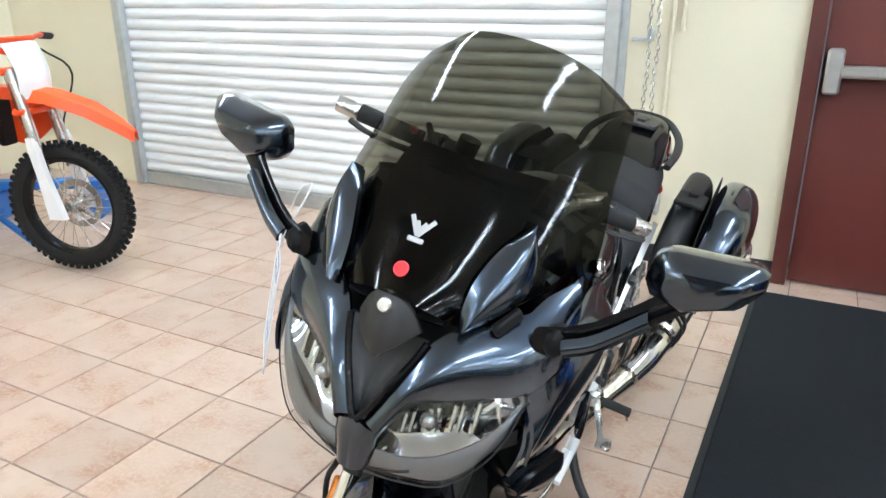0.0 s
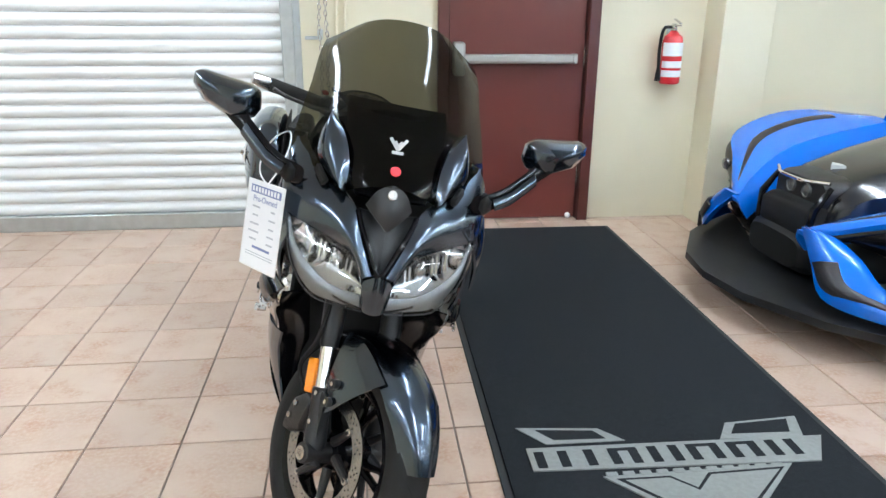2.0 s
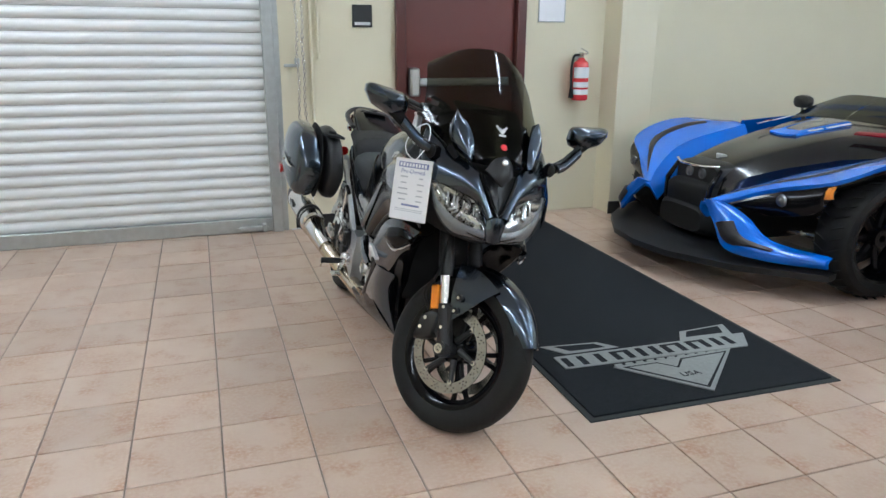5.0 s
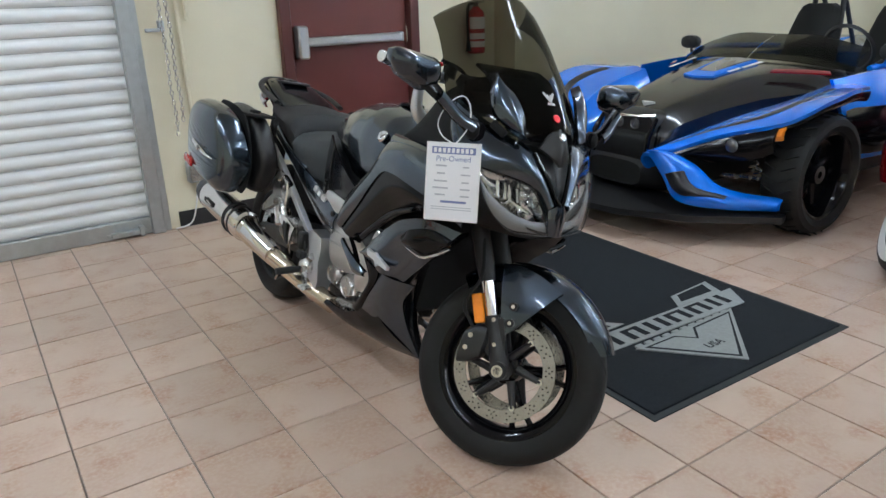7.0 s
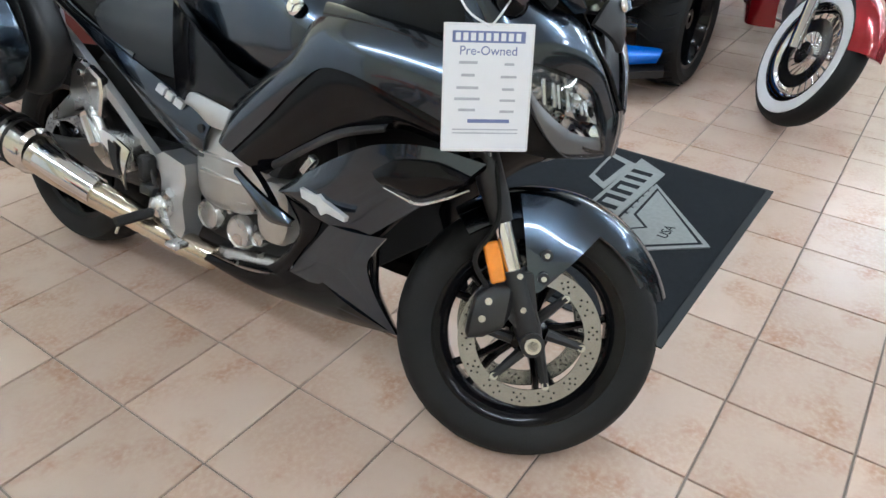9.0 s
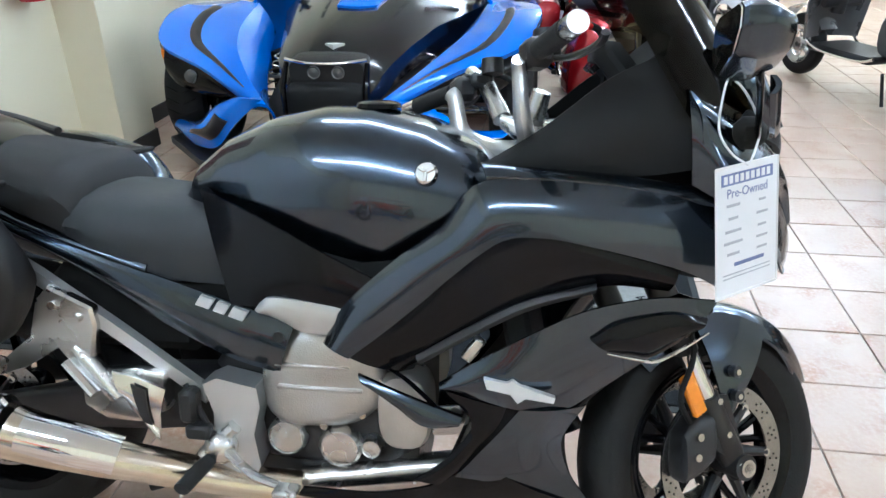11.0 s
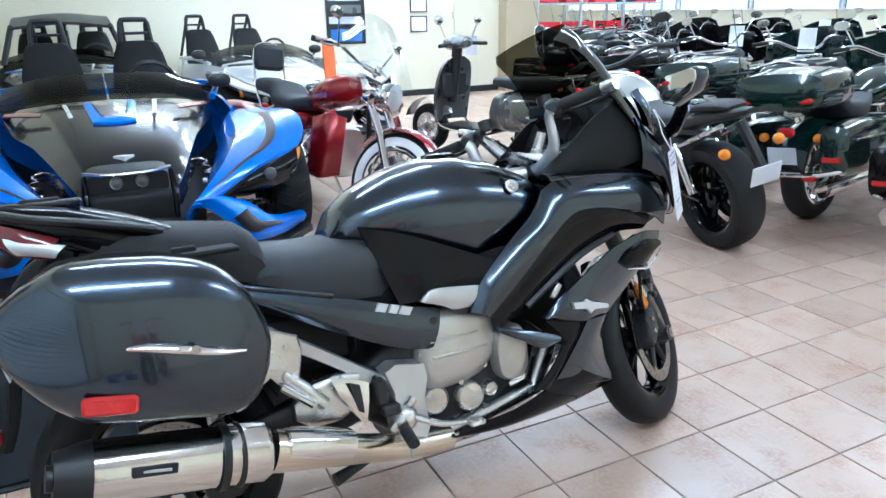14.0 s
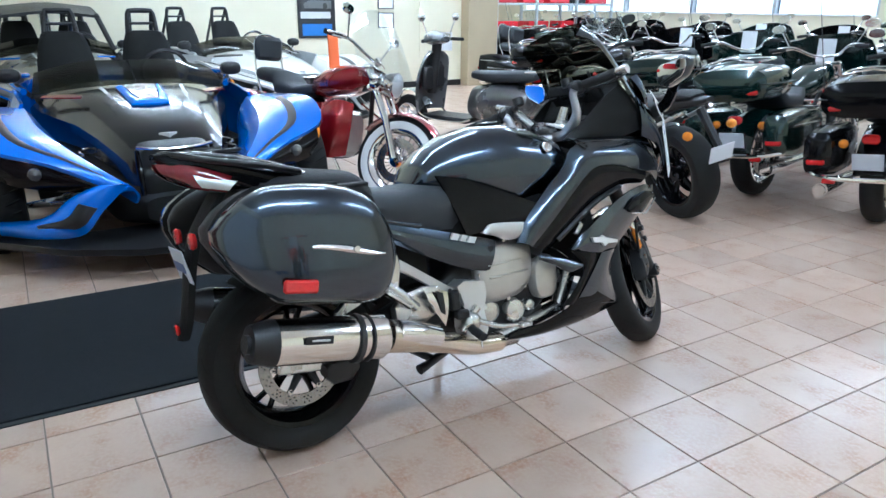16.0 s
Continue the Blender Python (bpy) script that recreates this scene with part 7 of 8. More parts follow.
        if not naked:
            part("silencer", side(Geo().tube([(-0.42, 0.26, 0.27), (0.35, 0.24, 0.25), (0.62, 0.19, 0.25)], [0.05, 0.048, 0.034], 16).tube([(-0.425, 0.26, 0.27), (-0.43, 0.26, 0.27)], 0.036, 14)), chrome if not naked else SATIN_BLACK, o, "long chrome silencer" if not naked else "")
        part("crash_bar", side(Geo().tube(curve([(base - 0.62, 0.12, 0.28), (base - 0.60, 0.33, 0.34), (base - 0.62, 0.34, 0.50), (base - 0.62, 0.1, 0.66)], 18), 0.014, 8)), chrome if not naked else SATIN_BLACK, o)
        part("swingarm", side(Geo().tube([(0, 0.11, rr), (0.55, 0.1, 0.36)], [0.02, 0.03], 10)), SATIN_BLACK if not naked else GLOSS_BLACK, o)
        part("shock", side(Geo().tube([(0.05, 0.13, rr + 0.03), (0.2, 0.13, 0.62)], 0.025, 10)), chrome, o)
    part("handlebar", Geo().tube(curve([(head[0] - 0.2, -bars_w, 1.05), (head[0] - 0.14, -bars_w + 0.16, 1.07), (head[0] - 0.02, -0.09, 0.99), (head[0] - 0.02, 0.09, 0.99), (head[0] - 0.14, bars_w - 0.16, 1.07), (head[0] - 0.2, bars_w, 1.05)], 26), 0.012, 8), chrome if not naked else SATIN_BLACK, o, "handlebar")
    part("yoke", Geo().box((head[0], 0, 0.92), (0.07, 0.26, 0.04), 0.01).box((head[0] + 0.07, 0, 0.78), (0.07, 0.26, 0.04), 0.01), chrome if not naked else SATIN_BLACK, o)
    part("headlamp", Geo().lathe([(0.0, -0.13), (0.05, -0.11), (0.085, -0.03), (0.092, 0.02), (0.085, 0.03)], (head[0] + 0.18, 0, 0.84), "x", 26), chrome if not naked else SATIN_BLACK, o, "round chrome headlamp" if not naked else "dark headlamp")
    part("headlamp_lens", Geo().lathe([(0.085, 0.03), (0.05, 0.045), (0, 0.05)], (head[0] + 0.18, 0, 0.84), "x", 24), DECAL, o)
    tank = [rounded_ring((x, z), hw, hh, 0, 2.6, 22) for x, z, hw, hh in ((0.60, 0.74, 0.07, 0.05), (0.68, 0.76, 0.13, 0.09), (0.85, 0.80, 0.165, 0.115), (1.02, 0.83, 0.165, 0.115), (1.15, 0.85, 0.13, 0.09), (1.22, 0.86, 0.06, 0.05))]
    part("fuel_tank", Geo().loft(tank), paint, o, "glossy fuel tank")
    if naked:
        part("seat", Geo().loft([rounded_ring((x, z), hw, hh, 0, 3, 20) for x, z, hw, hh in ((0.12, 0.755, 0.09, 0.02), (0.17, 0.765, 0.13, 0.035), (0.36, 0.74, 0.15, 0.04), (0.58, 0.755, 0.1, 0.04), (0.64, 0.77, 0.06, 0.03))]), VINYL, o, "slim black seat")
        part("pillion_pad", Geo().loft([rounded_ring((x, z), hw, hh, 0, 3, 16) for x, z, hw, hh in ((-0.2, 0.86, 0.06, 0.012), (-0.14, 0.862, 0.085, 0.022), (0.02, 0.84, 0.1, 0.026), (0.13, 0.815, 0.09, 0.02))]), VINYL_DARK, o, "small pillion pad")
    else:
        part("seat", Geo().loft([rounded_ring((x, z), hw, hh, 0, 3, 20) for x, z, hw, hh in ((-0.28, seat_h + 0.10, 0.09, 0.03), (-0.2, seat_h + 0.09, 0.14, 0.06), (0.08, seat_h + 0.07, 0.15, 0.06), (0.16, seat_h + 0.0, 0.17, 0.06), (0.42, seat_h - 0.02, 0.17, 0.06), (0.62, seat_h + 0.03, 0.10, 0.05))]), VINYL, o, "black seat")
    part("engine_block", Geo().loft([rounded_ring((x, z), hw, hh, 0, 5, 20) for x, z, hw, hh in ((0.45, 0.34, 0.10, 0.08), (0.55, 0.38, 0.15, 0.14), (0.95, 0.42, 0.15, 0.18), (1.05, 0.44, 0.11, 0.14))]), ALU_DULL if not naked else SATIN_BLACK, o)
    part("frame", Geo().tube(curve([(head[0], 0, 0.8), (base - 0.55, 0.1, 0.35), (0.6, 0.12, 0.2), (0.35, 0.12, 0.35), (0.2, 0.1, 0.62)], 20), 0.018, 8).tube([(head[0], 0, 0.8), (0.5, 0.09, 0.66), (-0.15, 0.09, 0.72)], 0.018, 8), SATIN_BLACK, o)
    part("side_cover", Geo().loft([rounded_ring((x, z), hw, hh, 0, 3, 16) for x, z, hw, hh in ((0.1, 0.55, 0.1, 0.07), (0.25, 0.55, 0.155, 0.11), (0.5, 0.57, 0.15, 0.10), (0.6, 0.58, 0.09, 0.05))]), paint if not naked else SATIN_BLACK, o)
    if white is not None:
        for s in (-1, 1):
            g = Geo().patch([(1.30, 0.17, 0.68), (1.24, 0.27, 0.70), (1.12, 0.31, 0.66)], [(1.24, 0.17, 0.30), (1.20, 0.30, 0.28), (1.10, 0.33, 0.30)], (0.05, 0.03, 0), 14, 8, 0.02, (-1, 0, 0))
            part("leg_guard", g if s > 0 else g.mirror(), paint, o, "glossy leg guard")
    if naked:
        part("tail", Geo().loft([rounded_ring((x, z), hw, hh, 0, 2.8, 18) for x, z, hw, hh in ((-0.31, 0.855, 0.03, 0.014), (-0.22, 0.83, 0.07, 0.028), (0.0, 0.785, 0.1, 0.04), (0.3, 0.68, 0.11, 0.06))]), SATIN_BLACK, o, "black pointed tail")
        part("plate_bracket", Geo().tube([(-0.22, 0, 0.78), (-0.38, 0, 0.56)], [0.03, 0.025], 8), SATIN_BLACK, o)
        part("rear_frame", Geo().tube([(-0.2, 0.1, 0.78), (0.3, 0.13, 0.55)], 0.015, 8).tube([(-0.2, -0.1, 0.78), (0.3, -0.13, 0.55)], 0.015, 8), ALU, o)
    else:
        fen = []
        for k in range(15):
            a = radians(5 + 165 * k / 14)
            fen.append([(0 + (rr + 0.035 - 0.02 * q * q) * math.cos(a), q * (rw + 0.03), rr + (rr + 0.035 - 0.03 * q * q) * math.sin(a)) for q in np.linspace(-1, 1, 9)] + [(0.0 + (rr + 0.02) * math.cos(a), q * (rw + 0.02), rr + (rr + 0.015) * math.sin(a)) for q in (0.8, 0, -0.8)])
        part("rear_fender", Geo().loft(fen), paint, o, "deep glossy rear fender")
        part("tail_lamp", Geo().box((-0.36, 0, 0.60), (0.05, 0.10, 0.06), 0.015), RED_LENS, o, "red tail lamp")
    fen = []
    for k in range(15):
        a = radians((25 if not naked else 50) + (125 if not naked else 70) * k / 14)
        fen.append([(base + (fr + 0.03 - 0.02 * q * q) * math.cos(a), q * (fw + 0.03), fr + (fr + 0.03 - 0.035 * q * q) * math.sin(a)) for q in np.linspace(-1, 1, 9)] + [(base + (fr + 0.02) * math.cos(a), q * (fw + 0.02), fr + (fr + 0.012) * math.sin(a)) for q in (0.8, 0, -0.8)])
    part("front_fender", Geo().loft(fen), paint if not naked else SATIN_BLACK, o, "glossy front fender")
    if plate:
        p = part("rear_plate", Geo().box((-0.40, 0, 0.46 if not naked else 0.53), (0.006, 0.18, 0.11), 0.002, Matrix.Rotation(radians(-14), 3, "Y")), PLATE_WHITE, o, "white plate")
    if trunk:
        t = part("top_case", Geo().loft([rounded_ring((x, z), hw, hh, 0, 3.4, 24) for x, z, hw, hh in ((-0.52, 0.84, 0.18, 0.05), (-0.48, 0.85, 0.27, 0.11), (-0.3, 0.86, 0.29, 0.13), (-0.1, 0.86, 0.28, 0.13), (-0.02, 0.86, 0.24, 0.10))]), paint, o, "glossy top case")
        part("case_lamp", Geo().box((-0.502, 0, 0.80), (0.03, 0.44, 0.032), 0.01), RED_LENS, t, "wide red lamp strip")
        part("case_band", Geo().box((-0.27, 0, 0.855), (0.46, 0.587, 0.008), 0.002), SATIN_BLACK, t)
        part("backrest", Geo().box((0.02, 0, 0.93), (0.08, 0.34, 0.2), 0.035), VINYL, o, "padded backrest")
        part("case_rack", Geo().tube(curve([(-0.45, -0.16, 1.0), (-0.46, 0, 1.03), (-0.45, 0.16, 1.0), (-0.1, 0.16, 1.02), (-0.1, -0.16, 1.02)], 24, True), 0.008, 8), chrome, t)
        for y in (-0.2, 0.2):
            part("bumper_lamp", Geo().box((-0.46, y, 0.34), (0.03, 0.08, 0.03), 0.006), RED_LENS, o)
        part("rear_bumper", Geo().tube(curve([(-0.36, -0.36, 0.38), (-0.46, -0.2, 0.36), (-0.46, 0.2, 0.36), (-0.36, 0.36, 0.38)], 18), 0.016, 8), chrome, o)
        part("aerial", Geo().tube([(-0.35, 0.28, 0.8), (-0.5, 0.3, 1.45)], [0.004, 0.002], 6), SATIN_BLACK, o)
        part("batwing_fairing", Geo().patch([(head[0] + 0.06, -0.40, 0.82), (head[0] + 0.28, -0.16, 0.78), (head[0] + 0.28, 0.16, 0.78), (head[0] + 0.06, 0.40, 0.82)], [(head[0] + 0.02, -0.34, 1.10), (head[0] + 0.14, -0.15, 1.16), (head[0] + 0.14, 0.15, 1.16), (head[0] + 0.02, 0.34, 1.10)], (0.06, 0, 0), 20, 8, 0.02, (-1, 0, 0)), paint, o, "fork-mounted fairing")
    else:
        if not naked:
            part("sissy_pad", Geo().box((-0.26, 0, 1.0), (0.07, 0.26, 0.2), 0.05), VINYL, o, "padded backrest")
            part("sissy_bar", Geo().tube(curve([(-0.1, -0.13, 0.62), (-0.22, -0.13, 0.8), (-0.3, -0.1, 1.08), (-0.3, 0.1, 1.08), (-0.22, 0.13, 0.8), (-0.1, 0.13, 0.62)], 24), 0.01, 8), chrome, o)
    if shield:
        part("windshield", Geo().patch([(head[0] + 0.14, -0.24, 0.88), (head[0] + 0.24, 0, 0.86), (head[0] + 0.14, 0.24, 0.88)], [(head[0] - 0.10, -0.2, 1.28), (head[0] - 0.04, 0, 1.34), (head[0] - 0.10, 0.2, 1.28)], (0.02, 0, 0), 16, 8, 0.004, (-1, 0, -0.3)), CLEAR, o, "clear windshield")
    part("side_stand", Geo().tube([(0.6, 0.12, 0.25), (0.66, 0.20, 0.055)], 0.012, 8), chrome, o)
    if steer:
        axis = Vector((-0.36, 0, 0.6)).normalized()
        turn = Matrix.Translation((base, 0, fr)) @ Matrix.Rotation(radians(steer), 4, axis) @ Matrix.Translation((-base, 0, -fr))
        for c in o.children:
            if c is fw_o or c.name.split(".")[0] in ("fork_leg", "grip", "mirror", "lever", "front_signal", "passing_lamp", "handlebar", "yoke", "headlamp", "headlamp_lens", "front_fender"):
                c.matrix_basis = turn
    return o


road_bike("candy red cruiser with white-wall tyres and chrome", pose(3.62, 0.64, 0, 0, 0, 191), CANDY_RED, white=WHITE_PLASTIC, bags=True, shield=True, spokes=24, lean=-7, steer=28)
road_bike("silver-tanked naked motorcycle with a wide rear tyre", pose(0.81, -1.29, 0, 0, 0, -9), SILVER_TANK, base=1.45, rr=0.315, fr=0.30, rw=0.095, naked=True, spokes=5, seat_h=0.74, forks=SATIN_BLACK, lean=-11)
green = road_bike("deep teal touring motorcycle with top case and saddlebags", pose(0.95, -2.25, 0, 0, 0, -78), GREEN_PAINT, bags=True, trunk=True, shield=False, lean=-6, group="touring motorcycles in a row")
black = road_bike("black touring motorcycle with top case and chrome bumper", pose(0.05, -2.35, 0, 0, 0, -74), GLOSS_BLACK, bags=True, trunk=True, lean=-6, group="touring motorcycles in a row")
for k, (x, y, a) in enumerate(((1.95, -2.5, -80), (2.95, -2.7, -76), (3.95, -2.8, -80), (0.6, -5.6, -70), (1.7, -5.5, -74), (2.8, -5.7, -70), (3.9, -5.6, -75), (5.0, -5.8, -72), (6.1, -5.6, -70), (7.4, -5.8, -75), (8.6, -6.2, -72))):
    copy_thing(black if k % 3 else green, pose(x, y, 0, 0, 0, a) @ pose(0, 0, 0, -6, 0, 0))
cruiser2 = road_bike("black cruiser with chrome engine and clear windshield", pose(5.2, -3.2, 0, 0, 0, 190), GLOSS_BLACK, bags=True, shield=True, spokes=16, lean=-7, group="cruisers further off")
copy_thing(cruiser2, pose(6.4, -3.9, 0, 0, 0, 195) @ pose(0, 0, 0, -7, 0, 0))
copy_thing(cruiser2, pose(9.6, -5.9, 0, 0, 0, -75) @ pose(0, 0, 0, -7, 0, 0))

solid("orange_tag", Geo().box((0, 0, 0), (0.012, 0.09, 0.26), 0.003), ORANGE_FLUO, "fluorescent orange paper tag on the red cruiser", "tag", pose(2.80, 0.42, 1.03, 0, 3, 12))


# ---- off-road motorcycle by the shutter: x ahead from under the front axle ----
def dirt_bike(m):
    o = thing("dirt_bike", "orange and white off-road motorcycle with knobbly tyres", "motorcycle", m)
    for cx, r in ((0.0, 0.345), (-1.48, 0.335)):
        c = (cx, 0, r)
        w = part("wheel", Geo().lathe([(0.02, -0.055), (0.04, -0.055), (0.045, -0.035), (0.03, -0.02), (0.03, 0.02), (0.045, 0.035), (0.04, 0.055), (0.02, 0.055)], c, seg=24), STEEL, o, "spoked wheel")
        part("tyre", Geo().lathe(tyre_profile(r - 0.016, r * 0.775, 0.043), c, seg=56), RUBBER, w, "black knobbly tyre")
        kn = Geo()
        for k in range(52):
            for j, y in enumerate((-0.036, -0.012, 0.012, 0.036)):
                a = 2 * math.pi * (k + 0.5 * (j % 2)) / 52
                rr = r - 0.012 - (0.012 if abs(y) > 0.03 else 0)
                kn.box((c[0] + rr * math.cos(a), y, c[2] + rr * math.sin(a)), (0.022, 0.017, 0.022), 0.003, Matrix.Rotation(-a, 3, "Y"))
        tagged(part("knob", kn, RUBBER, w), kind="stuff")
        part("rim", Geo().lathe(rim_profile(r * 0.775, 0.036), c, seg=48, closed=True), GLOSS_BLACK, w, "black rim")
        for k in range(32):
            a = 2 * math.pi * k / 32
            y = 0.03 if k % 2 else -0.03
            b = a + (0.25 if k % 4 < 2 else -0.25)
            part("spoke", Geo().tube([(c[0] + 0.035 * math.cos(b), y, c[2] + 0.035 * math.sin(b)), (c[0] + (r * 0.775 - 0.02) * math.cos(a), 0.2 * y, c[2] + (r * 0.775 - 0.02) * math.sin(a))], 0.0022, 5), STEEL, w)
        d = part("brake_disc", Geo().lathe([(0.13, 0.055), (0.13, 0.059), (0.095, 0.059), (0.095, 0.055)], (c[0], 0, c[2]), closed=True, seg=36), DISC, w)
        for k in range(6):
            a = 2 * math.pi * k / 6
            part("disc_arm", Geo().tube([(c[0] + 0.04 * math.cos(a), 0.05, c[2] + 0.04 * math.sin(a)), (c[0] + 0.1 * math.cos(a + 0.35), 0.057, c[2] + 0.1 * math.sin(a + 0.35))], 0.011, 6), ALU, d)
    up = np.array([-0.46, 0, 0.888])
    for s in (-1, 1):
        def side(g):
            return g if s > 0 else g.mirror()
        ax = np.array([0, 0.1, 0.345])
        part("fork_tube", side(Geo().tube([ax + up * 0.22, ax + up * 0.78], [0.024, 0.028], 14)), STEEL, o)
        part("fork_guard", side(Geo().loft([[tuple(ax + up * t + np.array(q)) for q in ((0.04 * k, 0.012, 0), (0.035 * k, 0.04, 0), (-0.03 * k, 0.04, 0), (-0.035 * k, 0.012, 0))] for t, k in ((-0.04, 1.3), (0.06, 1.1), (0.2, 0.8), (0.36, 0.75), (0.42, 0.5))])), WHITE_PLASTIC, o, "white fork guard")
        part("axle_lug", side(Geo().ball(ax, (0.035, 0.03, 0.04), 12, 8)), STEEL, o)
        part("radiator_shroud", side(Geo().patch([(-0.36, 0.17, 0.98), (-0.50, 0.2, 0.95), (-0.75, 0.15, 0.93)], [(-0.30, 0.2, 0.72), (-0.45, 0.22, 0.62), (-0.70, 0.14, 0.70)], (0, 0.03, 0), 14, 7, 0.006, (0, -1, 0))), ORANGE, o, "orange radiator shroud")
        part("grip", side(Geo().tube([(-0.50, 0.28, 1.18), (-0.53, 0.40, 1.17)], 0.018, 10)), GRIP, o)
        part("footpeg", side(Geo().tube([(-0.85, 0.1, 0.4), (-0.85, 0.22, 0.4)], 0.014, 8)), STEEL, o)
        part("swingarm", side(Geo().tube([(-1.48, 0.1, 0.335), (-0.9, 0.09, 0.45)], [0.02, 0.03], 8)), ALU, o)
        part("frame_rail", side(Geo().tube(curve([(-0.42, 0.04, 0.85), (-0.52, 0.12, 0.45), (-0.65, 0.12, 0.33), (-0.95, 0.1, 0.36), (-1.0, 0.08, 0.8)], 18), 0.018, 8)), ORANGE, o)
    part("front_fender", Geo().loft([[(x, -w, z - 0.055), (x, -0.75 * w, z), (x, 0, z + 0.012), (x, 0.75 * w, z), (x, w, z - 0.055), (x, 0.65 * w, z - 0.012), (x, 0, z - 0.004), (x, -0.65 * w, z - 0.012)] for x, z, w in ((0.52, 0.66, 0.02), (0.44, 0.715, 0.05), (0.30, 0.79, 0.075), (0.1, 0.85, 0.085), (-0.12, 0.87, 0.085), (-0.32, 0.84, 0.075), (-0.42, 0.76, 0.06))]), ORANGE, o, "long orange front fender")
    part("number_plate", Geo().patch([(-0.27, -0.11, 0.90), (-0.22, 0, 0.90), (-0.27, 0.11, 0.90)], [(-0.40, -0.12, 1.16), (-0.35, 0, 1.17), (-0.40, 0.12, 1.16)], (0.03, 0, 0), 12, 7, 0.006, (-1, 0, 0)), WHITE_PLASTIC, o, "white front plate")
    part("handlebar", Geo().tube(curve([(-0.53, -0.4, 1.17), (-0.47, -0.2, 1.18), (-0.42, -0.07, 1.12), (-0.42, 0.07, 1.12), (-0.47, 0.2, 1.18), (-0.53, 0.4, 1.17)], 24), 0.013, 8).tube([(-0.45, -0.14, 1.17), (-0.45, 0.14, 1.17)], 0.018, 8), ORANGE, o, "orange handlebar")
    part("yoke", Geo().box((-0.38, 0, 1.03), (0.07, 0.26, 0.035), 0.01).box((-0.27, 0, 0.84), (0.07, 0.26, 0.035), 0.01), ORANGE, o)
    part("brake_hose", Geo().tube(curve([(-0.4, 0.16, 1.12), (-0.22, 0.18, 1.0), (-0.2, 0.14, 0.7), (-0.02, 0.15, 0.42)], 20), 0.005, 6), MATT_BLACK, o)
    part("fuel_tank", Geo().loft([rounded_ring((x, z), hw, hh, 0, 2.8, 18) for x, z, hw, hh in ((-0.42, 0.88, 0.08, 0.06), (-0.5, 0.9, 0.12, 0.1), (-0.7, 0.88, 0.1, 0.08), (-0.85, 0.88, 0.05, 0.03))]), SATIN_BLACK, o)
    part("seat", Geo().loft([rounded_ring((x, z), hw, hh, 0, 3, 16) for x, z, hw, hh in ((-0.62, 0.94, 0.05, 0.03), (-0.9, 0.93, 0.075, 0.05), (-1.3, 0.96, 0.08, 0.04), (-1.45, 0.97, 0.05, 0.02))]), VINYL, o)
    part("rear_fender", Geo().patch([(-1.2, -0.08, 0.90), (-1.5, -0.09, 0.95), (-1.85, -0.05, 0.98)], [(-1.2, 0.08, 0.90), (-1.5, 0.09, 0.95), (-1.85, 0.05, 0.98)], (0, 0, 0.02), 14, 6, 0.006, (0, 0, -1)), ORANGE, o)
    part("engine", Geo().loft([rounded_ring((x, z), hw, hh, 0, 3.5, 18) for x, z, hw, hh in ((-0.5, 0.45, 0.08, 0.08), (-0.6, 0.48, 0.12, 0.15), (-0.8, 0.5, 0.12, 0.16), (-0.92, 0.48, 0.08, 0.1))]), ALU_DULL, o)
    part("exhaust", Geo().tube(curve([(-0.52, -0.08, 0.6), (-0.42, -0.14, 0.5), (-0.6, -0.17, 0.42), (-0.95, -0.16, 0.65), (-1.3, -0.17, 0.8)], 24), [0.02, 0.02, 0.03, 0.05], 12), STEEL, o)
    part("radiator", Geo().box((-0.40, 0.12, 0.75), (0.04, 0.1, 0.24), 0.01).box((-0.40, -0.12, 0.75), (0.04, 0.1, 0.24), 0.01), MATT_BLACK, o)
    st = part("lift_stand", Geo().box((-0.75, 0, 0.27), (0.5, 0.22, 0.05), 0.01).tube([(-0.55, 0.08, 0.26), (-0.4, 0.2, 0.02)], 0.018, 8).tube([(-0.55, -0.08, 0.26), (-0.4, -0.2, 0.02)], 0.018, 8).tube([(-0.95, 0.08, 0.26), (-1.1, 0.2, 0.02)], 0.018, 8).tube([(-0.95, -0.08, 0.26), (-1.1, -0.2, 0.02)], 0.018, 8), BLUE_STEEL, o, "blue steel stand")
    # the fork stands steeper as the front end hangs off the stand
    steeper = Matrix(((1, 0, 0.33, -0.114), (0, 1, 0, 0), (0, 0, 1, 0), (0, 0, 0, 1)))
    for c in o.children:
        kind = c.name.split(".")[0]
        if kind in ("fork_tube", "fork_guard", "number_plate", "handlebar", "grip", "yoke", "brake_hose", "radiator_shroud"):
            c.data.transform(steeper)
        if kind == "front_fender":
            c.data.transform(Matrix.Translation((-0.1, 0, 0.085)))
    return o


dirt_bike(pose(-3.07, 1.83, 0, 0, 0, 18))
solid("wheel_chock", Geo().box((0, 0, 0.21), (0.8, 0.1, 0.06), 0.01).box((-0.33, 0, 0.09), (0.08, 0.3, 0.18), 0.01).box((0.3, 0, 0.09), (0.08, 0.3, 0.18), 0.01), BLUE_STEEL, "blue painted steel chock rail on the floor", "rail", pose(-4.12, 2.43, 0, 0, 0, 33))

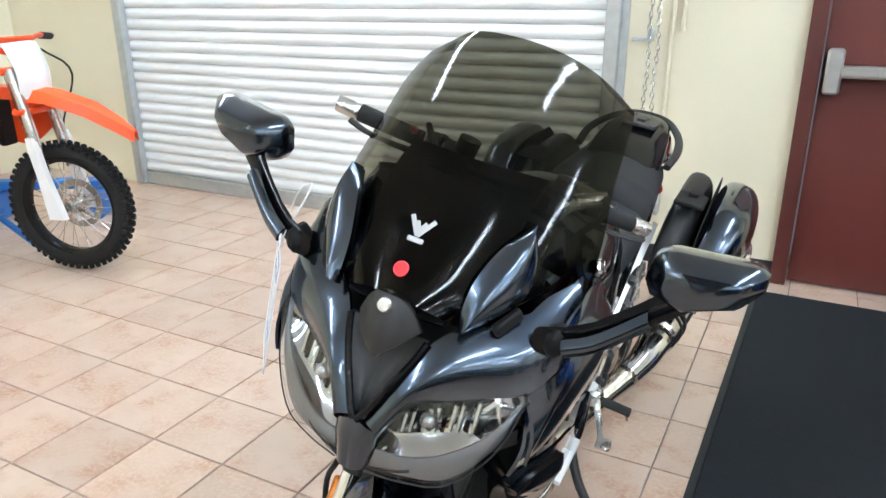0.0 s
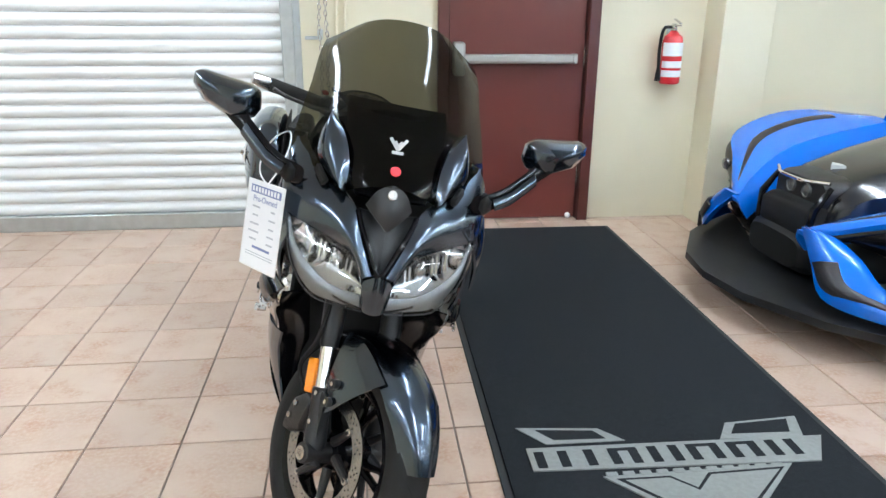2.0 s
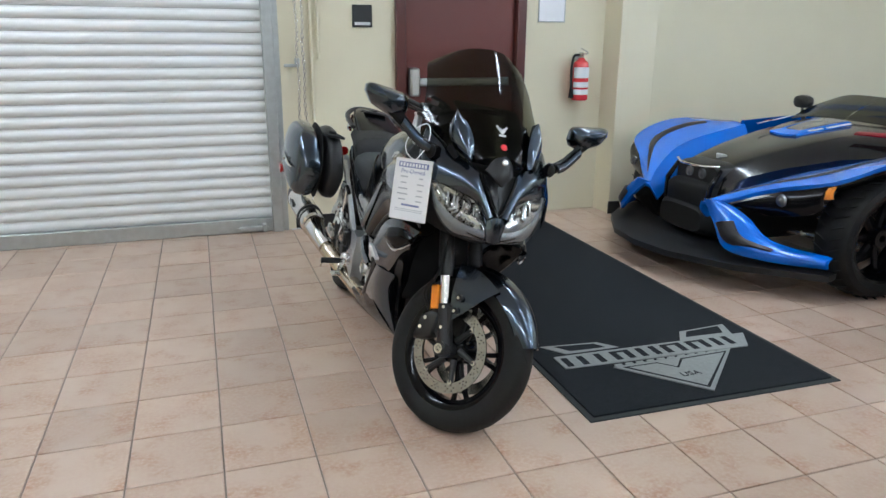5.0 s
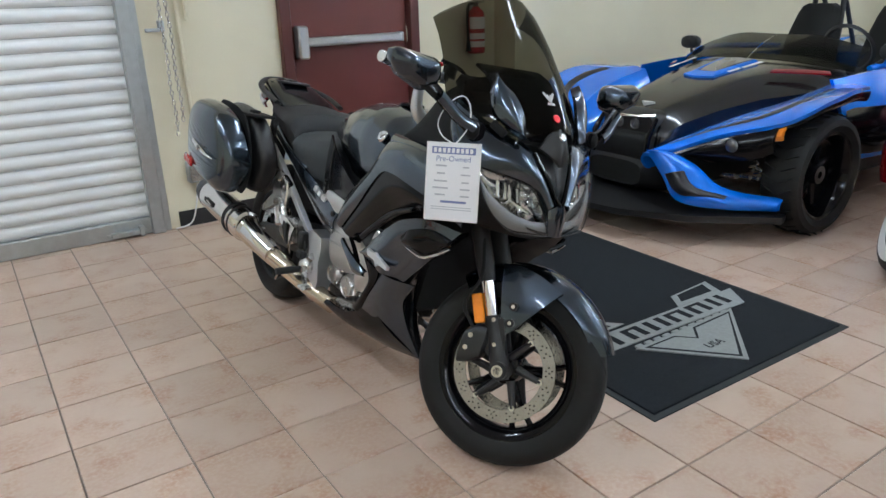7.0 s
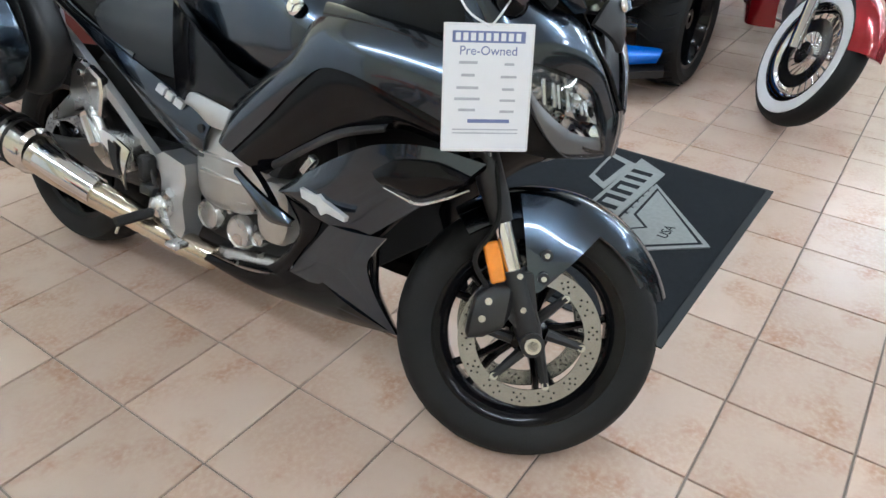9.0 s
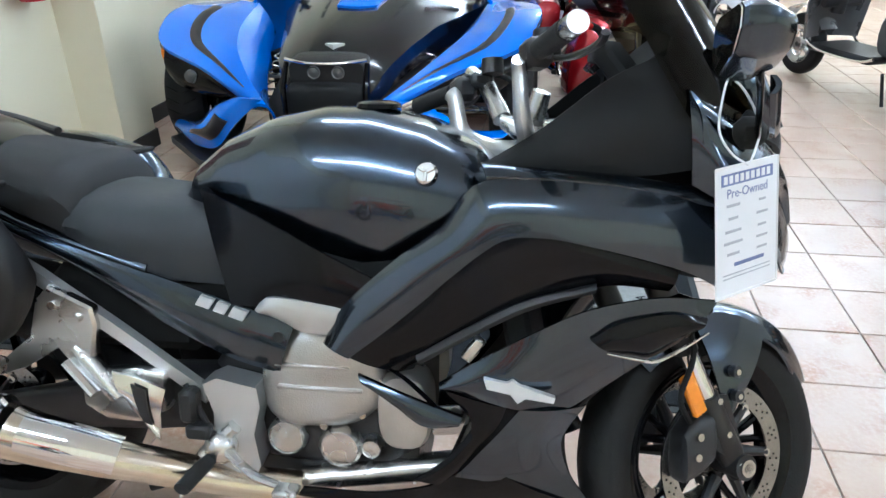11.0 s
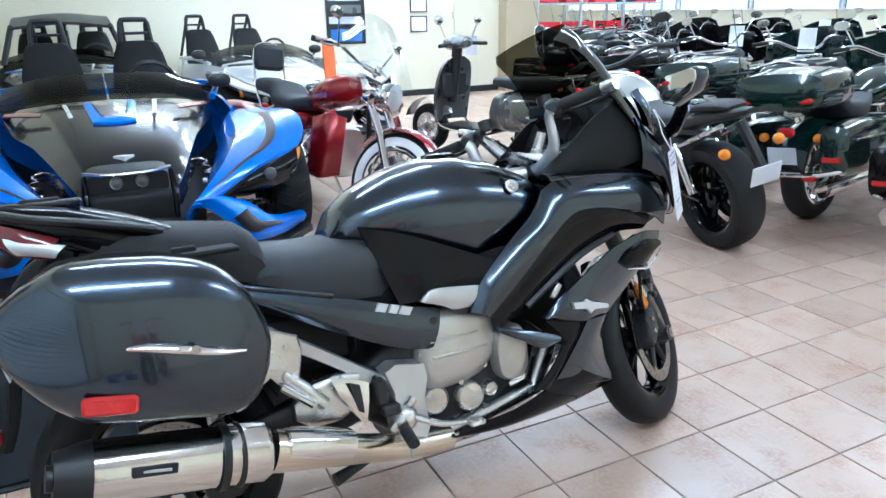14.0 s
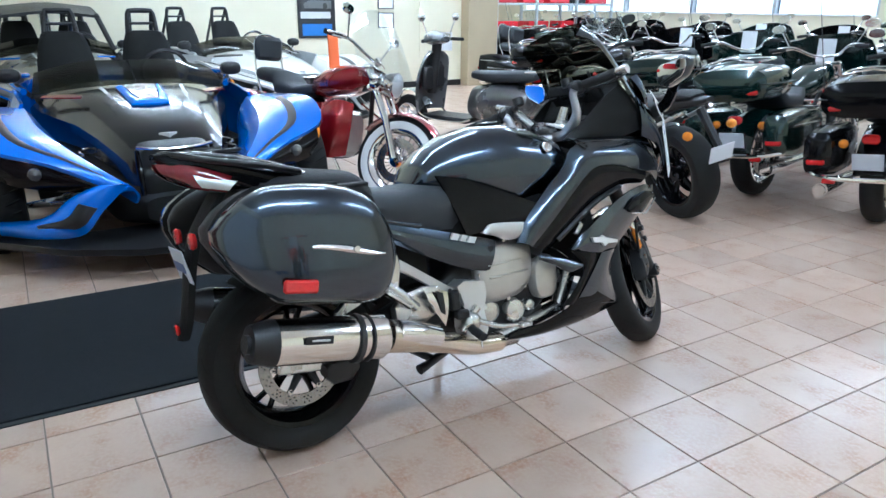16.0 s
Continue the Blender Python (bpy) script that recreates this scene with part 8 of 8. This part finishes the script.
# ---- scooter ----
def scooter(m):
    o = thing("scooter", "dark grey motor scooter with a chrome rear rack", "scooter", m)
    simple_wheel(o, (0, 0, 0.23), 0.23, 0.05, 0.14, 5, ALU, disc=False)
    simple_wheel(o, (1.28, 0, 0.23), 0.23, 0.05, 0.14, 5, ALU, disc=False)
    part("leg_shield", Geo().patch([(1.02, -0.22, 0.32), (1.0, -0.25, 0.60), (0.95, -0.2, 0.84), (0.93, -0.08, 0.92)], [(1.02, 0.22, 0.32), (1.0, 0.25, 0.60), (0.95, 0.2, 0.84), (0.93, 0.08, 0.92)], (0.10, 0, 0), 18, 10, 0.03, (-1, 0, 0)), GREY_PAINT, o, "grey leg shield")
    part("shield_liner", Geo().box((0.965, 0, 0.66), (0.05, 0.34, 0.24), 0.03).tube([(0.99, 0, 0.5), (0.92, 0, 1.0)], 0.05, 12), SATIN_BLACK, o)
    part("floorboard", Geo().box((0.72, 0, 0.27), (0.62, 0.36, 0.05), 0.02), SATIN_BLACK, o)
    part("floor_edge", Geo().tube(curve([(1.05, -0.21, 0.36), (0.9, -0.19, 0.27), (0.5, -0.19, 0.26), (0.35, -0.2, 0.3)], 14), 0.01, 8).tube(curve([(1.05, 0.21, 0.36), (0.9, 0.19, 0.27), (0.5, 0.19, 0.26), (0.35, 0.2, 0.3)], 14), 0.01, 8), CHROME, o, "chrome edge strip")
    part("rear_body", Geo().loft([rounded_ring((x, z), hw, hh, 0, 2.6, 22) for x, z, hw, hh in ((-0.32, 0.50, 0.05, 0.06), (-0.25, 0.5, 0.16, 0.13), (-0.05, 0.48, 0.23, 0.18), (0.2, 0.47, 0.22, 0.19), (0.4, 0.45, 0.16, 0.16), (0.46, 0.42, 0.1, 0.1))]), GREY_PAINT, o, "rounded grey rear body")
    part("seat", Geo().loft([rounded_ring((x, z), hw, hh, 0, 3, 18) for x, z, hw, hh in ((-0.28, 0.74, 0.08, 0.03), (-0.15, 0.73, 0.14, 0.06), (0.15, 0.71, 0.15, 0.06), (0.42, 0.72, 0.1, 0.04))]), VINYL, o, "black seat")
    part("front_fender", Geo().lathe([(0.29, -0.07), (0.30, 0), (0.29, 0.07), (0.28, 0)], (1.28, 0, 0.23), closed=True, seg=16, arc=(20, 150)), GREY_PAINT, o)
    part("headset", Geo().loft([rounded_ring((x, z), hw, hh, 0, 2.4, 18) for x, z, hw, hh in ((0.80, 1.04, 0.06, 0.03), (0.86, 1.05, 0.16, 0.055), (0.96, 1.05, 0.14, 0.07), (1.03, 1.04, 0.08, 0.05))]), GREY_PAINT, o, "grey handlebar headset")
    for s in (-1, 1):
        part("grip", Geo().tube([(0.88, s * 0.15, 1.04), (0.84, s * 0.34, 1.03)], 0.018, 10), GRIP, o)
        part("mirror", Geo().tube([(0.9, s * 0.17, 1.06), (0.9, s * 0.27, 1.22)], 0.006, 6).ball((0.9, s * 0.28, 1.25), (0.02, 0.055, 0.04), 12, 8), CHROME, o)
    part("rear_rack", Geo().tube(curve([(-0.2, -0.12, 0.78), (-0.42, -0.13, 0.80), (-0.42, 0.13, 0.80), (-0.2, 0.12, 0.78)], 20), 0.008, 8).tube(curve([(-0.3, -0.13, 0.66), (-0.46, -0.13, 0.68), (-0.46, 0.13, 0.68), (-0.3, 0.13, 0.66)], 20), 0.008, 8).tube([(-0.42, -0.13, 0.8), (-0.46, -0.13, 0.68)], 0.008, 8).tube([(-0.42, 0.13, 0.8), (-0.46, 0.13, 0.68)], 0.008, 8), CHROME, o, "chrome rear rack")
    part("tail_lamp", Geo().ball((-0.32, 0, 0.56), (0.03, 0.06, 0.03), 12, 8), RED_LENS, o)
    part("stand", Geo().tube([(0.35, -0.1, 0.2), (0.25, -0.14, 0.01)], 0.012, 6).tube([(0.35, 0.1, 0.2), (0.25, 0.14, 0.01)], 0.012, 6), SATIN_BLACK, o)
    return o


scooter(pose(3.25, -1.6, 0, 0, 0, 22))

# ---- far wall: poster, framed sheets, shelf with red boxes ----
poster = thing("poster", "tall dark printed poster on the far wall", "poster")
part("sheet", Geo().box((FX - 0.012, -1.80, 1.35), (0.02, 0.62, 1.0), 0.002), SATIN_BLACK, poster)
for k, (z, h, mt) in enumerate(((1.72, 0.10, GREY_PAINT), (1.55, 0.14, DECAL), (1.36, 0.12, GREY_PAINT), (1.2, 0.1, DECAL), (0.98, 0.18, BLUE_STEEL))):
    part("picture_field", Geo().box((FX - 0.024, -1.80 + 0.02 * (k % 2), z), (0.004, 0.50, h), 0.001), mt, poster)
for z in (1.42, 1.12):
    fr2 = thing("framed_sheet", "small framed certificate on the far wall", "picture", pose(FX - 0.01, -3.02, z), group="framed sheets")
    part("sheet", Geo().box((0, 0, 0), (0.01, 0.26, 0.22), 0.001), PAPER, fr2)
    part("frame", Geo().box((-0.004, 0, 0.115), (0.02, 0.29, 0.016), 0.003).box((-0.004, 0, -0.115), (0.02, 0.29, 0.016), 0.003).box((-0.004, 0.137, 0), (0.02, 0.016, 0.215), 0.003).box((-0.004, -0.137, 0), (0.02, 0.016, 0.215), 0.003), SATIN_BLACK, fr2)
solid("wall_conduit", Geo().tube([(FX - 0.02, -3.66, 0.5), (FX - 0.02, -3.66, 3.3)], 0.012, 8).box((FX - 0.03, -3.66, 1.25), (0.05, 0.07, 0.11), 0.006), WALL, "painted conduit with a switch box", "conduit")
shelf = thing("steel_shelf", "grey steel shelf rack loaded with red boxes", "shelf", pose(9.45, -7.0, 0))
for x in (-0.25, 0.25):
    for y in (-1.45, -0.5, 0.5, 1.45):
        part("post", Geo().box((x, y, 1.1), (0.05, 0.05, 2.2), 0.004), GALV, shelf)
for z in (0.3, 0.85, 1.4, 1.95):
    part("board", Geo().box((0, 0, z), (0.55, 2.95, 0.04), 0.004), GALV, shelf)
red_box = solid("tool_box", Geo().box((0, 0, 0.11), (0.36, 0.5, 0.22), 0.012).box((-0.18, 0, 0.15), (0.02, 0.3, 0.04), 0.006), EXT_RED, "red metal box on the steel shelf", "box", pose(9.42, -5.8, 1.42), group="red boxes on the shelf")
for y, z in ((-6.45, 1.42), (-7.1, 1.42), (-8.1, 1.42), (-5.85, 0.87), (-6.6, 0.87), (-7.4, 0.87), (-6.1, 1.97), (-7.0, 1.97), (-7.7, 1.97)):
    copy_thing(red_box, pose(9.42, y, z))
dark_box = solid("parts_box", Geo().box((0, 0, 0.14), (0.34, 0.36, 0.28), 0.006).box((-0.172, 0, 0.16), (0.004, 0.2, 0.08), 0.001), SATIN_BLACK, "black carton on the steel shelf", "box", pose(9.42, -7.6, 1.42), group="black cartons on the shelf")
for y, z in ((-5.75, 1.97), (-6.55, 1.97), (-8.15, 0.87), (-8.2, 1.97)):
    copy_thing(dark_box, pose(9.42, y, z))

# paper tags hung on the bikes further off
card = solid("paper_tag", Geo().box((0, 0, 0), (0.14, 0.002, 0.2), 0.0006), PAPER, "white paper price card hung on a motorcycle", "tag", pose(1.35, -3.52, 1.02, 0, 0, 25), group="price cards on the bikes")
for x, y, z, a in ((2.3, -3.75, 1.05, 20), (0.42, -3.6, 1.04, 30), (3.3, -4.0, 1.05, 25), (1.1, -6.8, 1.05, 20), (2.2, -6.8, 1.06, 30), (3.3, -7.0, 1.05, 15), (4.4, -6.8, 1.05, 25), (4.75, -1.75, 0.98, 60)):
    copy_thing(card, pose(x, y, z, 0, 0, a))


# ---- floor tiles: each a piece, on the grid of the joints ----
T = 0.295
tile_g = Geo().box((T / 2, T / 2, -0.004), (T - 0.0055, T - 0.0055, 0.008), 0.0015)
tile_mesh = tile_g.mesh("tile", TILE, 30)
rest_v, rest_f = [], []
rnd = random.Random(5)
base_v, base_f = tile_g.v, tile_g.f
for i in range(-19, 51):
    for j in range(-31, 12):
        x, y = i * T, j * T
        if x + T < X0 or x > X1 or y + T < Y0 or y > WY + 0.3:
            continue
        dz = rnd.uniform(-0.0006, 0.0006)
        if -8 <= i < 7 and -6 <= j < 12:
            t = new("tile", tile_mesh)
            t.location = (x, y, dz)
            t.parent = floor
        else:
            o = len(rest_v)
            rest_v += [(a + x, b + y, c + dz) for a, b, c in base_v]
            rest_f += [tuple(k + o for k in f) for f in base_f]
rm = bpy.data.meshes.new("far_tiles")
rm.from_pydata(rest_v, [], rest_f)
rm.materials.append(TILE)
far_tiles = new("far_tiles", rm)
far_tiles.parent = floor
tagged(far_tiles, "terracotta pink square floor tiles further off", kind="stuff")
